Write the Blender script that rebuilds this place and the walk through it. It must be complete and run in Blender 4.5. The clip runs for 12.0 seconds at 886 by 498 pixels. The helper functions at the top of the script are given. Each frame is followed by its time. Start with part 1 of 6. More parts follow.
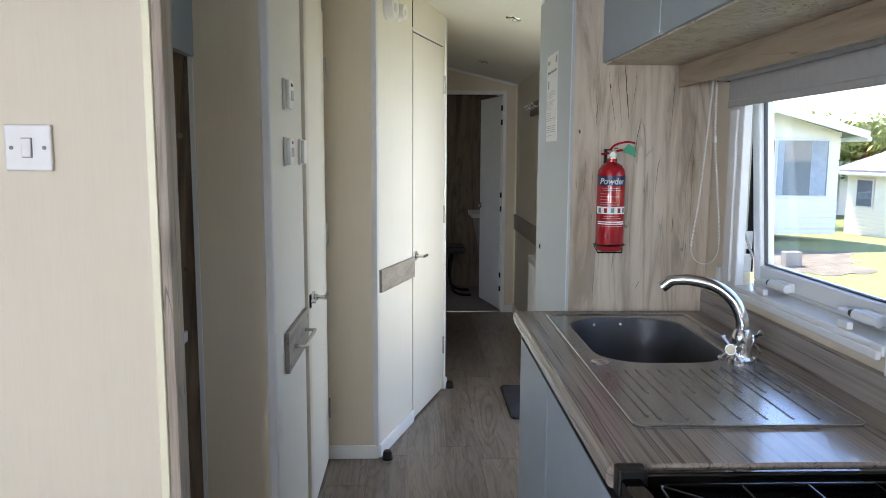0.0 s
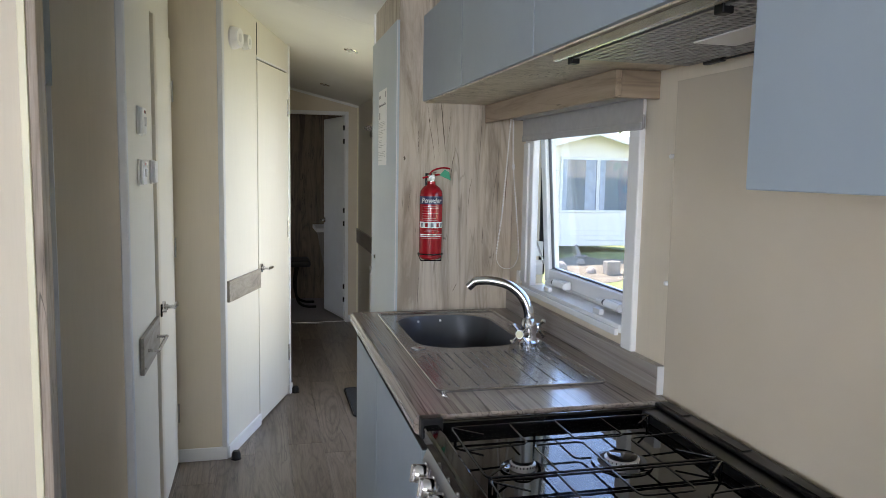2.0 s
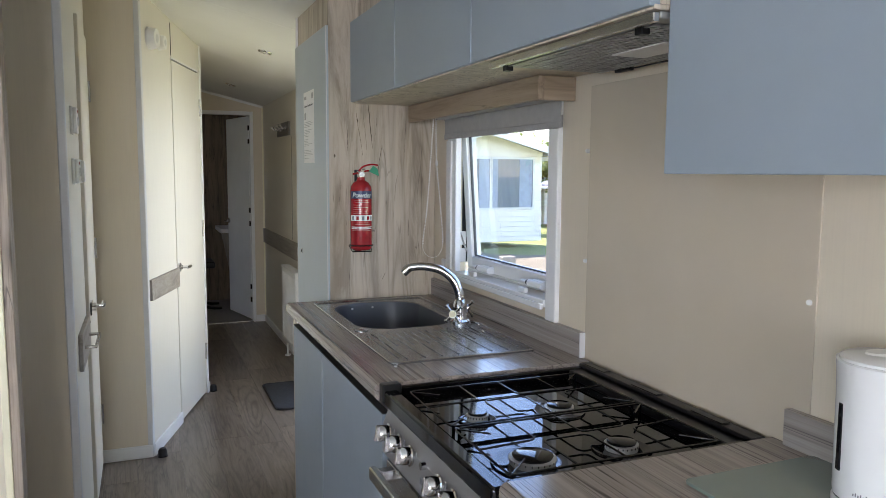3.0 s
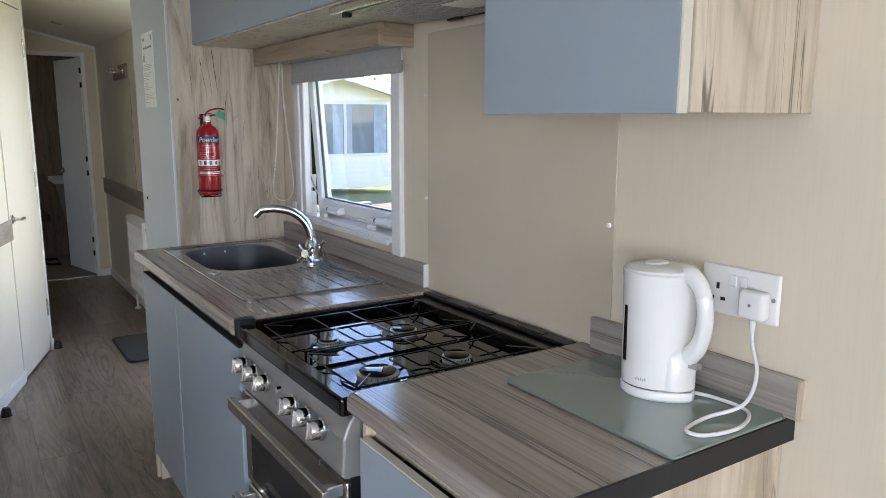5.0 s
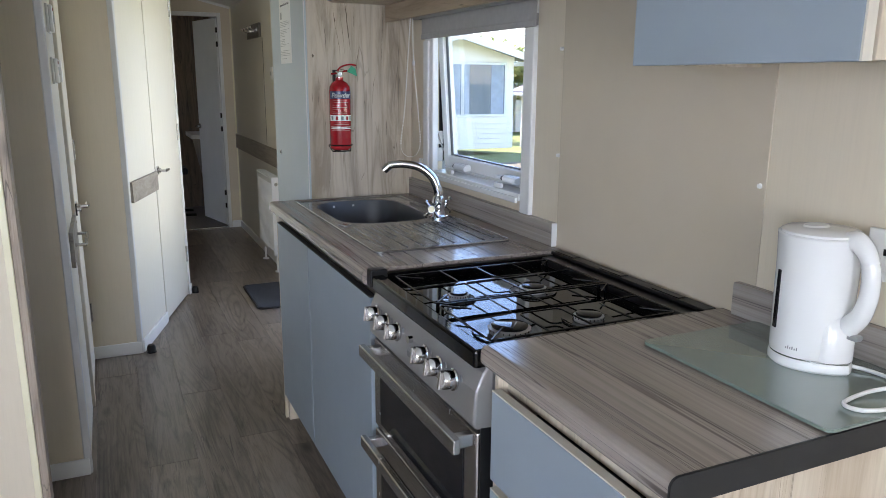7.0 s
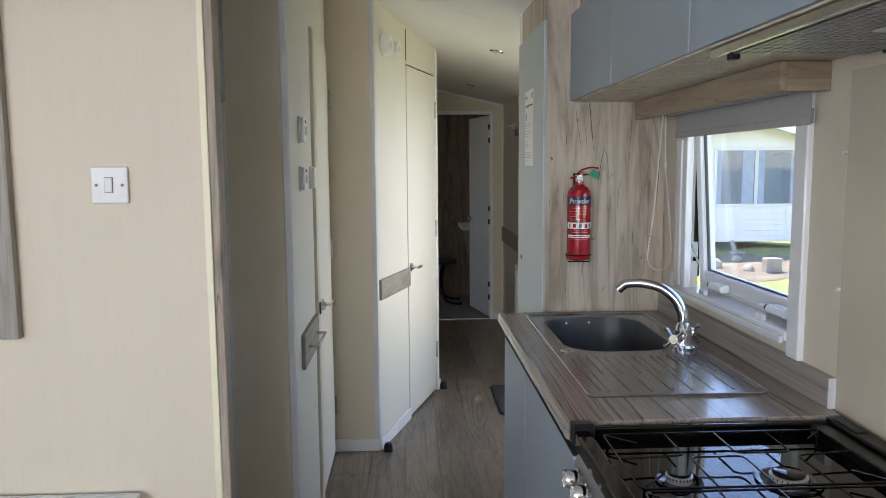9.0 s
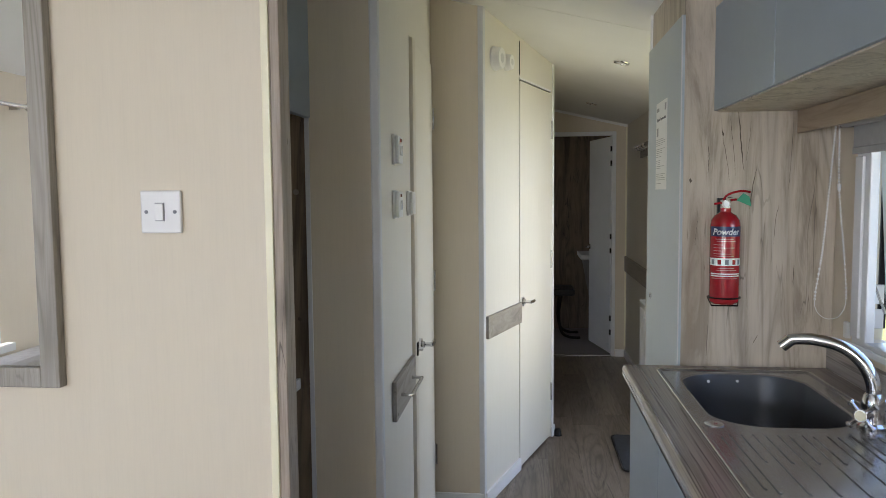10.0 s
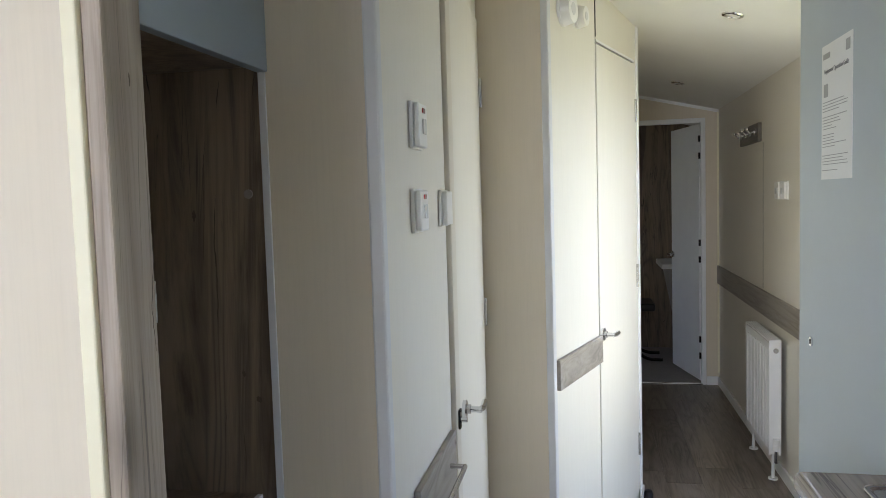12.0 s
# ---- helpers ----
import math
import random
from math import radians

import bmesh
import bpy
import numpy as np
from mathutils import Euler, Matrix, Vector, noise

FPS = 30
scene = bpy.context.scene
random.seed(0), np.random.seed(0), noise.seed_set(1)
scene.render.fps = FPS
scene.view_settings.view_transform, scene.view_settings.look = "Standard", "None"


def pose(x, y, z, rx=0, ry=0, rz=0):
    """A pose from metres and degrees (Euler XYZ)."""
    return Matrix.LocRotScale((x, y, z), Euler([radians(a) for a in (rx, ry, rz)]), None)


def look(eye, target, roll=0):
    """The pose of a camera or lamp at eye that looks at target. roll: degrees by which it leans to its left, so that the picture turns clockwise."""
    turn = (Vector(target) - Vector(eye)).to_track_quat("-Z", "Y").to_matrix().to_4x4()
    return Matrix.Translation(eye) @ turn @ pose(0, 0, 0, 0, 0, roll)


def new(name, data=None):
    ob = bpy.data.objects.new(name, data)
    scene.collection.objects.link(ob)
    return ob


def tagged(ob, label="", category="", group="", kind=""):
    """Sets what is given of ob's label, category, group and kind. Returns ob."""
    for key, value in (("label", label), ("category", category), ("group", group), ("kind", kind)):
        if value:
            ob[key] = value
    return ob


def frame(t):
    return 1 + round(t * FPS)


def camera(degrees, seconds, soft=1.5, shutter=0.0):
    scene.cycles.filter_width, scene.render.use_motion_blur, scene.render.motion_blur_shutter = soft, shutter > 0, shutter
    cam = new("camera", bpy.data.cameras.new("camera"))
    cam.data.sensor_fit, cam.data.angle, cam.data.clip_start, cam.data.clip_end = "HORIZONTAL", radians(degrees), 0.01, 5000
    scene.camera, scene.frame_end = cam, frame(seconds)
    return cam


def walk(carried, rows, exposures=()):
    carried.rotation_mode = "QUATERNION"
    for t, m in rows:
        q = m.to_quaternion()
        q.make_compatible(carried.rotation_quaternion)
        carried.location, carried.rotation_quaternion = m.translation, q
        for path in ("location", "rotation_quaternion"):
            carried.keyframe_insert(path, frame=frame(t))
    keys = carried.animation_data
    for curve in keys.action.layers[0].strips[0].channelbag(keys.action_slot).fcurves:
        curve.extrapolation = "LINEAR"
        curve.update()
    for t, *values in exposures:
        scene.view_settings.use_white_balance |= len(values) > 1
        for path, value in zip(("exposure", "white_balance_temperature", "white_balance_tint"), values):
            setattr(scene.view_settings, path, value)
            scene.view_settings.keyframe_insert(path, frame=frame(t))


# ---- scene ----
cam = camera(62.1, 12.0, soft=0.4)
PATH = [
    (0, (0.085, 0.026, 1.365), (0.153, 2.009, 1.111), 0.3),
    (0.5, (0.08, 0.017, 1.36), (0.321, 1.985, 1.096), 0.9),
    (1, (0.085, -0.05, 1.371), (0.412, 1.906, 1.115), 0.9),
    (1.5, (0.101, -0.22, 1.371), (0.494, 1.727, 1.139), 1.2),
    (2, (0.078, -0.334, 1.394), (0.555, 1.597, 1.183), 1.0),
    (2.5, (-0.009, -0.411, 1.381), (0.598, 1.484, 1.181), 0.8),
    (3, (-0.105, -0.485, 1.377), (0.648, 1.356, 1.17), 0.4),
    (3.5, (-0.128, -0.539, 1.374), (0.773, 1.232, 1.146), 0.2),
    (3.7, (-0.126, -0.555, 1.375), (0.827, 1.187, 1.134), 0.2),
    (5.3, (-0.142, -0.615, 1.365), (0.94, 1.024, 0.993), 0.3),
    (5.5, (-0.147, -0.609, 1.36), (0.92, 1.038, 0.973), 0.5),
    (6, (-0.163, -0.6, 1.356), (0.845, 1.073, 0.929), 0.6),
    (6.5, (-0.173, -0.598, 1.348), (0.754, 1.116, 0.899), 0.7),
    (7, (-0.176, -0.584, 1.352), (0.635, 1.188, 0.903), 0.4),
    (7.2, (-0.176, -0.555, 1.347), (0.586, 1.243, 0.912), 0.4),
    (8.8, (0.04, -0.375, 1.413), (0.201, 1.603, 1.165), -0.3),
    (9, (0.064, -0.342, 1.413), (0.156, 1.644, 1.189), -0.4),
    (9.5, (0.089, -0.182, 1.408), (0.02, 1.809, 1.226), -0.3),
    (10, (0.095, 0.019, 1.408), (-0.132, 2.0, 1.255), -0.5),
    (10.5, (0.109, 0.224, 1.41), (-0.285, 2.18, 1.272), -0.8),
    (11, (0.126, 0.409, 1.415), (-0.392, 2.336, 1.285), -1.0),
    (11.5, (0.069, 0.649, 1.402), (-0.449, 2.577, 1.271), -1.4),
    (12, (0.026, 0.855, 1.396), (-0.365, 2.811, 1.258), -1.7),
]
walk(cam, [(t, look(eye, target, roll)) for t, eye, target, roll in PATH], [(0.0, 2.33, 6350, 21), (1.5, 2.29, 6520, 21), (3.5, 2.25, 6540, 21), (5.5, 2.25, 6420, 21), (6.0, 2.22, 6330, 21), (7.2, 2.27, 6330, 21), (9.0, 2.16, 6510, 21), (9.5, 2.12, 6540, 21), (10.5, 2.12, 6600, 21), (11.5, 2.35, 6540, 21), (12.0, 2.52, 6290, 21)])

# ---- world and sun ----
world = bpy.data.worlds.new("sky")
scene.world = world
world.use_nodes = True
wn = world.node_tree.nodes
sky = wn.new("ShaderNodeTexSky")
sky.sky_type = "NISHITA"
sky.sun_disc = False
sky.sun_elevation, sky.sun_rotation = radians(54), radians(8)
sky.air_density, sky.dust_density, sky.ozone_density = 1.1, 0.1, 3.5
world.node_tree.links.new(sky.outputs[0], wn["Background"].inputs[0])
wn["Background"].inputs[1].default_value = 0.15

sun_data = bpy.data.lights.new("sun", "SUN")
sun_data.energy, sun_data.angle, sun_data.color = 3.2, radians(0.53), (1.0, 0.95, 0.88)
sun = new("sun", sun_data)
# high, from beyond the corridor's end and a little to the left
sun.matrix_world = look((-2.0, 12.0, 16.7), (0, 0, 0))


def sky_panel(name, eye, target, w, h, watts, color=(0.80, 0.905, 1.0)):
    d = bpy.data.lights.new(name, "AREA")
    d.shape, d.size, d.size_y, d.energy, d.color = "RECTANGLE", w, h, watts, color
    o = new(name, d)
    o.matrix_world = look(eye, target)
    return o


# area lamps added in the openings stand in for daylight: cool for sky, warm green for sunlit grass
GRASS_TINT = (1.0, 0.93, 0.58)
sky_panel("sky_light_front", (-1.2, -3.98, 1.35), (-1.0, -0.5, -0.6), 1.4, 1.2, 14.0)
sky_panel("grass_light_front", (-1.2, -3.975, 1.2), (-0.9, -1.6, 2.3), 1.4, 0.9, 2.4, GRASS_TINT)
sky_panel("sky_light_side", (-2.16, -1.9, 1.35), (0.2, -0.9, 0.0), 1.3, 0.95, 10.0, (0.72, 0.87, 1.0))
sky_panel("sky_light_entrance", (0.985, 3.5, 1.2), (-0.2, 3.75, 0.0), 0.76, 1.3, 1.25, (0.84, 0.94, 1.0))
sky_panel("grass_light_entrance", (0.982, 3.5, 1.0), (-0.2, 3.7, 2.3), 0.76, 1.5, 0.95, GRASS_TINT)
# warm fill at an unseen window, added to brighten the open bedroom door
sky_panel("sky_light_bedroom", (-2.16, 7.0, 1.3), (0.5, 6.9, 0.6), 0.7, 0.8, 0.2, (1.0, 0.95, 0.86))

# ---- materials ----


def nodes_of(name):
    m = bpy.data.materials.new(name)
    m.use_nodes = True
    nt = m.node_tree
    return m, nt, nt.nodes["Principled BSDF"]


def add(nt, kind, **values):
    n = nt.nodes.new(kind)
    for key, value in values.items():
        n.inputs[key].default_value = value
    return n


def ramp(nt, src, stops):
    r = nt.nodes.new("ShaderNodeValToRGB")
    els = r.color_ramp.elements
    while len(els) < len(stops):
        els.new(0.5)
    for e, (p, c) in zip(els, stops):
        e.position = p
        e.color = (*c, 1) if len(c) == 3 else c
    nt.links.new(src, r.inputs[0])
    return r


def coords(nt, scale, per_object=False):
    tc = nt.nodes.new("ShaderNodeTexCoord")
    mp = nt.nodes.new("ShaderNodeMapping")
    mp.inputs["Scale"].default_value = scale
    nt.links.new(tc.outputs["Object"], mp.inputs[0])
    if per_object:
        oi = nt.nodes.new("ShaderNodeObjectInfo")
        mul = nt.nodes.new("ShaderNodeMath")
        mul.operation = "MULTIPLY"
        mul.inputs[1].default_value = 37.0
        nt.links.new(oi.outputs["Random"], mul.inputs[0])
        cb = nt.nodes.new("ShaderNodeCombineXYZ")
        for k in range(3):
            nt.links.new(mul.outputs[0], cb.inputs[k])
        nt.links.new(cb.outputs[0], mp.inputs["Location"])
    return mp.outputs[0]


def noisy(nt, vec, scale, detail=4.0, rough=0.6, distort=0.0):
    n = add(nt, "ShaderNodeTexNoise", Scale=scale, Detail=detail, Roughness=rough, Distortion=distort)
    nt.links.new(vec, n.inputs["Vector"])
    return n.outputs["Fac"]


def mixed(nt, fac, a, b, mode="MIX"):
    m = nt.nodes.new("ShaderNodeMix")
    m.data_type, m.blend_type = "RGBA", mode
    for src, at in ((fac, 0), (a, 6), (b, 7)):
        if isinstance(src, (int, float)):
            m.inputs[at].default_value = src
        elif isinstance(src, tuple):
            m.inputs[at].default_value = (*src, 1)
        else:
            nt.links.new(src, m.inputs[at])
    return m.outputs[2]


def bump(nt, bsdf, height, strength, distance=0.002):
    b = add(nt, "ShaderNodeBump", Strength=strength, Distance=distance)
    nt.links.new(height, b.inputs["Height"])
    nt.links.new(b.outputs[0], bsdf.inputs["Normal"])


def plain(name, color, rough=0.45, metal=0.0, vary=0.06, scale=6.0, relief=0.05, coat=0.0):
    """Paint, plastic or metal with faint blotches, smears in its gloss and a fine relief."""
    m, nt, p = nodes_of(name)
    v = coords(nt, (1, 1, 1))
    big = noisy(nt, v, scale, 3.0)
    dark = tuple(c * (1 - vary) for c in color)
    light = tuple(min(1, c * (1 + vary)) for c in color)
    nt.links.new(ramp(nt, big, [(0.3, dark), (0.7, light)]).outputs[0], p.inputs["Base Color"])
    fine = noisy(nt, v, 24.0, 3.0)
    r = ramp(nt, fine, [(0.2, (rough * 0.92,) * 3), (0.8, (min(1, rough * 1.08),) * 3)])
    nt.links.new(r.outputs[0], p.inputs["Roughness"])
    p.inputs["Metallic"].default_value = metal
    p.inputs["Coat Weight"].default_value = coat
    if relief:
        bump(nt, p, noisy(nt, v, 260.0, 2.0), relief, 0.001)
    return m


def wallcover(name, color, axis="z"):
    """Vinyl wallboard with fine upright threads."""
    m, nt, p = nodes_of(name)
    s = {"z": (1, 1, 0.035), "y": (1, 0.035, 1)}[axis]
    v = coords(nt, s)
    threads = noisy(nt, v, 230.0, 3.0, 0.7)
    wide = noisy(nt, v, 40.0, 2.0)
    blotch = noisy(nt, coords(nt, (1, 1, 1)), 2.2, 3.0)
    a = ramp(nt, threads, [(0.25, tuple(c * 0.93 for c in color)), (0.5, color), (0.8, tuple(min(1, c * 1.04) for c in color))])
    b = mixed(nt, 0.35, a.outputs[0], ramp(nt, wide, [(0.3, tuple(c * 0.96 for c in color)), (0.7, tuple(min(1, c * 1.02) for c in color))]).outputs[0])
    c = mixed(nt, 0.25, b, ramp(nt, blotch, [(0.3, tuple(c * 0.93 for c in color)), (0.7, color)]).outputs[0])
    nt.links.new(c, p.inputs["Base Color"])
    p.inputs["Roughness"].default_value = 0.55
    bump(nt, p, threads, 0.10, 0.001)
    return m


def oak(name, pale, mid, dark, axis="z", rough=0.5, cracks=1.0, per_object=False, gloss_bump=0.15, stretch=1.6, low=0.30, fine_mix=0.16, coarse=24.0):
    """Rustic oak decor: boards of differing tone, long grain, dark splits and knots."""
    m, nt, p = nodes_of(name)

    def along(across, length):
        return {"z": (across, across, length), "y": (across, length, across), "x": (length, across, across)}[axis]

    boards = noisy(nt, coords(nt, along(7.0, 0.25), per_object), 1.0, 1.0)
    grain = noisy(nt, coords(nt, along(coarse, stretch * 0.8), per_object), 1.0, 6.0, 0.66, 1.6)
    fine = noisy(nt, coords(nt, along(260.0, 7.0), per_object), 1.0, 3.0)
    tone = ramp(nt, grain, [(low, dark), (low * 0.45 + 0.295, mid), (0.55, pale), (0.75, pale), (0.9, mid)])
    tone = mixed(nt, 0.35, tone.outputs[0], ramp(nt, boards, [(0.38, mid), (0.62, pale)]).outputs[0])
    tone = mixed(nt, fine_mix, tone, ramp(nt, fine, [(0.36, dark), (0.52, pale)]).outputs[0])
    # cathedral figure: contour lines of a long soft noise, fading in and out
    figure = noisy(nt, coords(nt, along(5.5, 0.55), per_object), 1.0, 1.5, 0.4, 0.9)
    many = nt.nodes.new("ShaderNodeMath")
    many.operation = "PINGPONG"
    many.inputs[1].default_value = 0.028
    nt.links.new(figure, many.inputs[0])
    rings = ramp(nt, many.outputs[0], [(0.0, (1, 1, 1)), (0.010, (0.3,) * 3), (0.02, (0, 0, 0))])
    fade = ramp(nt, noisy(nt, coords(nt, along(9.0, 1.6), per_object), 1.0, 3.0), [(0.40, (0, 0, 0)), (0.62, (0.55,) * 3)])
    tone = mixed(nt, mixed(nt, 1.0, rings.outputs[0], fade.outputs[0], "MULTIPLY"), tone, tuple(c * 0.8 for c in dark))
    smudge = ramp(nt, noisy(nt, coords(nt, along(6.0, 1.3), per_object), 1.0, 3.0, 0.6, 0.8), [(0.55, (0, 0, 0)), (0.75, (0.5,) * 3)])
    tone = mixed(nt, smudge.outputs[0], tone, dark)
    # splits: thin bands of stretched noises, broken up by a wider one
    split = noisy(nt, coords(nt, along(11.0, 0.7), per_object), 1.0, 3.0, 0.5, 1.4)
    band = ramp(nt, split, [(0.492, (0, 0, 0)), (0.498, (1, 1, 1)), (0.502, (1, 1, 1)), (0.508, (0, 0, 0))])
    hair = noisy(nt, coords(nt, along(26.0, 1.1), per_object), 1.0, 2.0, 0.5, 1.0)
    thin = ramp(nt, hair, [(0.412, (0, 0, 0)), (0.418, (0.7,) * 3), (0.422, (0.7,) * 3), (0.428, (0, 0, 0))])
    where = ramp(nt, noisy(nt, coords(nt, along(5.0, 2.2), per_object), 1.0, 2.0), [(0.54, (0, 0, 0)), (0.61, (cracks,) * 3)])
    crack = mixed(nt, 1.0, mixed(nt, 1.0, band.outputs[0], thin.outputs[0], "LIGHTEN"), where.outputs[0], "MULTIPLY")
    # knots
    vo = add(nt, "ShaderNodeTexVoronoi", Scale=1.0)
    nt.links.new(coords(nt, along(4.2, 1.5), per_object), vo.inputs["Vector"])
    knot = ramp(nt, vo.outputs["Distance"], [(0.02, (0.85 * cracks,) * 3), (0.10, (0.0,) * 3)])
    deep = tuple(c * 0.28 for c in dark)
    tone = mixed(nt, knot.outputs[0], tone, tuple(c * 0.5 for c in dark))
    tone = mixed(nt, crack, tone, deep)
    if per_object:
        oi = nt.nodes.new("ShaderNodeObjectInfo")
        tone = mixed(nt, 1.0, tone, ramp(nt, oi.outputs["Random"], [(0.0, (0.8,) * 3), (0.5, (1.0,) * 3), (1.0, (1.22, 1.2, 1.17))]).outputs[0], "MULTIPLY")
    nt.links.new(tone, p.inputs["Base Color"])
    p.inputs["Roughness"].default_value = rough
    bump(nt, p, fine, gloss_bump, 0.001)
    return m


def streaky(name, pale, mid, dark, axis="y", rough=0.35):
    """Grey-brown laminate with long fine streaks and a few dark lines."""
    m, nt, p = nodes_of(name)

    def along(across, length):
        return {"z": (across, across, length), "y": (across, length, across), "x": (length, across, across)}[axis]

    a = noisy(nt, coords(nt, along(36.0, 0.9)), 1.0, 5.0, 0.65, 0.6)
    b = noisy(nt, coords(nt, along(150.0, 1.6)), 1.0, 3.0)
    tone = ramp(nt, a, [(0.3, dark), (0.44, mid), (0.6, pale), (0.75, mid)])
    tone = mixed(nt, 0.4, tone.outputs[0], ramp(nt, b, [(0.32, dark), (0.6, pale)]).outputs[0])
    line = noisy(nt, coords(nt, along(30.0, 0.5)), 1.0, 2.0, 0.5, 0.8)
    band = ramp(nt, line, [(0.585, (0, 0, 0)), (0.597, (0.8,) * 3), (0.603, (0.8,) * 3), (0.62, (0, 0, 0))])
    line2 = noisy(nt, coords(nt, along(52.0, 0.35)), 1.0, 2.0, 0.5, 0.6)
    band2 = ramp(nt, line2, [(0.40, (0, 0, 0)), (0.412, (0.65,) * 3), (0.42, (0.65,) * 3), (0.435, (0, 0, 0))])
    tone = mixed(nt, mixed(nt, 1.0, band.outputs[0], band2.outputs[0], "LIGHTEN"), tone, tuple(c * 0.3 for c in dark))
    nt.links.new(tone, p.inputs["Base Color"])
    nt.links.new(ramp(nt, b, [(0.2, (rough * 0.98,) * 3), (0.8, (rough * 1.04,) * 3)]).outputs[0], p.inputs["Roughness"])
    bump(nt, p, b, 0.02, 0.001)
    return m


def glass(name, color=(1, 1, 1), rough=0.0, ior=1.45):
    m, nt, p = nodes_of(name)
    p.inputs["Base Color"].default_value = (*color, 1)
    p.inputs["Transmission Weight"].default_value = 1.0
    p.inputs["Roughness"].default_value = rough
    p.inputs["IOR"].default_value = ior
    return m


CREAM = wallcover("cream_wallboard", (0.69, 0.605, 0.475))
CREAM_SMOOTH = plain("cream_panel", (0.58, 0.50, 0.39), 0.22, vary=0.03, scale=3.0, relief=0.02)
DOOR_CREAM = wallcover("door_woodgrain_cream", (0.735, 0.70, 0.62))
CEILING = plain("ceiling_white", (0.80, 0.80, 0.77), 0.6, vary=0.03, scale=1.5, relief=0.15)
TRIM = plain("grey_white_trim", (0.63, 0.63, 0.63), 0.4, vary=0.03)
TRIM_BEIGE = plain("beige_trim", (0.64, 0.585, 0.485), 0.4, vary=0.03)
TRIM_CREAM = plain("cream_trim", (0.82, 0.76, 0.56), 0.4, vary=0.03)
WHITE = plain("white_paint", (0.80, 0.80, 0.79), 0.4, vary=0.03)
UPVC = plain("white_upvc", (0.80, 0.805, 0.80), 0.25, vary=0.02, relief=0.0)
PLASTIC = plain("white_plastic", (0.80, 0.79, 0.77), 0.3, vary=0.02, relief=0.02)
GLOSS_WHITE = plain("glossy_white_plastic", (0.74, 0.74, 0.73), 0.12, vary=0.01, relief=0.0)
BLUE = plain("blue_grey_laminate", (0.285, 0.336, 0.382), 0.38, vary=0.03, scale=3.0, relief=0.04)
GREY = plain("grey_laminate", (0.43, 0.49, 0.525), 0.4, vary=0.03, scale=3.0, relief=0.04)
EDGE = plain("pale_edge_band", (0.62, 0.58, 0.5), 0.45, vary=0.05)
OAK = oak("rustic_oak", (0.57, 0.495, 0.40), (0.45, 0.375, 0.29), (0.23, 0.175, 0.12), cracks=0.75, low=0.36, fine_mix=0.08, coarse=12.0)
OAK_PALE = oak("pale_rustic_oak", (0.63, 0.55, 0.44), (0.53, 0.45, 0.345), (0.37, 0.285, 0.2), cracks=0.9, low=0.36, fine_mix=0.1, coarse=14.0)
OAK_X = oak("rustic_oak_across", (0.40, 0.305, 0.215), (0.33, 0.245, 0.168), (0.19, 0.135, 0.09), axis="x", cracks=0.4, low=0.36, fine_mix=0.1, coarse=14.0)
OAK_Y = oak("rustic_oak_lying", (0.40, 0.305, 0.215), (0.33, 0.245, 0.168), (0.19, 0.135, 0.09), axis="y", cracks=0.6, low=0.36, fine_mix=0.1, coarse=14.0)
# darker copy of the oak, with the nook's shade put into the colour
OAK_SHADED = oak("shaded_oak_panel", (0.30, 0.225, 0.155), (0.20, 0.145, 0.10), (0.065, 0.045, 0.032), low=0.36, fine_mix=0.08, coarse=12.0)
OAK_GREY = oak("grey_oak", (0.36, 0.325, 0.285), (0.27, 0.24, 0.205), (0.16, 0.135, 0.115), axis="y", cracks=0.3)
OAK_SLATE = oak("slate_oak", (0.17, 0.155, 0.14), (0.13, 0.115, 0.10), (0.08, 0.07, 0.06), axis="y", cracks=0.3)
OAK_GREY_Z = oak("grey_oak_upright", (0.38, 0.345, 0.30), (0.29, 0.26, 0.22), (0.17, 0.145, 0.12), cracks=0.35)
OAK_JAMB = oak("jamb_oak", (0.43, 0.355, 0.285), (0.34, 0.27, 0.21), (0.19, 0.14, 0.105), cracks=0.8, fine_mix=0.3)
WORKTOP = streaky("worktop_laminate", (0.345, 0.294, 0.262), (0.275, 0.23, 0.203), (0.185, 0.15, 0.13), rough=0.17)
UPSTAND = streaky("upstand_laminate", (0.38, 0.34, 0.31), (0.29, 0.25, 0.225), (0.17, 0.145, 0.13))
PLANK = oak("floor_plank", (0.235, 0.192, 0.158), (0.15, 0.12, 0.098), (0.045, 0.034, 0.027), axis="y", rough=0.30, cracks=0.75, per_object=True, stretch=3.4, low=0.33, fine_mix=0.2, gloss_bump=0.08)
JOINT = plain("floor_joint", (0.10, 0.083, 0.07), 0.8)
BLACK = plain("black_plastic", (0.008, 0.008, 0.009), 0.4, vary=0.1)
ENAMEL = plain("black_enamel", (0.002, 0.002, 0.0024), 0.04, vary=0.05, relief=0.0)
IRON = plain("cast_black", (0.004, 0.004, 0.005), 0.16, vary=0.1)
HOB_TRIM = plain("satin_black_trim", (0.004, 0.004, 0.0045), 0.3, vary=0.1)
BLACKGLASS = plain("black_glass", (0.012, 0.012, 0.014), 0.05, vary=0.02, relief=0.0)
SLATE = plain("slate_edge", (0.018, 0.018, 0.019), 0.5, vary=0.08)
CHROME = plain("chrome", (0.72, 0.72, 0.73), 0.08, 1.0, vary=0.02, relief=0.0)
STEEL = plain("brushed_steel", (0.56, 0.55, 0.54), 0.26, 1.0, vary=0.05, scale=20.0, relief=0.03)
ALUMINIUM = plain("cast_aluminium", (0.52, 0.51, 0.50), 0.35, 0.45, vary=0.06, scale=30.0)
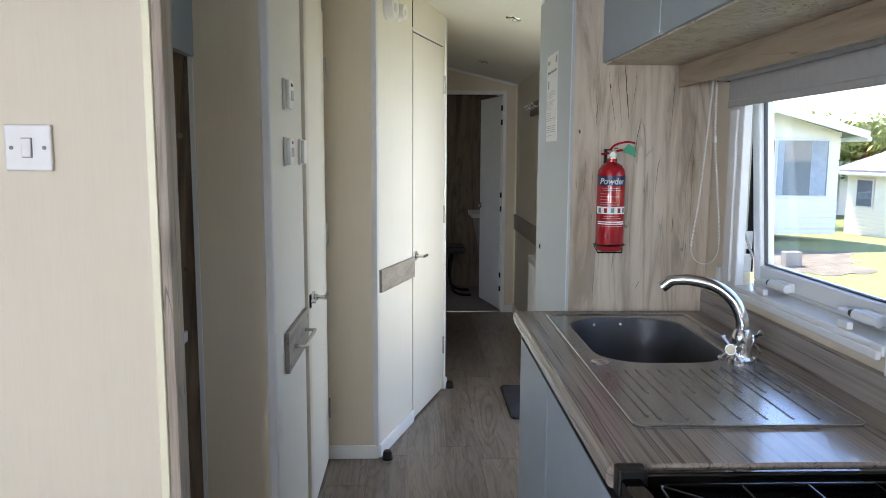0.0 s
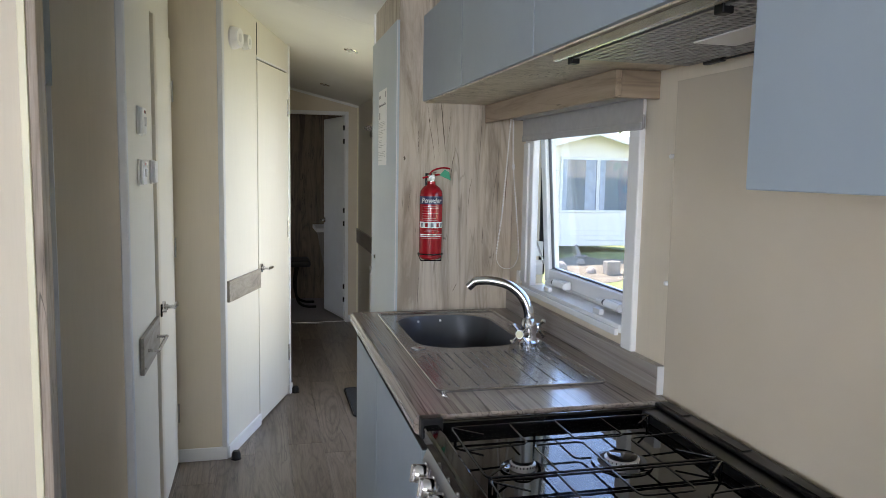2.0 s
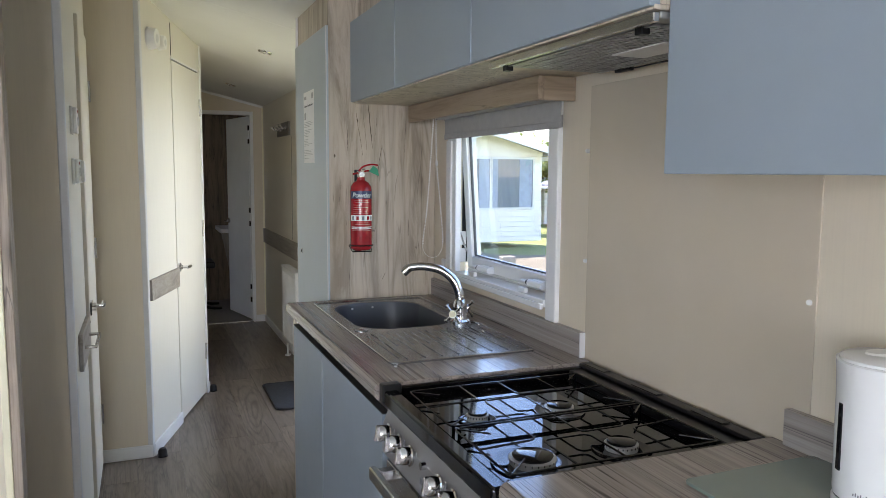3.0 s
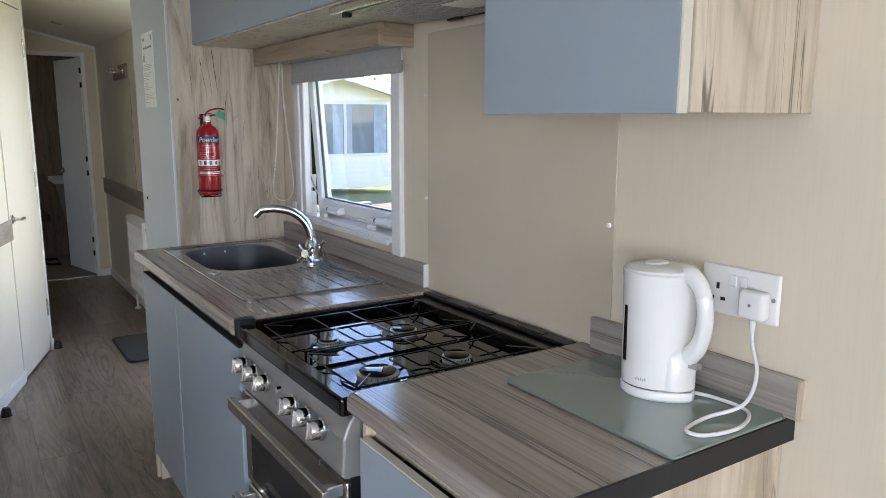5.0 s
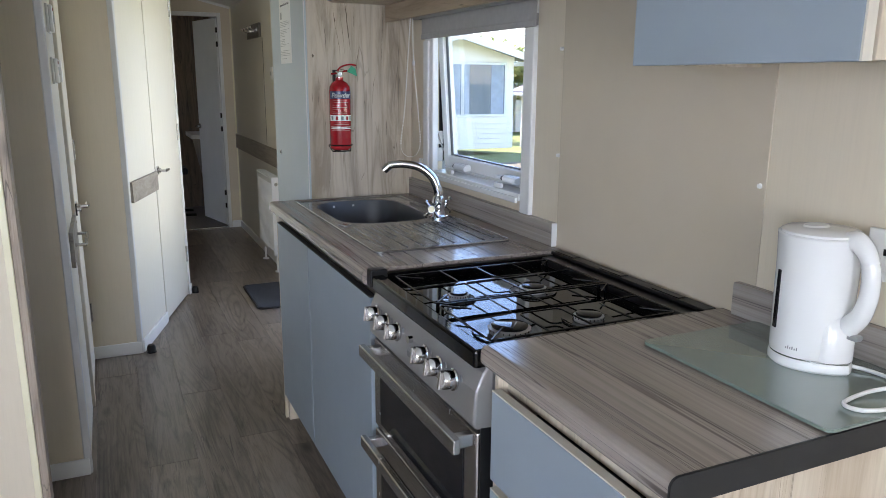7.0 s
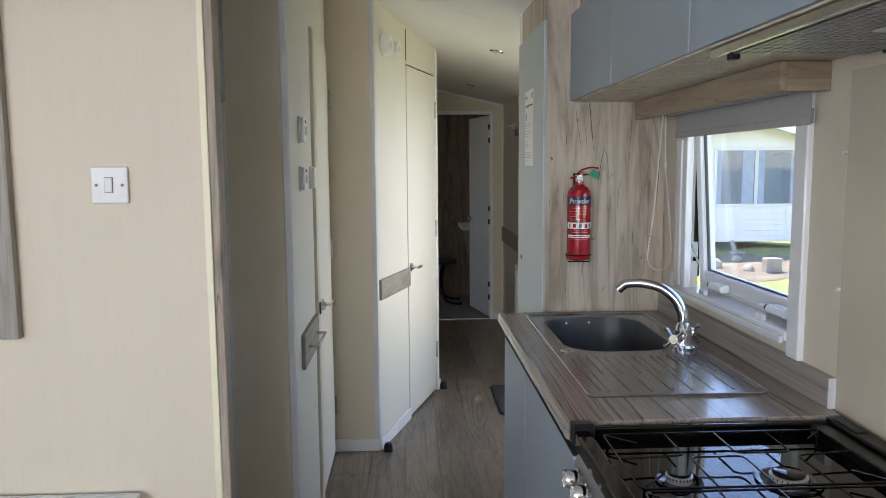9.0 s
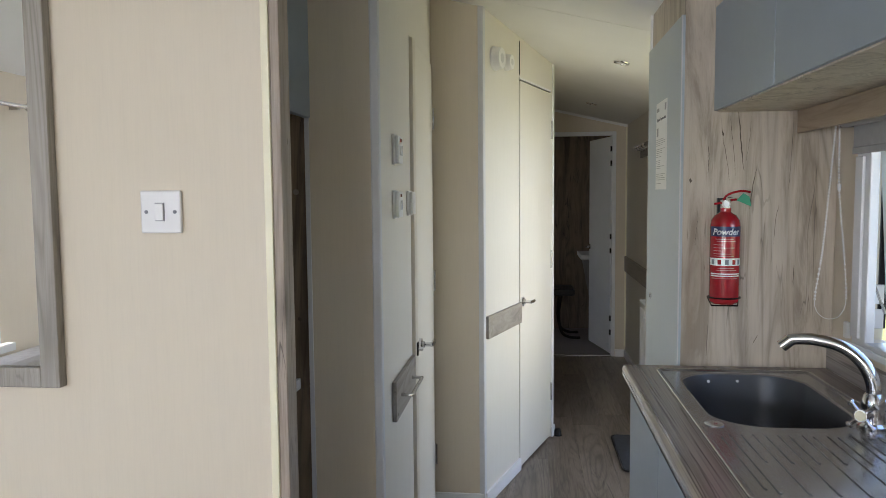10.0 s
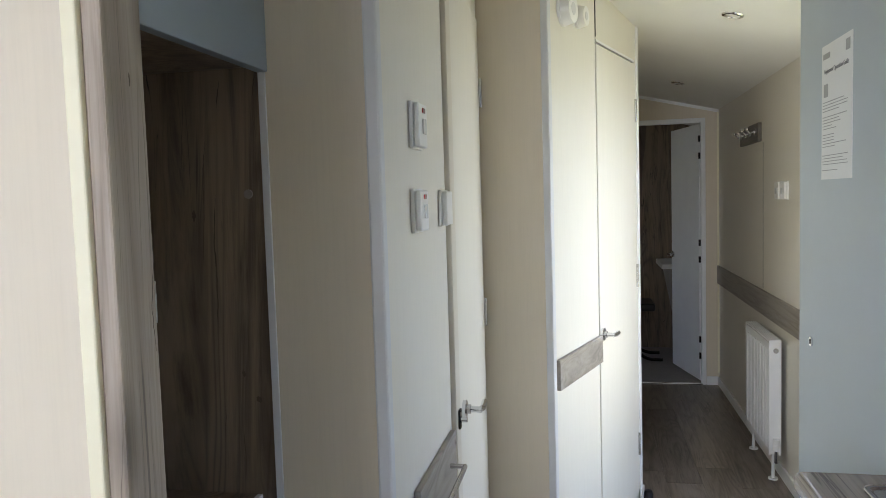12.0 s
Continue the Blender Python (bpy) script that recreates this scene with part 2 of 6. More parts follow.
SILVER = plain("silver_grey_enamel", (0.33, 0.32, 0.31), 0.30, 0.5, vary=0.04)
TRAY = plain("grey_metallic_sink", (0.30, 0.30, 0.305), 0.2, 0.75, vary=0.04, scale=5.0, relief=0.0)
BOWL = plain("slate_grey_bowl", (0.075, 0.08, 0.09), 0.33, 0.2, vary=0.06)
RED = plain("red_gloss_paint", (0.34, 0.008, 0.014), 0.22, vary=0.05, coat=0.4, relief=0.0)
SEAL = plain("grey_rubber_seal", (0.09, 0.095, 0.10), 0.6)
PRINT_RED = plain("pale_print_on_red", (0.50, 0.27, 0.26), 0.4)
ORANGE = plain("orange_red_paint", (0.55, 0.10, 0.03), 0.4, vary=0.08)
GREEN = plain("green_tag", (0.03, 0.30, 0.17), 0.4)
NAVY = plain("navy_print", (0.015, 0.02, 0.09), 0.35)
PAPER = plain("white_paper", (0.82, 0.82, 0.80), 0.6, vary=0.02)
FAINT = plain("faint_grey_print", (0.40, 0.40, 0.39), 0.6)
OLD_PLASTIC = plain("ivory_plastic", (0.68, 0.66, 0.635), 0.3, vary=0.02, relief=0.02)
SPLIT = plain("dark_oak_split", (0.105, 0.08, 0.058), 0.8, vary=0.3, scale=30.0)
INK = plain("grey_print", (0.20, 0.20, 0.21), 0.6)
BLIND = plain("grey_blind_fabric", (0.42, 0.405, 0.385), 0.8, vary=0.05, scale=40.0, relief=0.3)
GLASS = glass("clear_glass")
BOARD = glass("green_tinted_glass", (0.22, 0.29, 0.255), 0.0, 1.6)
BOARD.node_tree.nodes["Principled BSDF"].inputs["Transmission Weight"].default_value = 0.25
BOARD.node_tree.nodes["Principled BSDF"].inputs["Coat Weight"].default_value = 0.8
MIRROR = plain("mirror_silver", (0.93, 0.94, 0.94), 0.0, 1.0, vary=0.0, relief=0.0)
MAT = plain("charcoal_mat", (0.03, 0.033, 0.04), 0.95, vary=0.2, scale=60.0, relief=0.8)
CARPET = plain("grey_carpet", (0.22, 0.20, 0.19), 0.95, vary=0.15, scale=80.0, relief=0.8)
TEAL = plain("turquoise_print", (0.05, 0.42, 0.50), 0.4, vary=0.25, scale=4.0)
SEAT = plain("black_leatherette", (0.012, 0.012, 0.013), 0.4)
FABRIC = plain("pale_grey_fabric", (0.42, 0.41, 0.40), 0.9, vary=0.08, scale=30.0, relief=0.5)
GRILLE = plain("grey_hood_mesh", (0.36, 0.36, 0.355), 0.4, 0.4)
# near black for joints, and for shade put into recesses and hollow parts
JOINT_AND_SHADE = plain("dark_joint_and_recess_shade", (0.014, 0.013, 0.012), 0.7)
SIDING = plain("white_cladding", (0.90, 0.855, 0.79), 0.5, vary=0.03)
ROOF = plain("grey_roof_tiles", (0.20, 0.20, 0.21), 0.8, vary=0.1, scale=3.0)
CONCRETE = plain("concrete", (0.36, 0.31, 0.25), 0.9, vary=0.15, relief=0.5)
BARK = plain("bark", (0.10, 0.075, 0.055), 0.9, vary=0.3, scale=12.0, relief=0.8)
CURTAIN = plain("pale_blue_net", (0.36, 0.41, 0.50), 0.8, vary=0.12, scale=8.0)
EARTH = plain("trodden_earth", (0.17, 0.145, 0.095), 0.95, vary=0.25, scale=3.0, relief=0.6)
TIMBER = plain("weathered_timber", (0.30, 0.26, 0.21), 0.8, vary=0.15, scale=10.0, relief=0.4)


def ground_material():
    m, nt, p = nodes_of("grass_and_bare_earth")
    v = coords(nt, (1, 1, 1))
    a, b = noisy(nt, v, 0.5, 4.0), noisy(nt, v, 28.0, 4.0)
    green = ramp(nt, b, [(0.25, (0.13, 0.165, 0.04)), (0.55, (0.22, 0.25, 0.075)), (0.8, (0.31, 0.32, 0.12))])
    worn = ramp(nt, b, [(0.3, (0.22, 0.18, 0.13)), (0.7, (0.34, 0.29, 0.22))])
    fac = ramp(nt, a, [(0.60, (0, 0, 0)), (0.68, (0.8,) * 3)])
    nt.links.new(mixed(nt, fac.outputs[0], green.outputs[0], worn.outputs[0]), p.inputs["Base Color"])
    p.inputs["Roughness"].default_value = 0.95
    bump(nt, p, b, 0.8, 0.03)
    return m


def leaf_material():
    m, nt, p = nodes_of("leaves")
    geo = nt.nodes.new("ShaderNodeNewGeometry")
    r = ramp(nt, geo.outputs["Random Per Island"], [(0.0, (0.20, 0.25, 0.06)), (0.5, (0.28, 0.34, 0.09)), (1.0, (0.36, 0.40, 0.14))])
    nt.links.new(r.outputs[0], p.inputs["Base Color"])
    p.inputs["Roughness"].default_value = 0.7
    tr = nt.nodes.new("ShaderNodeBsdfTranslucent")
    nt.links.new(r.outputs[0], tr.inputs["Color"])
    mx = nt.nodes.new("ShaderNodeMixShader")
    mx.inputs[0].default_value = 0.7
    nt.links.new(p.outputs[0], mx.inputs[1])
    nt.links.new(tr.outputs[0], mx.inputs[2])
    nt.links.new(mx.outputs[0], nt.nodes["Material Output"].inputs[0])
    return m


for dark in (BLACK, SLATE, BLACKGLASS, HOB_TRIM):
    dark.node_tree.nodes["Principled BSDF"].inputs["Specular IOR Level"].default_value = 0.32
ENAMEL.node_tree.nodes["Principled BSDF"].inputs["Specular IOR Level"].default_value = 0.36
WORKTOP.node_tree.nodes["Principled BSDF"].inputs["IOR"].default_value = 1.6
GRASS, LEAF = ground_material(), leaf_material()

# ---- mesh helpers ----


def link(name, bm, material, smooth=False):
    me = bpy.data.meshes.new(name)
    bm.normal_update()
    bm.to_mesh(me)
    bm.free()
    for m in material if isinstance(material, (list, tuple)) else (material,):
        me.materials.append(m)
    if smooth:
        for f in me.polygons:
            f.use_smooth = True
        me.set_sharp_from_angle(angle=radians(35))
    return new(name, me)


def part(name, bm, material, parent, label="", smooth=False):
    ob = link(name, bm, material, smooth)
    ob.parent = parent
    ob.matrix_parent_inverse = Matrix.Translation(parent.location).inverted() if parent.data is None else Matrix()
    return tagged(ob, label)


def thing(name, base, label, category, group="", kind=""):
    ob = new(name)
    ob.empty_display_size = 0.1
    ob.location = base
    return tagged(ob, label, category, group, kind)


def structure(name, bm, material, label, category="", smooth=False):
    return tagged(link(name, bm, material, smooth), label, category or name.split("_")[0], kind="structure")


def box(bm, lo, hi, bevel=0.0, segments=2):
    """An upright box from corner lo to corner hi, its edges rounded."""
    lo, hi = Vector(lo), Vector(hi)
    vs = bmesh.ops.create_cube(bm, size=1.0)["verts"]
    for v in vs:
        v.co = Vector([lo[k] + (v.co[k] + 0.5) * (hi[k] - lo[k]) for k in range(3)])
    if bevel:
        es = list({e for v in vs for e in v.link_edges})
        bmesh.ops.bevel(bm, geom=es, offset=bevel, segments=segments, affect="EDGES", profile=0.5)
    return bm


def B(lo, hi, bevel=0.0, segments=2):
    return box(bmesh.new(), lo, hi, bevel, segments)


def boxes(*pairs, bevel=0.0):
    bm = bmesh.new()
    for lo, hi in pairs:
        box(bm, lo, hi, bevel)
    return bm


def cyl(bm, a, b, r1, r2=None, n=24, caps=True):
    a, b = Vector(a), Vector(b)
    d = b - a
    m = Matrix.Translation((a + b) / 2) @ d.to_track_quat("Z", "Y").to_matrix().to_4x4()
    bmesh.ops.create_cone(bm, cap_ends=caps, segments=n, radius1=r1, radius2=r1 if r2 is None else r2, depth=d.length, matrix=m)
    return bm


def C(a, b, r1, r2=None, n=24):
    return cyl(bmesh.new(), a, b, r1, r2, n)


def lathe(profile, centre, n=32, bm=None):
    """Turned about an upright line through centre; profile: (radius, height) from bottom to top."""
    bm = bm or bmesh.new()
    rings = []
    for r, z in profile:
        if r < 1e-5:
            rings.append([bm.verts.new((centre[0], centre[1], centre[2] + z))])
        else:
            rings.append([bm.verts.new((centre[0] + r * math.cos(2 * math.pi * k / n), centre[1] + r * math.sin(2 * math.pi * k / n), centre[2] + z)) for k in range(n)])
    for a, b in zip(rings, rings[1:]):
        for k in range(n):
            k2 = (k + 1) % n
            if len(a) == 1 and len(b) == 1:
                continue
            if len(a) == 1:
                bm.faces.new((a[0], b[k2], b[k]))
            elif len(b) == 1:
                bm.faces.new((a[k], a[k2], b[0]))
            else:
                bm.faces.new((a[k], a[k2], b[k2], b[k]))
    bmesh.ops.recalc_face_normals(bm, faces=bm.faces)
    return bm


def tube(points, r, n=10, bm=None, closed=False, radii=None):
    """A round bar along a line of points."""
    bm = bm or bmesh.new()
    pts = [Vector(p) for p in points]
    rings, up = [], Vector((0.13, 0.31, 0.94))
    for k, p in enumerate(pts):
        a = pts[k - 1] if k or closed else p
        b = pts[(k + 1) % len(pts)] if k < len(pts) - 1 or closed else p
        d = (b - a).normalized()
        s = d.cross(up)
        if s.length < 1e-3:
            s = d.cross(Vector((1, 0, 0)))
        s.normalize()
        u = s.cross(d)
        rr = radii[k] if radii else r
        rings.append([bm.verts.new(p + rr * (math.cos(2 * math.pi * j / n) * s + math.sin(2 * math.pi * j / n) * u)) for j in range(n)])
    pairs = list(zip(rings, rings[1:])) + ([(rings[-1], rings[0])] if closed else [])
    for a, b in pairs:
        for j in range(n):
            bm.faces.new((a[j], a[(j + 1) % n], b[(j + 1) % n], b[j]))
    if not closed:
        bm.faces.new(rings[0][::-1])
        bm.faces.new(rings[-1])
    bmesh.ops.recalc_face_normals(bm, faces=bm.faces)
    return bm


def curve(ctrl, steps=8):
    """Catmull-Rom points through ctrl."""
    p = [Vector(c) for c in ctrl]
    p = [2 * p[0] - p[1], *p, 2 * p[-1] - p[-2]]
    out = []
    for a, b, c, d in zip(p, p[1:], p[2:], p[3:]):
        for k in range(steps):
            t = k / steps
            out.append(0.5 * (2 * b + (c - a) * t + (2 * a - 5 * b + 4 * c - d) * t * t + (3 * b - a - 3 * c + d) * t ** 3))
    return out + [p[-2]]


def rounded(cx, cy, hx, hy, r, n=6):
    """Points of a rounded rectangle about (cx, cy)."""
    out = []
    for sx, sy, a0 in ((1, 1, 0), (-1, 1, 90), (-1, -1, 180), (1, -1, 270)):
        for k in range(n + 1):
            a = radians(a0 + 90 * k / n)
            out.append((cx + sx * (hx - r) + r * math.cos(a), cy + sy * (hy - r) + r * math.sin(a)))
    return out


def slab(outline, z0, z1, bm=None, bevel=0.0):
    """An outline in plan, raised from z0 to z1."""
    bm = bm or bmesh.new()
    low = [bm.verts.new((x, y, z0)) for x, y in outline]
    high = [bm.verts.new((x, y, z1)) for x, y in outline]
    n = len(low)
    bm.faces.new(low[::-1])
    top = bm.faces.new(high)
    for k in range(n):
        bm.faces.new((low[k], low[(k + 1) % n], high[(k + 1) % n], high[k]))
    if bevel:
        bmesh.ops.bevel(bm, geom=list(top.edges), offset=bevel, segments=2, affect="EDGES")
    return bm


def prism(points, depth):
    """A polygon in space, thickened by the vector depth."""
    bm = bmesh.new()
    a = [bm.verts.new(p) for p in points]
    b = [bm.verts.new(Vector(p) + Vector(depth)) for p in points]
    n = len(a)
    bm.faces.new(a)
    bm.faces.new(b[::-1])
    for k in range(n):
        bm.faces.new((a[k], a[(k + 1) % n], b[(k + 1) % n], b[k]))
    bmesh.ops.recalc_face_normals(bm, faces=bm.faces)
    return bm


def moved(bm, m):
    bmesh.ops.transform(bm, matrix=m, verts=bm.verts)
    return bm


def words(name, text, size, m, material, parent, label="", bold=0.0, shear=0.0):
    """Flat lettering turned into a mesh: text reads along m's x axis."""
    cu = bpy.data.curves.new(name, "FONT")
    cu.body, cu.size, cu.extrude, cu.offset, cu.shear = text, size, 0.0003, bold, shear
    tmp = bpy.data.objects.new(name + "_shape", cu)
    scene.collection.objects.link(tmp)
    me = bpy.data.meshes.new_from_object(tmp.evaluated_get(bpy.context.evaluated_depsgraph_get()))
    bpy.data.objects.remove(tmp)
    bpy.data.curves.remove(cu)
    me.transform(m)
    me.materials.clear()
    me.materials.append(material)
    ob = new(name, me)
    ob.parent = parent
    ob.matrix_parent_inverse = Matrix.Translation(parent.location).inverted() if parent.data is None else Matrix()
    return tagged(ob, label)


# ---- the plan, in metres ----
XE, XC, XW = 0.975, 0.925, -2.15  # inner faces: kitchen wall, corridor wall, far lounge wall
YF, YB, YEND = -4.0, 8.1, 6.34  # lounge end, bedroom end, corridor end
RIDGE = (XE + XW) / 2


def ceil_at(x):
    """Height of the pitched ceiling."""
    return 2.045 + 0.235 * (0.55 - x) if x > RIDGE else 2.045 + 0.235 * (0.55 - 2 * RIDGE + x)


def wall_y(name, x0, x1, spans, holes, material, label):
    """A wall along y between x0 and x1; holes: (y0, y1, z0, z1)."""
    bm = bmesh.new()
    (y, yend), top = spans, max(ceil_at(x0), ceil_at(x1)) + 0.05
    for a, b, z0, z1 in sorted(holes):
        box(bm, (x0, y, 0), (x1, a, top))
        if z0 > 0.001:
            box(bm, (x0, a, 0), (x1, b, z0))
        box(bm, (x0, a, z1), (x1, b, top))
        y = b
    box(bm, (x0, y, 0), (x1, yend, top))
    return structure(name, bm, material, label, "wall")


def wall_x(name, y0, y1, spans, holes, material, label):
    bm = bmesh.new()
    x, xend = spans

    def piece(a, b, z0, z1=None):
        cuts = [a] + ([RIDGE] if a < RIDGE < b else []) + [b]
        for p, q in zip(cuts, cuts[1:]):
            pts = [(p, y0, z0), (q, y0, z0)] + ([(q, y0, z1), (p, y0, z1)] if z1 else [(q, y0, ceil_at(q) + 0.04), (p, y0, ceil_at(p) + 0.04)])
            low = [bm.verts.new(v) for v in pts]
            high = [bm.verts.new((v[0], y1, v[2])) for v in pts]
            bm.faces.new(low[::-1])
            bm.faces.new(high)
            for k in range(4):
                bm.faces.new((low[k], low[(k + 1) % 4], high[(k + 1) % 4], high[k]))

    for a, b, z0, z1 in sorted(holes):
        if a > x + 1e-4:
            piece(x, a, 0)
        if z0 > 0.001:
            piece(a, b, 0, z0)
        piece(a, b, z1)
        x = b
    if xend > x + 1e-4:
        piece(x, xend, 0)
    bmesh.ops.recalc_face_normals(bm, faces=bm.faces)
    return structure(name, bm, material, label, "wall")


WIN = (1.325, 2.085, 1.005, 1.62)  # kitchen window: y0, y1, z0, z1
ENTRY = (3.05, 3.95, 0.0, 1.92)
wall_y("wall_east_1", XE, XE + 0.065, (YF, 2.9), [WIN, (-2.4, -1.0, 0.75, 1.75)], CREAM, "cream thread-textured outer wall behind the kitchen")
wall_y("wall_east_2", XC, XE + 0.065, (2.9, YEND), [ENTRY], DOOR_CREAM, "cream thread-textured corridor wall")
wall_y("wall_east_3", XE, XE + 0.065, (YEND, YB), [], CREAM, "cream bedroom wall")
wall_y("wall_west", XW - 0.065, XW, (YF, YB), [(-0.05, 1.05, 0.78, 1.72), (-3.3, -1.3, 0.78, 1.72), (6.6, 7.4, 0.85, 1.72)], CREAM, "cream lounge wall with windows")
wall_x("wall_south", YF - 0.065, YF, (XW, XE), [(-1.95, -0.45, 0.7, 1.85)], CREAM, "cream lounge end wall with an assumed wide window")
wall_x("wall_north", YB, YB + 0.05, (XW, XE), [], OAK_SHADED, "dark oak bedroom wall")

# ceiling: two pitched sheets with a fine panel joint
bm = bmesh.new()
for x0, x1 in ((XW - 0.06, RIDGE), (RIDGE, XE + 0.06)):
    for y0, y1 in ((YF - 0.06, -0.9), (-0.896, 3.06), (3.064, YB + 0.05)):
        c = [(x0, y0), (x1, y0), (x1, y1), (x0, y1)]
        low = [bm.verts.new((x, y, ceil_at(x))) for x, y in c]
        high = [bm.verts.new((x, y, ceil_at(x) + 0.05)) for x, y in c]
        bm.faces.new(low[::-1])
        bm.faces.new(high)
        for k in range(4):
            bm.faces.new((low[k], low[(k + 1) % 4], high[(k + 1) % 4], high[k]))
structure("ceiling", bm, CEILING, "white pitched ceiling boards", "ceiling")
bm = bmesh.new()
for x0, x1 in ((XW - 0.06, RIDGE), (RIDGE, XE + 0.06)):
    c = [(x0, YF - 0.06), (x1, YF - 0.06), (x1, YB + 0.05), (x0, YB + 0.05)]
    low = [bm.verts.new((x, y, ceil_at(x) + 0.052)) for x, y in c]
    high = [bm.verts.new((x, y, ceil_at(x) + 0.11)) for x, y in c]
    bm.faces.new(low[::-1])
    bm.faces.new(high)
    for k in range(4):
        bm.faces.new((low[k], low[(k + 1) % 4], high[(k + 1) % 4], high[k]))
structure("roof", bm, ROOF, "grey sheet roof of the caravan", "roof")

# floor base under the planks, and the bedroom carpet
floor = structure("floor", B((XW - 0.06, YF - 0.06, -0.08), (XE + 0.06, YEND, -0.004)), JOINT, "grey-brown wood plank floor", "floor")
structure("floor_bedroom", B((XW - 0.06, YEND, -0.08), (XE + 0.06, YB + 0.05, 0.004)), CARPET, "grey bedroom carpet", "floor")
structure("trim_threshold", B((0.24, YEND - 0.012, 0.0), (0.81, YEND + 0.012, 0.009), 0.003), STEEL, "metal carpet threshold strip", "trim")

# ---- partitions ----
YS, XJ = 1.435, -0.408  # switch wall face and its end
structure("wall_switch", B((XW, YS, 0), (XJ, YS + 0.058, 2.32)), CREAM, "cream thread-textured lounge partition", "wall")
structure("trim_jamb_cream", B((XJ - 0.014, YS - 0.006, 0), (XJ + 0.002, YS + 0.004, 2.3), 0.002), TRIM_CREAM, "pale cream corner bead on the partition", "trim")
structure("trim_jamb_oak", B((XJ + 0.001, YS + 0.0, 0), (XJ + 0.022, YS + 0.060, 2.3), 0.003), OAK_JAMB, "rustic oak board capping the partition end", "trim")

XP, YP, YQ = -0.318, 2.05, 3.225  # boiler cupboard side, its front, the wall after door 1
structure("wall_cupboard_front", B((-0.52, YP, 0), (XP, YP + 0.03, 2.3)), CREAM, "cream thread-textured cupboard wall", "wall")
# both nook boards carry the recess shade in their oak tone
structure("wall_nook_side", B((XW, YP + 0.004, 0), (-0.5205, YP + 0.034, 2.3)), OAK_SHADED, "rustic oak side of the nook, shade put into its colour", "wall")
structure("wall_nook_back", B((-1.12, YS + 0.066, 0), (-1.08, YP + 0.003, 2.3)), OAK_SHADED, "rustic oak back of the nook, shade put into its colour", "wall")
structure("trim_nook_edge", B((-0.527, YP - 0.004, 0.0), (-0.514, YP + 0.002, 1.62), 0.001), TRIM, "pale edge strip beside the nook", "trim")
structure("wall_cupboard_side", B((XP - 0.03, YP + 0.0305, 0), (XP - 0.001, 2.625, 2.3)), DOOR_CREAM, "cream wood-grain fixed panel", "wall")
structure("trim_corner_1", B((XP - 0.020, YP - 0.005, 0), (XP + 0.005, YP + 0.022, 2.29), 0.004), TRIM, "grey-white corner bead", "trim")
structure("wall_door1_head", B((XP - 0.03, 2.626, 1.965), (XP - 0.003, YQ, 2.3)), DOOR_CREAM, "cream panel above the cupboard door", "wall")
structure("wall_return", B((-0.36, YQ, 0), (-0.094, YQ + 0.03, 2.3)), CREAM, "cream thread-textured return wall", "wall")
structure("wall_cupboard_inner", B((-1.1, YQ + 0.031, 0), (-1.05, YEND, 2.3)), CREAM, "plain wall closing the shower room", "wall")

# slanting wall with door 2
A2, B2 = Vector((-0.094, YQ, 0)), Vector((0.240, 4.245, 0))
along = (B2 - A2).normalized()
inward = Vector((-along.y, along.x, 0))


def slant(s0, s1, z0, z1, off0, off1, bevel=0.0):
    """A block on the slanting wall: s along it, off outwards into the corridor."""
    bm = B((s0, off0, z0), (s1, off1, z1), bevel)
    m = Matrix.Translation(A2) @ Matrix(((along.x, -inward.x, 0, 0), (along.y, -inward.y, 0, 0), (0, 0, 1, 0), (0, 0, 0, 1)))
    moved(bm, m)
    bmesh.ops.recalc_face_normals(bm, faces=bm.faces)
    return bm


LEN = (B2 - A2).length
D0, D1 = 0.487, 1.022
structure("wall_slant_panel", slant(0.0, D0 - 0.0055, 0, 2.3, -0.03, 0), DOOR_CREAM, "cream wood-grain slanting panel", "wall")
structure("wall_slant_head", slant(D0 - 0.002, LEN, 1.968, 2.3, -0.03, -0.001), DOOR_CREAM, "cream wood-grain panel over the door", "wall")
structure("wall_slant_end", slant(D1 + 0.004, LEN, 0, 1.967, -0.03, -0.001), DOOR_CREAM, "cream wood-grain strip beside the door", "wall")
structure("trim_corner_2", slant(-0.012, 0.016, 0, 2.29, -0.02, 0.006, 0.004), TRIM, "grey-white corner bead", "trim")
structure("trim_corner_3", slant(LEN - 0.018, LEN + 0.010, 0, 2.29, -0.02, 0.006, 0.004), WHITE, "white corner bead", "trim")
structure("trim_slant_joint", slant(D0 - 0.006, D0 - 0.001, 1.975, 2.14, 0.0005, 0.003), JOINT_AND_SHADE, "dark panel joint", "trim")
structure("wall_corridor_west", B((0.205, 4.246, 0), (0.240, YEND, 2.3)), CREAM, "cream corridor wall", "wall")
wall_x("wall_corridor_end", YEND, YEND + 0.04, (0.24, XE), [(0.24, 0.812, 0.0, 1.885)], CREAM, "cream end wall with the bedroom doorway")
structure("wall_bedroom_west", B((XW, YEND, 0), (0.24, YEND + 0.04, 2.3)), CREAM, "cream partition", "wall")
structure("trim_door_frame_bedroom", boxes(((0.806, YEND - 0.008, 0), (0.836, YEND + 0.05, 1.905)), ((0.24, YEND - 0.008, 1.872), (0.8055, YEND + 0.05, 1.905)), bevel=0.003), WHITE, "white painted doorway frame", "trim")
structure("trim_cove_end", boxes(((XC - 0.012, YEND - 0.012, 0.09), (XC, YEND, 1.95))), TRIM_CREAM, "cream corner bead", "trim")
x0, x1 = 0.24, XC
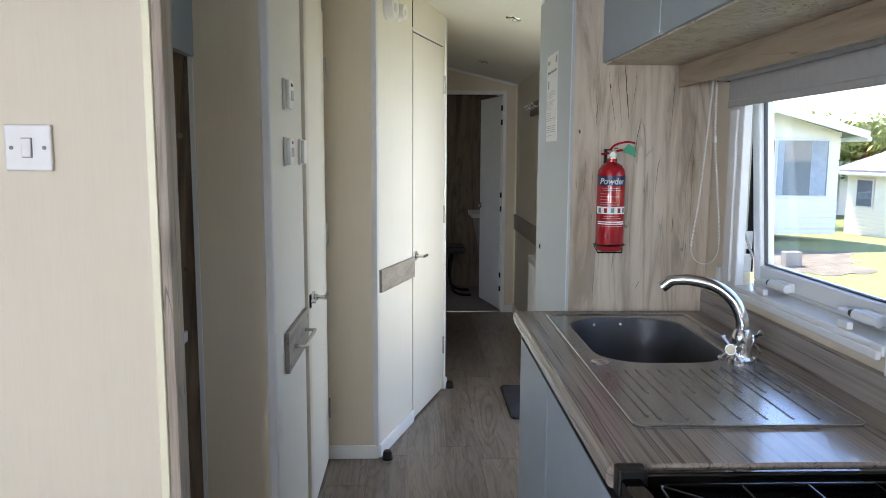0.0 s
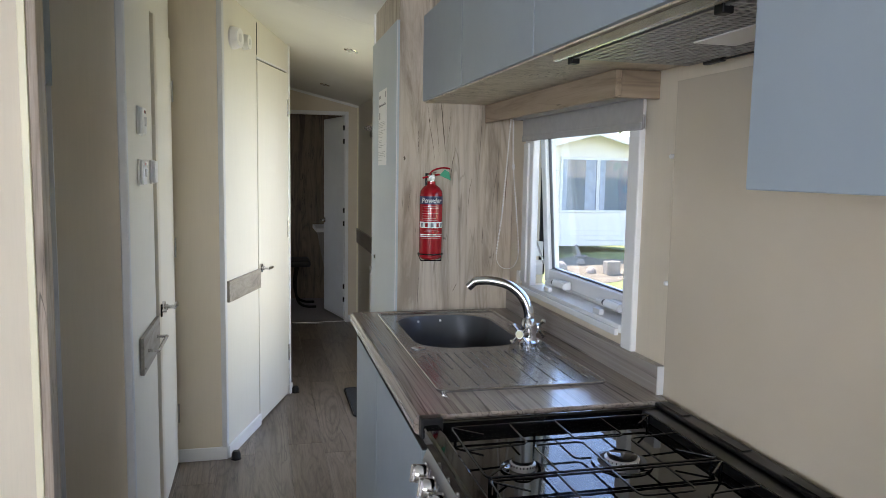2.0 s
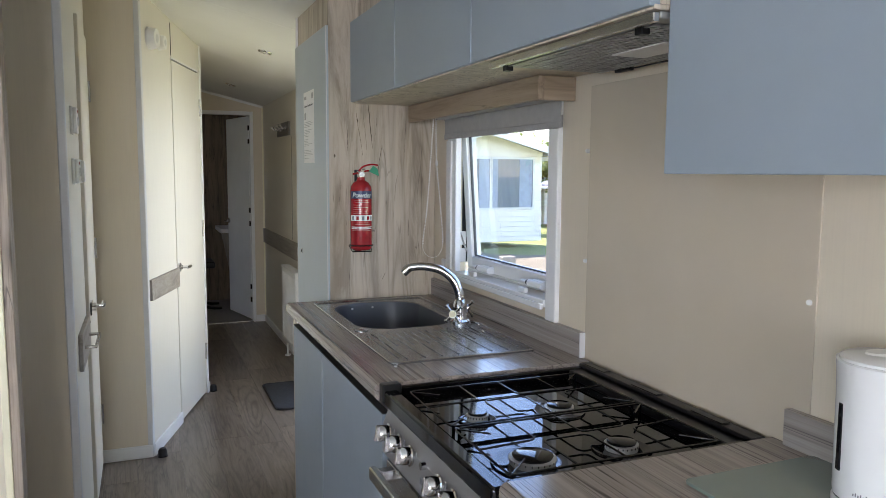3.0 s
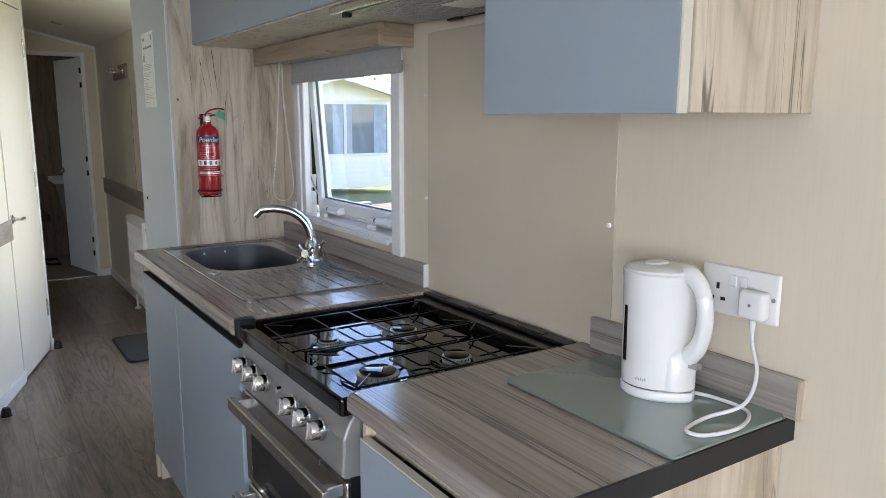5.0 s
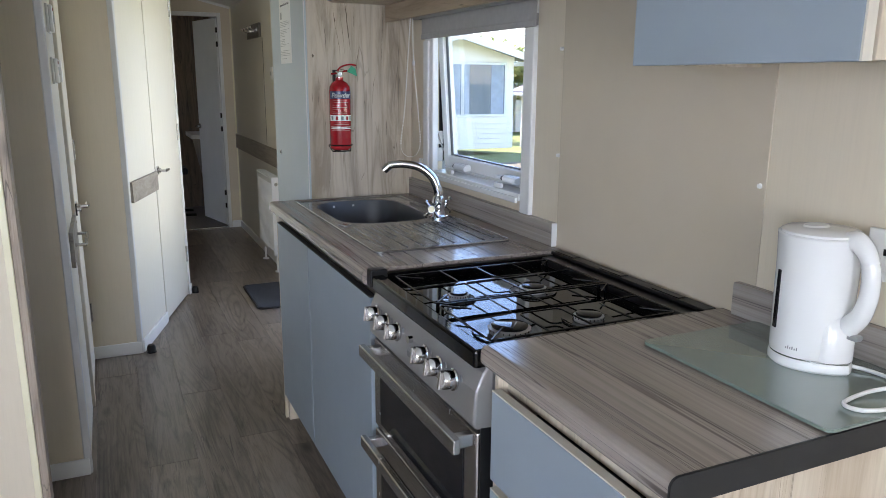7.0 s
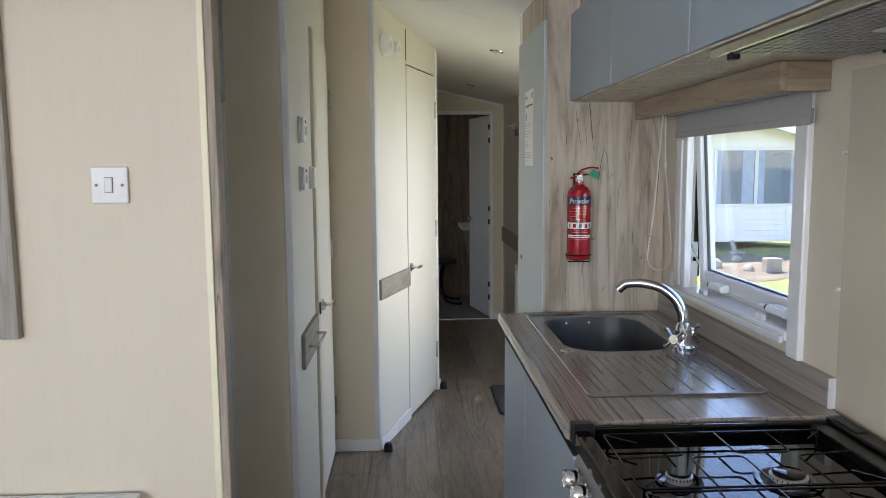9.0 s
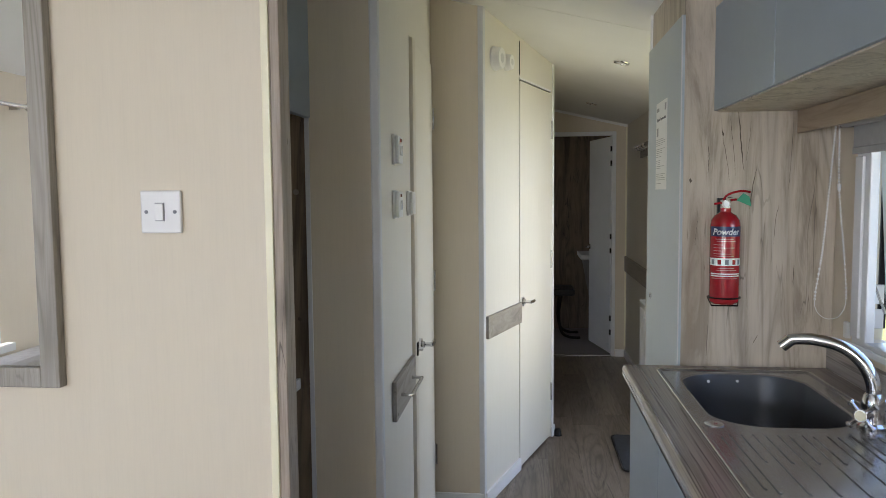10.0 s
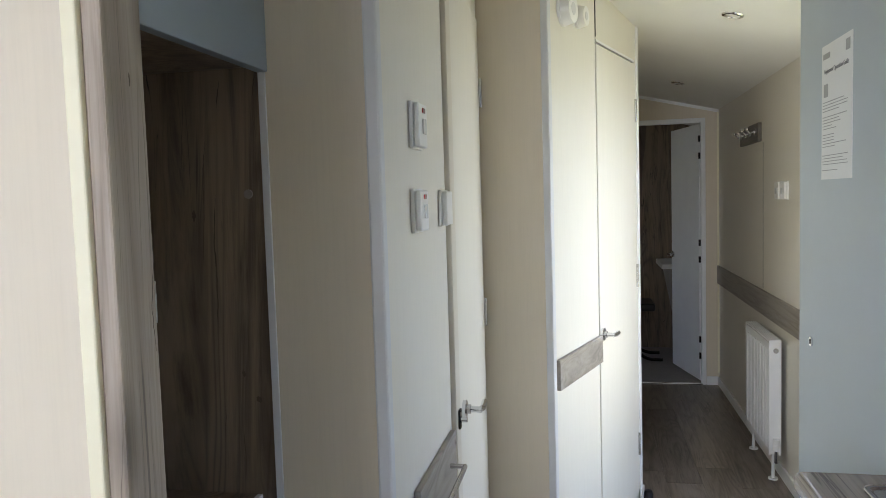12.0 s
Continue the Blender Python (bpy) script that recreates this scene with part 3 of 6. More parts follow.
pts = [(x0, YEND - 0.012, ceil_at(x0) - 0.02), (x1, YEND - 0.012, ceil_at(x1) - 0.02), (x1, YEND - 0.012, ceil_at(x1)), (x0, YEND - 0.012, ceil_at(x0))]
structure("trim_ceiling_end", prism(pts, (0, 0.011, 0)), WHITE, "white bead under the ceiling", "trim")

structure("trim_wall_joint", B((XC - 0.0012, 4.985, 0.87), (XC - 0.0002, 4.991, 1.64)), JOINT_AND_SHADE, "fine upright wallboard joint", "trim")

# skirtings
structure("baseboard_return", B((-0.328, YQ - 0.012, 0), (-0.092, YQ - 0.0005, 0.062), 0.003), WHITE, "white skirting board", "baseboard")
structure("baseboard_slant", slant(0.004, D0 - 0.004, 0, 0.062, 0.0005, 0.012, 0.003), WHITE, "white skirting board", "baseboard")
structure("baseboard_slant_end", slant(D1 + 0.006, LEN + 0.008, 0, 0.062, 0.0065, 0.014, 0.002), WHITE, "white skirting board", "baseboard")
structure("baseboard_cupboard", B((-0.515, YP - 0.012, 0), (XP - 0.002, YP - 0.0055, 0.062), 0.002), WHITE, "white skirting board", "baseboard")
structure("baseboard_corridor", B((XC - 0.012, 3.99, 0), (XC - 0.0005, YEND - 0.0125, 0.062), 0.003), WHITE, "white skirting board", "baseboard")
structure("baseboard_end", B((0.838, YEND - 0.012, 0), (XC - 0.0125, YEND - 0.0005, 0.062), 0.003), WHITE, "white skirting board", "baseboard")
structure("baseboard_switch_wall", B((XW, YS - 0.014, 0), (XJ - 0.016, YS - 0.0005, 0.062), 0.003), WHITE, "white skirting board", "baseboard")
structure("trim_wall_bead", B((XC - 0.006, 2.885, 0.0), (XC + 0.02, 2.899, 1.95)), WHITE, "white edge bead", "trim")


def lever_handle(parent, at, out, side, long=0.06):
    """A chrome lever on a round rose; out: away from the door, side: the way the lever points."""
    at, out, side = Vector(at), Vector(out).normalized(), Vector(side).normalized()
    h = part("door_handle", C(at, at + out * 0.009, 0.024, n=28), CHROME, parent, "chrome lever handle", True)
    bm = C(at + out * 0.008, at + out * 0.05, 0.0085, n=16)
    tube([at + out * 0.045 - side * 0.004, at + out * 0.05 + side * 0.02, at + out * 0.047 + side * long], 0.0085, 12, bm)
    part("lever", bm, CHROME, h, smooth=True)
    part("thumb_turn", C(at + out * 0.004 + Vector((0, 0, 0.0)), at + out * 0.02, 0.0125, n=20), STEEL, h, smooth=True)
    return h


# door 1: narrow cupboard door, seen edge-on
door1 = tagged(link("door_1", B((XP - 0.03, 2.69, 0.012), (XP + 0.006, YQ - 0.026, 1.955), 0.004), DOOR_CREAM), "closed cream wood-grain cupboard door", "door", kind="structure")
door1_frame = structure("trim_door1_frame", boxes(((XP - 0.028, 2.628, 0), (XP + 0.012, 2.686, 1.955)), ((XP - 0.029, YQ - 0.022, 0), (XP + 0.002, YQ - 0.0005, 1.955)), bevel=0.003), TRIM_BEIGE, "beige door frame", "trim")
lever_handle(door1, (XP + 0.006, 2.76, 0.832), (1, 0, 0), (0, 1, 0), 0.075)
for z in (0.20, 0.98, 1.68):
    part("hinge", C((XP + 0.009, YQ - 0.024, z), (XP + 0.009, YQ - 0.024, z + 0.09), 0.007, n=12), STEEL, door1, smooth=True)
keep = thing("latch", (XP, 2.655, 0.82), "dark metal latch on the door frame", "latch")
part("plate", B((XP + 0.0125, 2.645, 0.812), (XP + 0.018, 2.668, 0.862), 0.002), IRON, keep)
part("bolt", C((XP + 0.018, 2.656, 0.836), (XP + 0.034, 2.656, 0.836), 0.008, n=14), CHROME, keep, smooth=True)

# door 2: in the slanting wall
door2 = tagged(link("door_2", slant(D0, D1 - 0.002, 0.012, 1.951, -0.03, 0.004, 0.003), DOOR_CREAM), "closed cream wood-grain door in the slanting wall", "door", kind="structure")
p = A2 + along * (D0 + 0.021) - inward * 0.004 + Vector((0, 0, 0.858))
lever_handle(door2, p, -inward, along, 0.056)
for z in (0.22, 0.98, 1.70):
    q = A2 + along * (D1 + 0.001) - inward * 0.007
    part("hinge", C((q.x, q.y, z), (q.x, q.y, z + 0.1), 0.0055, n=12), STEEL, door2, smooth=True)
structure("trim_door2_frame", slant(D0 - 0.002, D1 + 0.004, 1.9585, 1.967, -0.02, 0.003), WHITE, "thin white head of the door frame", "trim")
# dark strips set behind the door gaps give them their shade
structure("trim_door2_stile", slant(D0 - 0.005, D0 - 0.0005, 0.0, 1.958, -0.02, -0.006), JOINT_AND_SHADE, "dark backing strip for the shade in the gap at the door's edge", "trim")
structure("trim_door2_gap", slant(D1 - 0.0015, D1 + 0.0035, 0.0, 1.9508, -0.02, -0.006), JOINT_AND_SHADE, "dark backing strip for the shade in the hinge-side gap", "trim")
structure("trim_door2_top_gap", slant(D0, D1 + 0.003, 1.9515, 1.958, -0.02, -0.006), JOINT_AND_SHADE, "dark backing strip for the shade in the gap over the door", "trim")

# bedroom door, swung open into the bedroom
hx, hy = 0.800, YEND + 0.055
leafdir = Vector((0.672 - hx, 6.93 - hy, 0)).normalized()
turn = Matrix.Translation((hx, hy, 0)) @ Matrix(((leafdir.x, leafdir.y, 0, 0), (leafdir.y, -leafdir.x, 0, 0), (0, 0, 1, 0), (0, 0, 0, 1)))
bm = moved(B((0.0, 0.0, 0.015), (0.57, 0.034, 1.868), 0.003), turn)
bmesh.ops.recalc_face_normals(bm, faces=bm.faces)
door3 = tagged(link("door_3", bm, WHITE), "white bedroom door standing open", "door", kind="structure")
p = Vector((hx, hy, 0)) + leafdir * 0.525 + Vector((0, 0, 0.90))
lever_handle(door3, p, (-1, -0.2, 0), -leafdir, 0.07)
for z in (0.18, 0.30, 0.88, 1.0, 1.62, 1.74):
    part("hinge", B((0.792, YEND + 0.020, z), (0.8055, YEND + 0.046, z + 0.045), 0.002), IRON, door3)


def oak_plaque(name, bm, label, screws):
    ob = tagged(link(name, bm, OAK_GREY), label, "wall plaque")
    for a, b in screws:
        part("screw", C(a, b, 0.0045, n=12), STEEL, ob, smooth=True)
    return ob


# grey oak rubbing boards
XPL = XP + 0.014
pl = oak_plaque("rubbing_board", B((XP, 2.215, 0.70), (XPL, 2.60, 0.826), 0.002), "grey oak board with a chrome pull on the fixed panel", [((XPL, 2.235, 0.72), (XPL + 0.002, 2.235, 0.72)), ((XPL, 2.585, 0.80), (XPL + 0.002, 2.585, 0.80))])
part("pull", tube(curve([(XPL, 2.30, 0.765), (XPL + 0.03, 2.30, 0.765), (XPL + 0.035, 2.31, 0.765), (XPL + 0.035, 2.40, 0.765), (XPL + 0.035, 2.51, 0.765), (XPL + 0.03, 2.52, 0.765), (XPL, 2.52, 0.765)], 4), 0.006, 10), STEEL, pl, "brushed steel bow handle", True)
oak_plaque("rubbing_board", slant(0.020, D0 - 0.006, 0.757, 0.858, 0.0005, 0.016, 0.002), "grey oak board on the slanting panel", [])
oak_plaque("dado_board", B((XC - 0.016, 4.0, 0.735), (XC - 0.0005, YEND - 0.013, 0.862), 0.002), "long grey oak dado board on the corridor wall", [])


def wall_plate(name, x, y, z, w, h, out, label, category, switch=True, led=False):
    """A small white plate on a wall that faces +x (out=1) or -x (out=-1)."""
    t = thing(name, (x, y, z), label, category)
    part("back_box", B((min(x, x + out * 0.008), y - w / 2, z - h / 2), (max(x, x + out * 0.008), y + w / 2, z + h / 2), 0.002), PLASTIC, t)
    x2 = x + out * 0.0082
    part("cover", B((min(x2, x2 + out * 0.012), y - w * 0.42, z - h * 0.46), (max(x2, x2 + out * 0.012), y + w * 0.42, z + h * 0.46), 0.003), PLASTIC, t)
    x3 = x2 + out * 0.0122
    if switch:
        part("rocker", B((min(x3, x3 + out * 0.004), y - w * 0.13, z - h * 0.18), (max(x3, x3 + out * 0.004), y + w * 0.13, z + h * 0.14), 0.001), GLOSS_WHITE, t)
    if led:
        part("neon", B((min(x3, x3 + out * 0.002), y - w * 0.12, z + h * 0.26), (max(x3, x3 + out * 0.002), y + w * 0.14, z + h * 0.37), 0.0005), RED, t, "small dark red indicator")
    return t


wall_plate("fused_switch", XP, 2.312, 1.542, 0.086, 0.094, 1, "white switched fuse spur with a red neon", "switch", True, True)
wall_plate("heating_switch", XP, 2.304, 1.372, 0.08, 0.088, 1, "white wall switch with a small dark mark", "switch", True, True)
wall_plate("blank_plate", XP, 2.575, 1.372, 0.08, 0.086, 1, "white blank plate at the panel's edge", "switch", False)
wall_plate("hall_switch", XC, 4.52, 1.385, 0.086, 0.086, -1, "white double light switch on the corridor wall", "switch")
wall_plate("hall_switch", XC, 4.63, 1.385, 0.086, 0.086, -1, "white light switch on the corridor wall", "switch")

# light switch on the lounge partition
sw = thing("light_switch", (-0.637, YS, 1.374), "white single light switch with a rocker", "switch")
part("plate", B((-0.680, YS - 0.009, 1.331), (-0.594, YS, 1.417), 0.003), OLD_PLASTIC, sw)
part("rocker_recess", B((-0.6485, YS - 0.0098, 1.3555), (-0.6285, YS - 0.0091, 1.3925)), INK, sw)
part("rocker", B((-0.647, YS - 0.0135, 1.357), (-0.630, YS - 0.0100, 1.391), 0.001), OLD_PLASTIC, sw)
for x in (-0.667, -0.607):
    part("screw", C((x, YS - 0.0092, 1.374), (x, YS - 0.0105, 1.374), 0.0038, n=14), INK, sw)

# mirror
mr = thing("wall_mirror", (-1.13, YS, 1.02), "tall mirror in a grey oak frame", "mirror")
MX0, MX1, MZ0, MZ1 = -1.40, -0.862, 1.012, 2.05
part("frame_side", B((MX1 - 0.042, YS - 0.024, MZ0), (MX1, YS, MZ1), 0.002), OAK_GREY_Z, mr)
part("frame_side", B((MX0, YS - 0.024, MZ0), (MX0 + 0.042, YS, MZ1), 0.002), OAK_GREY_Z, mr)
part("frame_rail", B((MX0 + 0.0425, YS - 0.024, MZ0), (MX1 - 0.0425, YS, MZ0 + 0.042), 0.002), OAK_GREY_Z, mr)
part("frame_rail", B((MX0 + 0.0425, YS - 0.024, MZ1 - 0.042), (MX1 - 0.0425, YS, MZ1), 0.002), OAK_GREY_Z, mr)
part("mirror_glass", B((MX0 + 0.043, YS - 0.014, MZ0 + 0.043), (MX1 - 0.043, YS - 0.003, MZ1 - 0.043)), MIRROR, mr, "clear mirror glass")


def radiator(name, lo, hi, axis, label):
    """A panel radiator with ribbed front, grille top, end caps and a valve. It faces -axis."""
    (x0, y0, z0), (x1, y1, z1) = lo, hi
    t = thing(name, ((x0 + x1) / 2, (y0 + y1) / 2, 0), label, "radiator")
    if axis == "x":  # runs along y, front at x0
        part("panel", B((x0, y0 + 0.006, z0), (x0 + 0.012, y1 - 0.006, z1 - 0.012), 0.003), WHITE, t)
        k, n = y0 + 0.03, 0
        while k < y1 - 0.03:
            part("rib", B((x0 - 0.003, k, z0 + 0.03), (x0 + 0.0, k + 0.014, z1 - 0.045), 0.001), WHITE, t)
            k += 0.034
        part("back_panel", B((x1 - 0.012, y0 + 0.006, z0), (x1, y1 - 0.006, z1 - 0.012), 0.003), WHITE, t)
        part("end_cap", B((x0, y0, z0 + 0.01), (x1, y0 + 0.005, z1), 0.002), WHITE, t)
        part("end_cap", B((x0, y1 - 0.005, z0 + 0.01), (x1, y1, z1), 0.002), WHITE, t)
        bars = [((x0 + 0.002 + j * (x1 - x0 - 0.006) / 5, y0 + 0.006, z1 - 0.008), (x0 + 0.006 + j * (x1 - x0 - 0.006) / 5, y1 - 0.006, z1)) for j in range(6)]
        k = y0 + 0.03
        while k < y1 - 0.02:
            bars.append(((x0, k, z1 - 0.007), (x1, k + 0.006, z1 - 0.001)))
            k += 0.03
        part("grille", boxes(*bars), WHITE, t)
        # dark block stands for the shade inside the radiator
        part("core", B((x0 + 0.013, y0 + 0.01, z0 + 0.02), (x1 - 0.013, y1 - 0.01, z1 - 0.03)), JOINT_AND_SHADE, t)
        for y in (y0 + 0.05, y1 - 0.05):
            part("pipe", C((x0 + 0.03, y, 0.0), (x0 + 0.03, y, z0 + 0.02), 0.008, n=12), WHITE, t, smooth=True)
            part("collar", C((x0 + 0.03, y, 0.0), (x0 + 0.03, y, 0.008), 0.022, n=20), WHITE, t, smooth=True)
        v = part("valve", C((x0 + 0.03, y0 - 0.012, z0 + 0.03), (x0 + 0.03, y0 - 0.012, z0 + 0.085), 0.016, n=18), PLASTIC, t, "white valve cap", True)
        part("valve_stem", C((x0 + 0.03, y0 - 0.012, z0 - 0.03), (x0 + 0.03, y0 - 0.012, z0 + 0.03), 0.009, n=14), CHROME, v, smooth=True)
        part("bleed_plug", C((x0 + 0.03, y0 - 0.004, z1 - 0.05), (x0 + 0.03, y0, z1 - 0.05), 0.012, n=14), STEEL, t, smooth=True)
    else:  # runs along x, front at y0
        part("panel", B((x0 + 0.006, y0, z0), (x1 - 0.006, y0 + 0.012, z1 - 0.012), 0.003), WHITE, t)
        part("back_panel", B((x0 + 0.006, y1 - 0.012, z0), (x1 - 0.006, y1, z1 - 0.012), 0.003), WHITE, t)
        part("end_cap", B((x0, y0, z0 + 0.01), (x0 + 0.005, y1, z1), 0.002), WHITE, t)
        part("end_cap", B((x1 - 0.03, y0, z0 + 0.01), (x1, y1, z1), 0.002), WHITE, t)
        bars = [((x0, y0 + j * (y1 - y0 - 0.005) / 7, z1 - 0.008), (x1 - 0.03, y0 + 0.005 + j * (y1 - y0 - 0.005) / 7, z1)) for j in range(8)]
        k = x0 + 0.03
        while k < x1 - 0.04:
            bars.append(((k, y0, z1 - 0.007), (k + 0.006, y1, z1 - 0.001)))
            k += 0.042
        part("grille", boxes(*bars), WHITE, t)
        # as above, the shaded inside is a dark block
        part("core", B((x0 + 0.01, y0 + 0.013, z0 + 0.02), (x1 - 0.03, y1 - 0.013, z1 - 0.03)), JOINT_AND_SHADE, t)
        for x in (x0 + 0.08, x1 - 0.08):
            part("pipe", C((x, (y0 + y1) / 2, 0.0), (x, (y0 + y1) / 2, z0 + 0.02), 0.008, n=12), WHITE, t, smooth=True)
    return t


radiator("hall_radiator", (0.845, 4.50, 0.13), (0.90, 5.03, 0.685), "x", "white panel radiator on the corridor wall")
radiator("lounge_radiator", (-1.45, 1.352, 0.12), (-0.602, 1.418, 0.622), "y", "white panel radiator under the mirror")

# coat hooks
hooks = thing("coat_hooks", (XC, 5.4, 1.70), "chrome coat hooks on a grey oak board", "coat hooks")
part("board", B((XC - 0.018, 5.02, 1.645), (XC - 0.0005, 5.50, 1.745), 0.002), OAK_SLATE, hooks)
for k in range(4):
    y = 5.08 + 0.115 * k
    h = part("hook", C((XC - 0.018, y, 1.70), (XC - 0.023, y, 1.70), 0.017, n=18), STEEL, hooks, smooth=True)
    bm = tube([(XC - 0.022, y, 1.70), (XC - 0.045, y, 1.693), (XC - 0.06, y, 1.71)], 0.005, 8)
    bmesh.ops.create_uvsphere(bm, u_segments=12, v_segments=8, radius=0.011, matrix=Matrix.Translation((XC - 0.062, y, 1.715)))
    part("peg", bm, STEEL, h, smooth=True)

# alarms on the slanting panel
for s, z, r, d, name, label in ((0.135, 2.0, 0.052, 0.040, "smoke_alarm", "round white smoke alarm"), (0.285, 2.006, 0.038, 0.034, "gas_alarm", "small white round detector")):
    c = A2 + along * s - inward * 0.0005 + Vector((0, 0, z))
    al = thing(name, c, label + " on the slanting panel", "alarm")
    part("base", C(c, c - inward * 0.010, r * 1.02, n=32), PLASTIC, al, smooth=True)
    part("cover", C(c - inward * 0.0105, c - inward * d, r, r * 0.86, n=32), PLASTIC, al, smooth=True)
    part("vent_ring", C(c - inward * d, c - inward * (d + 0.0015), r * 0.4, r * 0.36, n=24), TRIM, al, smooth=True)

# recessed ceiling lights, unlit
for y in (3.80, 5.52):
    x, tilt = 0.56, math.atan(0.235)
    z = ceil_at(x)
    dl = thing("downlight", (x, y, z), "round chrome recessed ceiling light, switched off", "ceiling light", "corridor downlights")
    m = Matrix.Translation((x, y, z)) @ Matrix.Rotation(tilt, 4, "Y")
    bm = lathe([(0.026, -0.0025), (0.030, -0.006), (0.038, -0.005), (0.041, 0.0005)], (0, 0, 0), 32)
    part("bezel", moved(bm, m), CHROME, dl, smooth=True)
    part("lens", moved(C((0, 0, -0.002), (0, 0, -0.001), 0.0262, n=28), m), PLASTIC, dl, "frosted lens")

# door stops and mat
for x, y in ((-0.052, 3.212), (0.272, 4.236)):
    ds = thing("door_stop", (x, y, 0), "small black rubber door stop on the floor", "door stop", "door stops")
    part("body", lathe([(0.0, 0), (0.021, 0), (0.021, 0.028), (0.015, 0.04), (0, 0.042)], (x, y, 0), 20), BLACK, ds, smooth=True)
    part("washer", C((x, y, 0.0), (x, y, 0.003), 0.024, n=20), IRON, ds, smooth=True)
mt = thing("doormat", (0.74, 3.97, 0), "charcoal ribbed doormat on the floor", "doormat")
part("fibre_top", slab(rounded(0.745, 3.97, 0.165, 0.27, 0.03), 0.0, 0.011, bevel=0.003), MAT, mt)
part("border", tube([(x, y, 0.006) for x, y in rounded(0.745, 3.97, 0.17, 0.275, 0.035)], 0.0055, 6, closed=True), BLACK, mt)

# nook: overhead blue cabinet and shelf
nk = thing("nook_cabinet", (-0.8, 1.75, 1.62), "blue-grey overhead cabinet above the nook", "cabinet")
# carcass and shelf board use the same shade-darkened oak
part("carcass", B((-1.08, YS + 0.068, 1.63), (-0.531, YP + 0.002, 2.27)), OAK_SHADED, nk)
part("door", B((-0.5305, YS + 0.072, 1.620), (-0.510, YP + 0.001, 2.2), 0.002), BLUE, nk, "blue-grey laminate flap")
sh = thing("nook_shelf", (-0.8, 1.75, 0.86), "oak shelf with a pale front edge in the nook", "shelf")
part("board", B((-1.079, YS + 0.067, 0.85), (-0.566, YP + 0.003, 0.875)), OAK_SHADED, sh)
part("edge_strip", B((-0.5655, YS + 0.067, 0.846), (-0.556, YP + 0.003, 0.876), 0.001), WHITE, sh)
sk = thing("nook_socket", (-0.735, YP, 1.22), "white socket plate inside the nook", "socket")
part("plate", B((-0.835, YP - 0.006, 1.185), (-0.745, YP + 0.004, 1.262), 0.002), PLASTIC, sk)
cp = thing("screw_cap", (-0.545, YP, 1.415), "round brown screw cap on the oak panel", "screw cap")
part("cap", C((-0.557, YP + 0.004, 1.413), (-0.557, YP + 0.001, 1.413), 0.008, n=18), OAK_GREY, cp)

# ---- splits in the oak boards ----


def wood_splits(parent, origin, u, out, runs):
    """Dark open splits: tapered wavering slivers lying on a board; runs of (width, (along u, z), ...)."""
    origin, u, out = Vector(origin), Vector(u), Vector(out)
    rnd = random.Random(len(runs))
    for run in runs:
        w, line = run[0], curve([origin + u * a + Vector((0, 0, z)) for a, z in run[1:]], 7)
        bm = bmesh.new()
        n = len(line) - 1
        rows = []
        for k, p in enumerate(line):
            half = 0.36 * w * (0.12 + math.sin(math.pi * k / n) ** 0.7) * rnd.uniform(0.55, 1.25)
            c = p + u * rnd.uniform(-0.0008, 0.0008) + out * 0.0006
            rows.append((bm.verts.new(c - u * half), bm.verts.new(c + out * 0.0002), bm.verts.new(c + u * half)))
        for a, b in zip(rows, rows[1:]):
            bm.faces.new((a[0], a[1], b[1], b[0]))
            bm.faces.new((a[1], a[2], b[2], b[1]))
        part("wood_split", bm, SPLIT, parent, "dark split in the oak")


nook_oak = bpy.data.objects["wall_nook_side"]
wood_splits(nook_oak, (0, YP + 0.004, 0), (1, 0, 0), (0, -1, 0), (
    (0.004, (-0.620, 1.416), (-0.626, 1.329), (-0.625, 1.25), (-0.628, 1.166)), (0.003, (-0.536, 1.619), (-0.542, 1.578)),
    (0.0022, (-0.635, 1.509), (-0.642, 1.44), (-0.644, 1.361)), (0.003, (-0.587, 0.99), (-0.586, 0.916)),
    (0.0025, (-0.603, 1.61), (-0.61, 1.562)), (0.002, (-0.619, 1.046), (-0.624, 0.968)),
    (0.008, (-0.663, 1.388), (-0.663, 1.366)), (0.010, (-0.582, 1.102), (-0.582, 1.088)), (0.014, (-0.556, 1.054), (-0.553, 1.042))))
wood_splits(bpy.data.objects["trim_jamb_oak"], (XJ + 0.022, 0, 0), (0, 1, 0), (1, 0, 0), (
    (0.0016, (1.491, 1.397), (1.492, 1.345), (1.486, 1.302), (1.488, 1.257)), (0.003, (1.470, 1.519), (1.470, 1.506))))

# ---- kitchen ----
YK = 2.24  # face of the oak end panel
CZ = 0.89  # worktop height
tall = thing("tall_cupboard", (0.75, 2.53, 0), "tall oak cupboard with a grey door and a keyhole", "cupboard")
part("end_panel", B((0.548, YK, 0), (0.973, YK + 0.02, 2.05)), OAK, tall, "rustic oak end panel with knots and splits")
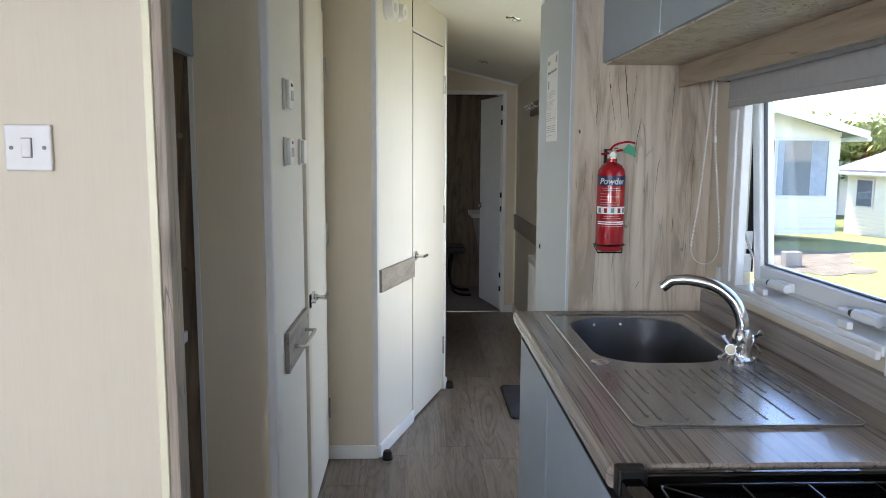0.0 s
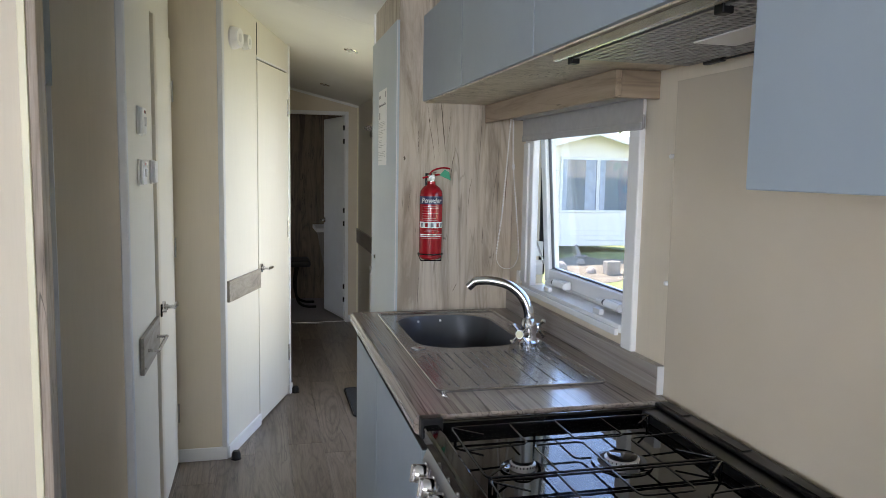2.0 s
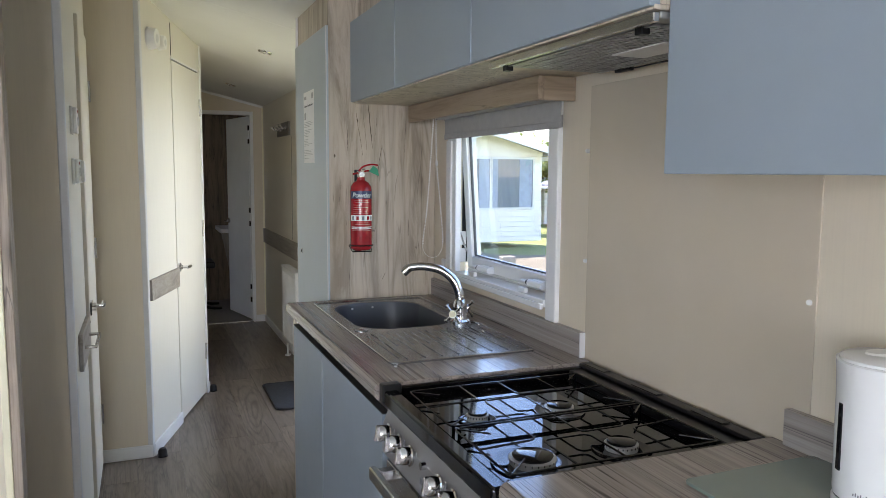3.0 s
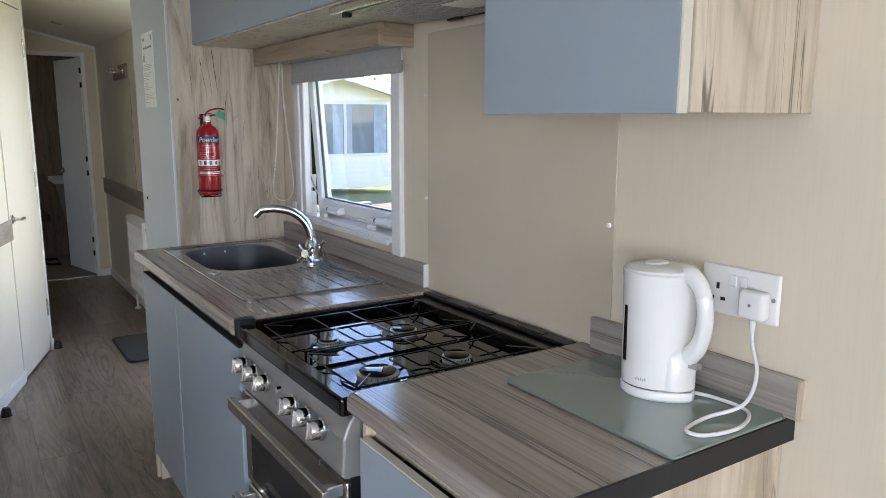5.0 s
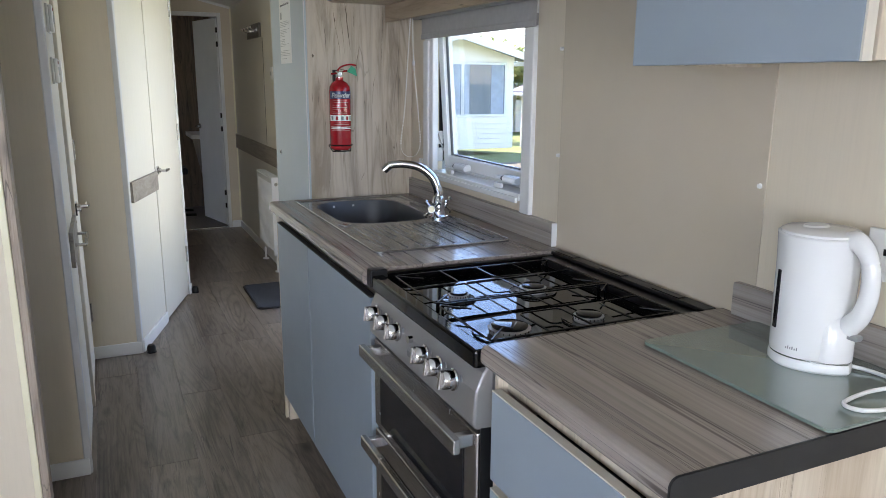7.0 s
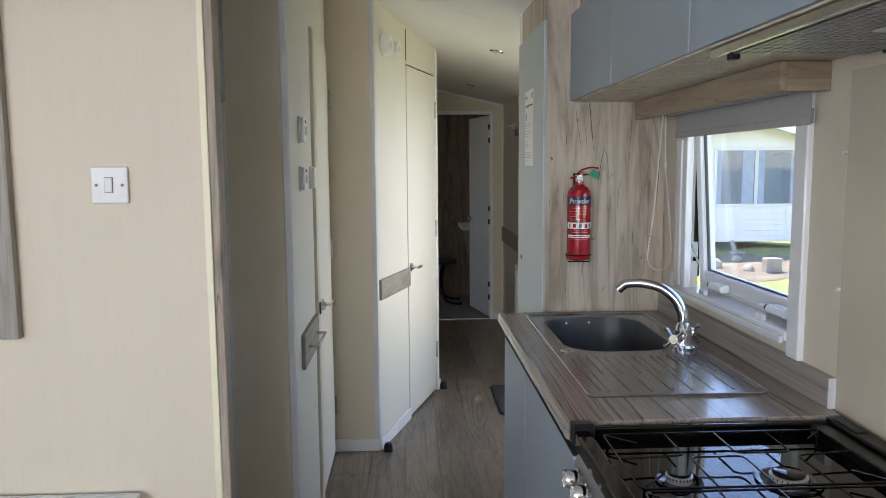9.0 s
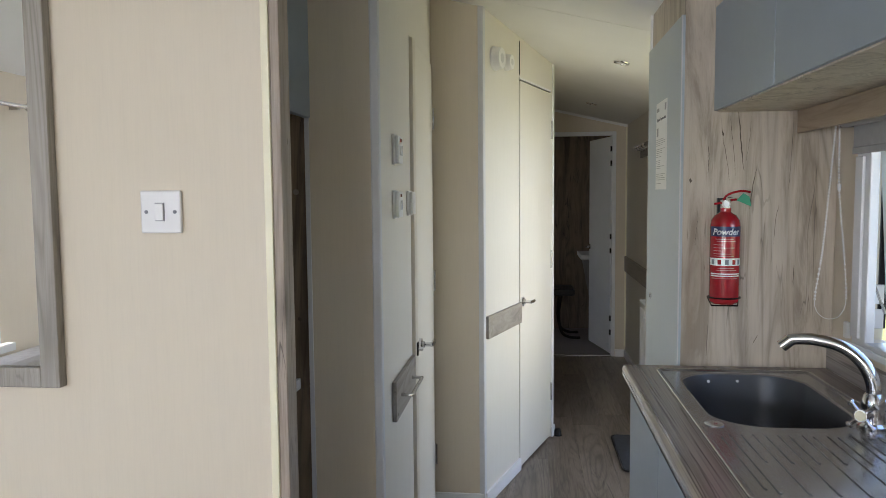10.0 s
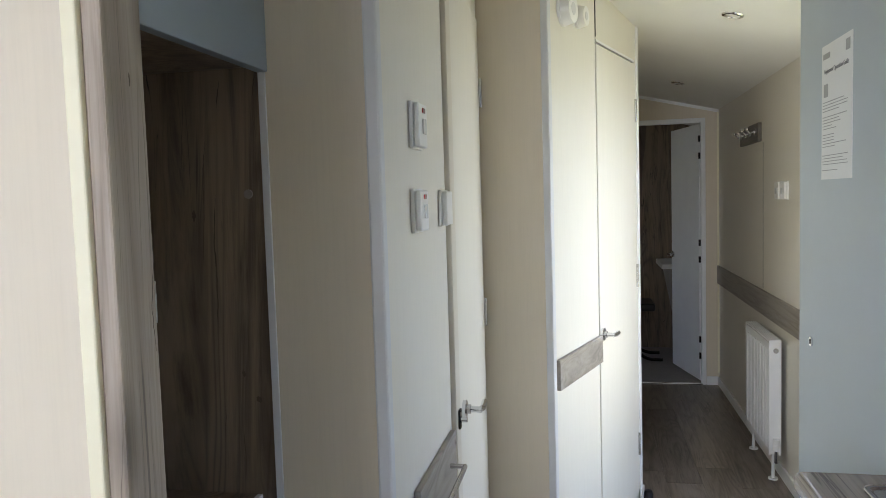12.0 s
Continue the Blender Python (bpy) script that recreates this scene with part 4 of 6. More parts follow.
wood_splits(tall, (0, YK, 0), (1, 0, 0), (0, -1, 0), (
    (0.0042, (0.699, 1.637), (0.707, 1.551), (0.717, 1.461)), (0.0028, (0.753, 1.477), (0.744, 1.425), (0.735, 1.353)),
    (0.0026, (0.616, 1.543), (0.619, 1.5), (0.617, 1.455)), (0.0018, (0.651, 1.621), (0.657, 1.559), (0.669, 1.496), (0.679, 1.425)),
    (0.0016, (0.851, 1.64), (0.848, 1.52), (0.841, 1.401)), (0.0024, (0.625, 1.027), (0.622, 0.96), (0.621, 0.897)),
    (0.0028, (0.954, 1.473), (0.95, 1.378), (0.944, 1.273)), (0.0022, (0.862, 1.191), (0.861, 1.125)),
    (0.0016, (0.818, 1.369), (0.808, 1.321), (0.805, 1.248)), (0.0016, (0.591, 1.329), (0.583, 1.248)),
    (0.0014, (0.676, 1.62), (0.688, 1.52), (0.694, 1.44)), (0.0012, (0.735, 1.62), (0.731, 1.55), (0.722, 1.49)),
    (0.008, (0.568, 1.443), (0.568, 1.429)), (0.006, (0.655, 1.578), (0.658, 1.562)), (0.0025, (0.752, 0.955), (0.766, 0.985))))
part("carcass", B((0.552, YK + 0.0205, 0), (0.922, 2.822, 2.05)), OAK, tall)
part("far_panel", B((0.545, 2.8225, 0), (0.922, 2.842, 2.05)), WHITE, tall, "pale edge panel")
td = part("door", B((0.538, YK + 0.004, 0.10), (0.5515, 2.818, 1.912), 0.002), GREY, tall, "grey laminate door")
part("edge_band", B((0.5375, YK + 0.0005, 0.892), (0.541, YK + 0.0035, 1.911)), TRIM, tall, "pale edge strip")
lk = part("lock", C((0.538, 2.712, 1.032), (0.534, 2.712, 1.032), 0.011, n=20), CHROME, td, smooth=True)
part("keyhole", B((0.5325, 2.7105, 1.026), (0.534, 2.7135, 1.038)), BLACK, td)

nt_ = thing("notice", (0.538, 2.545, 1.56), "white printed instruction sheet taped on the grey door", "notice")
part("sheet", B((0.5365, 2.447, 1.412), (0.5377, 2.641, 1.702)), PAPER, nt_)
bars = []
random.seed(5)
z = 1.655
bars.append(((0.5359, 2.585, 1.672), (0.5364, 2.63, 1.684)))
bars.append(((0.5359, 2.46, 1.668), (0.5364, 2.485, 1.690)))
bars.append(((0.5359, 2.597, 1.590), (0.5364, 2.625, 1.618)))
z = 1.578
while z > 1.425:
    if random.random() < 0.8:
        bars.append(((0.5359, 2.632 - random.uniform(0.06, 0.165), z), (0.5364, 2.632, z + 0.0016)))
    z -= 0.0064
for lo, hi in bars[:3]:
    part("print_block", B(lo, hi), FAINT, nt_, "small grey printed block")
for lo, hi in bars[3:]:
    part("print_line", B(lo, hi), FAINT, nt_, "line of unreadable print")
words("title", "Equipment Operation Guide", 0.0135, Matrix(((0, 0, -1, 0.5361), (-1, 0, 0, 2.622), (0, 1, 0, 1.641), (0, 0, 0, 1))), INK, nt_, "title Equipment Operation Guide")

# far base unit
base_far = thing("sink_base_unit", (0.68, 1.67, 0), "base unit with blue-grey doors under the sink", "cabinet")
# near-black carcass: shade inside the unit is put into its colour
part("carcass", B((0.425, 1.112, 0.08), (0.962, 2.205, 0.70)), JOINT_AND_SHADE, base_far)
part("end_panel", B((0.402, 2.2055, 0.0), (0.962, 2.225, CZ - 0.042)), OAK_PALE, base_far)
part("rail", B((0.43, 1.112, 0.80), (0.47, 2.205, CZ - 0.041)), OAK_GREY, base_far)
for y0, y1 in ((1.114, 1.738), (1.742, 2.204)):
    d = part("door", B((0.399, y0, 0.105), (0.418, y1, 0.812), 0.0025), BLUE, base_far, "blue-grey laminate door")
    # dark strip painted in for the shaded gap under the worktop
    part("pull_edge", B((0.3995, y0 + 0.002, 0.8125), (0.4175, y1 - 0.002, 0.816)), JOINT_AND_SHADE, d, "dark strip for the shade in the gap over the door")
part("plinth", B((0.455, 1.112, 0.0), (0.470, 2.205, 0.0795)), OAK_GREY, base_far)
part("foot", B((0.412, 2.18, 0.0), (0.452, 2.205, 0.08)), OAK_PALE, base_far)

# near base unit with drawers
base_near = thing("drawer_unit", (0.69, 0.27, 0), "drawer unit with blue-grey fronts and an oak end", "cabinet")
# carcass coloured near black for the shade behind the drawers
part("carcass", B((0.445, 0.062, 0.08), (0.962, 0.5, 0.74)), JOINT_AND_SHADE, base_near)
part("end_panel", B((0.427, 0.040, 0.0), (0.974, 0.0615, CZ - 0.041)), OAK_PALE, base_near, "pale rustic oak end panel")
part("stile", B((0.432, 0.5005, 0.0), (0.962, 0.512, CZ - 0.041)), OAK_PALE, base_near)
part("rail", B((0.452, 0.062, 0.80), (0.470, 0.5, CZ - 0.041)), OAK_PALE, base_near)
for z0, z1 in ((0.632, 0.806), (0.44, 0.612), (0.10, 0.42)):
    d = part("drawer_front", B((0.418, 0.064, z0), (0.436, 0.499, z1), 0.002), BLUE, base_near, "blue-grey drawer front")
    part("edge_band", B((0.4185, 0.065, z1 + 0.0003), (0.4355, 0.498, z1 + 0.003)), EDGE, d)
part("plinth", B((0.47, 0.062, 0.0), (0.485, 0.5, 0.0795)), OAK_GREY, base_near)


def worktop_profile(x0, x1, z0, z1, r=0.014, n=6):
    """Section across a worktop, with a rounded front edge at x0."""
    pts = [(x1, z0), (x1, z1)]
    for k in range(n + 1):
        a = radians(90 + 90 * k / n)
        pts.append((x0 + r + r * math.cos(a), z1 - r + r * math.sin(a)))
    for k in range(n + 1):
        a = radians(180 + 90 * k / n)
        pts.append((x0 + r + r * math.cos(a), z0 + r + r * math.sin(a)))
    return pts


def worktop_run(x0, x1, y0, y1, bm=None):
    bm = bm or bmesh.new()
    prof = worktop_profile(x0, x1, CZ - 0.04, CZ)
    a = [bm.verts.new((x, y0, z)) for x, z in prof]
    b = [bm.verts.new((x, y1, z)) for x, z in prof]
    bm.faces.new(a)
    bm.faces.new(b[::-1])
    for k in range(len(a)):
        bm.faces.new((a[k], b[k], b[(k + 1) % len(a)], a[(k + 1) % len(a)]))
    bmesh.ops.recalc_face_normals(bm, faces=bm.faces)
    return bm


# worktops
HX0, HX1, HY0, HY1 = 0.50, 0.845, 1.63, 2.165  # opening for the bowl
bm = bmesh.new()
ro = [(0.4105, 1.108), (0.962, 1.108), (0.962, 2.235), (0.4105, 2.235)]
ri = [(HX0, HY0), (HX1, HY0), (HX1, HY1), (HX0, HY1)]
rings = [[bm.verts.new((x, y, z)) for x, y in pts] for pts, z in ((ro, CZ), (ri, CZ), (ri, CZ - 0.04), (ro, CZ - 0.04))]
for a, b in zip(rings, rings[1:] + rings[:1]):
    for k in range(4):
        bm.faces.new((a[k], a[(k + 1) % 4], b[(k + 1) % 4], b[k]))
bmesh.ops.recalc_face_normals(bm, faces=bm.faces)
wt = thing("worktop", (0.67, 1.67, CZ - 0.04), "grey-brown streaked laminate worktop round the sink", "worktop")
part("top", bm, WORKTOP, wt)
part("front_edge", worktop_run(0.378, 0.410, 1.108, 2.235), WORKTOP, wt, "rounded laminate front edge")
wt2 = thing("worktop", (0.68, 0.26, CZ - 0.04), "grey-brown streaked laminate worktop with a dark end strip", "worktop")
part("top", B((0.4345, 0.026, CZ - 0.04), (0.974, 0.514, CZ)), WORKTOP, wt2)
part("front_edge", worktop_run(0.402, 0.434, 0.026, 0.514), WORKTOP, wt2, "rounded laminate front edge")
part("end_strip", prism([(x, 0.0258, z) for x, z in worktop_profile(0.4015, 0.9745, CZ - 0.0405, CZ + 0.0005)], (0, -0.0043, 0)), SLATE, wt2, "dark charcoal edge strip")
for y0, y1 in ((1.150, 2.235), (0.012, 0.478)):
    us = thing("upstand", (0.96, (y0 + y1) / 2, CZ), "grey laminate upstand on the worktop", "upstand")
    part("board", B((0.956, y0, CZ), (0.974, y1 - 0.001, 0.957), 0.0015), UPSTAND, us)
    if y0 < 1:
        part("end_cap", B((0.9555, y0 - 0.004, CZ), (0.9745, y0 - 0.0005, 0.9565)), OAK_PALE, us)
    else:
        part("end_cap", B((0.9555, y0 - 0.004, CZ), (0.9745, y0 - 0.0005, 0.9565)), TRIM, us)

# splashback panel with white screw caps
sp = thing("splashback", (0.97, 0.8, 0.9), "cream glossy splashback panel behind the cooker", "splashback")
part("panel", B((0.9715, 0.436, 0.86), (0.9745, 1.149, 1.60), 0.0008), CREAM_SMOOTH, sp)
for y, z in ((1.158, 1.435), (1.156, 1.148), (0.449, 1.155), (0.45, 1.435)):
    part("screw_cap", C((0.9745, y, z), (0.967, y, z), 0.0058, 0.0045, n=16), PLASTIC, sp, smooth=True)

# sink
sink = thing("sink", (0.675, 1.71, CZ), "grey metallic sink with a drainer and a slate bowl", "sink")
N = 8
outer = rounded(0.675, 1.71, 0.21, 0.46, 0.022, N)
inner = rounded(0.672, 1.897, 0.160, 0.238, 0.115, N)
bm = bmesh.new()
loops = []
for pts, z in ((outer, CZ + 0.0008), (outer, CZ + 0.0045), (rounded(0.675, 1.71, 0.2075, 0.4575, 0.020, N), CZ + 0.0062), (rounded(0.675, 1.71, 0.203, 0.453, 0.018, N), CZ + 0.0062), (rounded(0.675, 1.71, 0.198, 0.448, 0.016, N), CZ + 0.0030), (rounded(0.672, 1.897, 0.166, 0.244, 0.12, N), CZ + 0.0026), (inner, CZ + 0.0005)):
    loops.append([bm.verts.new((x, y, z)) for x, y in pts])
for a, b in zip(loops, loops[1:]):
    for k in range(len(a)):
        bm.faces.new((a[k], a[(k + 1) % len(a)], b[(k + 1) % len(a)], b[k]))
bmesh.ops.recalc_face_normals(bm, faces=bm.faces)
tray = part("tray", bm, TRAY, sink, "grey metallic drainer tray")
part("tray_rim", tube([(x, y, CZ + 0.0055) for x, y in rounded(0.675, 1.71, 0.2095, 0.4595, 0.022, N)], 0.0019, 6, closed=True), STEEL, sink, "bright folded rim", True)
bm = bmesh.new()
loops = []
for hx_, hy_, r, z in ((0.160, 0.238, 0.115, 0.0004), (0.157, 0.235, 0.113, -0.006), (0.150, 0.227, 0.108, -0.09), (0.138, 0.214, 0.10, -0.135), (0.11, 0.18, 0.09, -0.15), (0.03, 0.04, 0.028, -0.154)):
    loops.append([bm.verts.new((x, y, CZ + z)) for x, y in rounded(0.672, 1.897, hx_, hy_, r, N)])
for a, b in zip(loops, loops[1:]):
    for k in range(len(a)):
        bm.faces.new((a[k], b[k], b[(k + 1) % len(a)], a[(k + 1) % len(a)]))
bm.faces.new(loops[-1])
bowl = part("bowl", bm, BOWL, sink, "slate-grey rounded bowl", True)
part("waste", lathe([(0.0, 0.002), (0.028, 0.002), (0.034, 0.0)], (0.672, 1.897, CZ - 0.153), 24), CHROME, bowl, smooth=True)
for x, y in ((0.60, 2.118), (0.68, 2.127)):
    part("overflow_clip", C((x, y, CZ - 0.016), (x, y - 0.002, CZ - 0.016), 0.004, n=12), PLASTIC, bowl, smooth=True)
DRAIN = [(0.503, 1.585, 1.305), (0.857, 1.57, 1.305)] + [(0.522 + 0.0493 * k, 1.605, 1.288) for k in range(7)] + [(0.546 + 0.0482 * k, 1.60, 1.438) for k in range(7)]
for x, y1, y0 in DRAIN:
    lean = 0.07 * (x - 0.62)
    rib = slab(rounded(0, 0, 0.0034, (y1 - y0) / 2, 0.0033, 3), CZ + 0.0024, CZ + 0.0050, bevel=0.0012)
    part("drainer_rib", moved(rib, Matrix.Translation((x, (y0 + y1) / 2, 0)) @ Matrix.Rotation(-lean, 4, "Z")), TRAY, tray, smooth=True)
part("tap_hole_plug", lathe([(0.0, 0.004), (0.018, 0.004), (0.021, 0.002), (0.021, 0.0)], (0.505, 1.665, CZ + 0.0026), 24), STEEL, tray, smooth=True)

tp = thing("mixer_tap", (0.838, 1.672, CZ), "chrome swan-neck mixer tap with cross-head handles", "tap")
body = lathe([(0.0, 0), (0.031, 0), (0.031, 0.006), (0.024, 0.012), (0.021, 0.03), (0.024, 0.05), (0.020, 0.07), (0.015, 0.076), (0, 0.076)], (0.838, 1.672, CZ + 0.003), 28)
part("body", body, CHROME, tp, smooth=True)
spout = curve([(0.838, 1.672, 0.955), (0.836, 1.673, 0.99), (0.818, 1.682, 1.032), (0.782, 1.699, 1.063), (0.735, 1.722, 1.074), (0.700, 1.739, 1.072), (0.682, 1.748, 1.066)], 6)
part("spout", tube(spout, 0.0125, 16, radii=[0.0155 - 0.003 * k / len(spout) for k in range(len(spout))]), CHROME, tp, smooth=True)
part("nozzle", C((0.690, 1.744, 1.070), (0.672, 1.752, 1.052), 0.0138, n=20), CHROME, tp, smooth=True)
for sgn in (-1, 1):
    ax = Vector((0.70 * sgn, 0.70 * sgn, 0.12)).normalized()
    c = Vector((0.838, 1.672, CZ + 0.033))
    hd = part("tap_handle", C(c + ax * 0.018, c + ax * 0.05, 0.010, n=16), CHROME, tp, smooth=True)
    s1 = ax.cross(Vector((0, 0, 1))).normalized()
    s2 = ax.cross(s1)
    e = c + ax * 0.056
    bm = C(e - ax * 0.008, e + ax * 0.008, 0.013, n=20)
    for d in (s1 + s2, s1 - s2, -s1 - s2, s2 - s1):
        d = d.normalized()
        cyl(bm, e + d * 0.008, e + d * 0.034, 0.0042, n=10)
        cyl(bm, e + d * 0.031, e + d * 0.036, 0.0074, n=10)
    part("cross_head", bm, CHROME, hd, smooth=True)
    part("index_cap", C(e + ax * 0.0085, e + ax * 0.0105, 0.0105, n=20), TRIM_CREAM, hd, smooth=True)

# cooker
CY0, CY1, CX0, CT = 0.522, 1.098, 0.404, 0.860
ck = thing("gas_cooker", (0.68, 0.81, 0), "silver freestanding gas cooker with a black hob", "cooker")
part("body", B((CX0 + 0.02, CY0, 0.03), (0.955, CY1, CT - 0.012), 0.004), SILVER, ck)
part("side_panel", B((CX0 + 0.004, CY0 - 0.0035, 0.05), (0.5, CY0 - 0.0005, CT - 0.13)), BLACK, ck)
# control panel: a sloping bull-nosed front
prof = [(CX0 + 0.03, 0.722), (CX0 - 0.006, 0.724), (CX0 - 0.012, 0.735), (CX0 - 0.008, 0.80), (CX0 + 0.006, 0.834), (CX0 + 0.02, 0.850), (CX0 + 0.03, 0.850)]
cp_ = part("control_panel", prism([(x, CY0 - 0.004, z) for x, z in prof], (0, CY1 - CY0 + 0.008, 0)), SILVER, ck, "sloping silver-grey control panel")
bmod = cp_.modifiers.new("rounding", "BEVEL")
bmod.width, bmod.segments, bmod.limit_method, bmod.angle_limit = 0.006, 3, "ANGLE", radians(25)
for y in (1.045, 0.975, 0.903, 0.745, 0.675, 0.605):
    a = Vector((CX0 - 0.010, y, 0.792))
    d = Vector((-1, 0, 0.12)).normalized()
    kn = part("knob", lathe([(0.0, 0), (0.021, 0), (0.022, 0.004), (0.019, 0.006), (0.0185, 0.024), (0.016, 0.028), (0, 0.028)], (0, 0, 0), 24), CHROME, ck, "chrome control knob", True)
    kn.data.transform(Matrix.Translation(a) @ d.to_track_quat("Z", "Y").to_matrix().to_4x4())
    g = B((-0.0045, -0.018, 0.006), (0.0045, 0.018, 0.034), 0.002)
    part("grip", moved(g, Matrix.Translation(a) @ d.to_track_quat("Z", "Y").to_matrix().to_4x4()), STEEL, kn)
    part("index_mark", B((CX0 - 0.0115, y - 0.035, 0.80), (CX0 - 0.0095, y - 0.027, 0.812)), INK, kn)
for y in (0.825,):
    part("ignition_button", C((CX0 - 0.008, y, 0.80), (CX0 - 0.018, y, 0.80), 0.008, n=16), CHROME, ck, smooth=True)
    part("nameplate", B((CX0 - 0.0120, y - 0.04, 0.756), (CX0 - 0.0105, y + 0.02, 0.768)), INK, ck, "unreadable small lettering")
for z0, z1, bar in ((0.478, 0.714, 0.690), (0.085, 0.468, 0.445)):
    dr = part("oven_door", B((CX0 - 0.002, CY0 + 0.002, z0), (CX0 + 0.0195, CY1 - 0.002, z1), 0.004), STEEL, ck, "steel-framed oven door")
    part("door_glass", B((CX0 - 0.0045, CY0 + 0.055, z0 + 0.02), (CX0 - 0.0022, CY1 - 0.05, z1 - 0.055), 0.001), BLACKGLASS, dr, "black glass")
    part("handle_bar", B((CX0 - 0.052, CY0 - 0.002, bar - 0.008), (CX0 - 0.036, CY1 - 0.03, bar + 0.022), 0.003), STEEL, dr, "flat steel handle bar")
    for y in (CY0 + 0.012, CY1 - 0.06):
        part("handle_bracket", B((CX0 - 0.038, y, bar - 0.006), (CX0 - 0.0015, y + 0.02, bar + 0.02), 0.003), STEEL, dr)
hob = part("hob", slab(rounded((CX0 + 0.957) / 2, (CY0 + CY1) / 2, (0.957 - CX0) / 2 + 0.004, (CY1 - CY0) / 2 + 0.004, 0.012, 4), CT - 0.012, CT, bevel=0.003), ENAMEL, ck, "glossy black enamel hob")
# raised rims of the hob: front lip, sides and the rear shelf
part("front_lip", B((CX0 - 0.012, CY0 - 0.004, CT - 0.016), (CX0 + 0.022, CY1 + 0.004, CT + 0.020), 0.006), ENAMEL, ck, "black front lip")
for y in (CY0 - 0.002, CY1 - 0.014):
    part("side_rim", B((CX0 + 0.02, y, CT - 0.002), (0.93, y + 0.016, CT + 0.024), 0.004), ENAMEL, ck)
part("rear_shelf", B((0.885, CY0 - 0.004, CT - 0.002), (0.957, CY1 + 0.004, CT + 0.020), 0.004), HOB_TRIM, ck, "dark rear trim")
part("rear_vent", B((0.925, CY0 - 0.004, CT + 0.0205), (0.96, CY1 + 0.004, CT + 0.030), 0.003), HOB_TRIM, ck, "black vent rail")
for y in (0.60, 0.80, 1.0):
    part("vent_slot", B((0.93, y, CT + 0.0302), (0.952, y + 0.09, CT + 0.0325), 0.001), HOB_TRIM, ck)
part("hinge_block", B((CX0 - 0.016, CY1 - 0.022, CT - 0.010), (CX0 + 0.030, CY1 + 0.0075, CT + 0.034), 0.004), BLACK, ck, "black corner block")
BURNERS = ((0.532, 0.875, 0.022), (0.722, 0.862, 0.030), (0.526, 0.628, 0.040), (0.716, 0.628, 0.030))
for x, y, r in BURNERS:
    part("burner_dish", lathe([(0, 0.0006), (r * 1.3, 0.0006), (r * 1.75, 0.0035), (r * 1.85, 0.0035), (r * 1.9, 0.0)], (x, y, CT), 32), ENAMEL, ck, "shallow black dish round the burner", True)
    bn = part("burner", lathe([(0, 0.001), (r * 1.02, 0.001), (r * 1.02, 0.007), (r * 1.08, 0.008), (r * 1.08, 0.0125), (r * 0.95, 0.0135), (0, 0.0135)], (x, y, CT), 32), ALUMINIUM, ck, "pale aluminium burner ring", True)
    part("burner_cap", lathe([(0, 0.0185), (r * 0.84, 0.0185), (r * 0.93, 0.0170), (r * 0.9, 0.0137), (0, 0.0137)], (x, y, CT), 32), ENAMEL, bn, "black burner cap", True)
    teeth = bmesh.new()
    for k in range(24):
        a = 2 * math.pi * k / 24
        cyl(teeth, (x + r * 1.07 * math.cos(a), y + r * 1.07 * math.sin(a), CT + 0.0085), (x + r * 1.07 * math.cos(a), y + r * 1.07 * math.sin(a), CT + 0.0120), 0.0011, n=6)
    part("flame_port_ring", teeth, IRON, bn)
# pan supports: two wire frames, each with a corner cell, two loops from its long sides and a rear cell
GZ = CT + 0.020
GX0, GX1, GA, GB, GC = 0.443, 0.885, 0.567, 0.667, 0.770


def wire(points, r=0.016):
    """A line in plan with its inner corners rounded."""
    out = [Vector((*points[0], GZ))]
    for a, b, c in zip(points, points[1:], points[2:]):
        a, b, c = (Vector((*p, GZ)) for p in (a, b, c))
        p, q = b + (a - b).normalized() * r, b + (c - b).normalized() * r
        out += [p.lerp(b, k / 4).lerp(b.lerp(q, k / 4), k / 4) for k in range(5)]
    return out + [Vector((*points[-1], GZ))]


for y0, ym, y1 in ((0.553, 0.682, 0.793), (0.805, 0.938, 1.053)):
    gr = part("pan_support", tube([(x, y, GZ) for x, y in rounded((GX0 + GX1) / 2, (y0 + y1) / 2, (GX1 - GX0) / 2, (y1 - y0) / 2, 0.014, 4)], 0.0023, 8, closed=True), IRON, ck, "black wire pan support", True)
    for line in (((GA, y1), (GA, ym + 0.004), (GX0, ym - 0.006)), ((GB, y1), (GB, ym + 0.008), (GC, ym + 0.008), (GC, y1)), ((GA + 0.006, y0), (GA + 0.006, ym - 0.006), (GB + 0.006, ym - 0.006), (GB + 0.006, y0)), ((GC + 0.002, y0), (GC + 0.002, ym - 0.008), (GX1, ym + 0.002))):
        part("wire_loop", tube(wire(line), 0.0020, 7), IRON, gr, smooth=True)
    for x, y, dx, dy in ((GX0, y0, 1, 1), (GX0, y1, 1, -1), (GX1, y0, -1, 1), (GX1, y1, -1, -1)):
        part("finger", tube([(x + dx * 0.002, y + dy * 0.002, GZ), (x + dx * 0.054, y + dy * 0.052, GZ + 0.001)], 0.0020, 7), IRON, gr, smooth=True)
        part("foot", C((x + dx * 0.008, y + dy * 0.008, CT), (x + dx * 0.008, y + dy * 0.008, GZ), 0.0032, n=8), IRON, gr)
for y in (CY0 + 0.05, CY1 - 0.05):
    part("leg", C((0.46, y, 0.0), (0.46, y, 0.032), 0.018, n=14), BLACK, ck)
    part("leg", C((0.9, y, 0.0), (0.9, y, 0.032), 0.018, n=14), BLACK, ck)

# wall cabinets
UZ = 1.636
up = thing("wall_cabinet", (0.8, 1.36, UZ), "blue-grey wall cabinets over the sink with an oak underside", "wall cabinet")
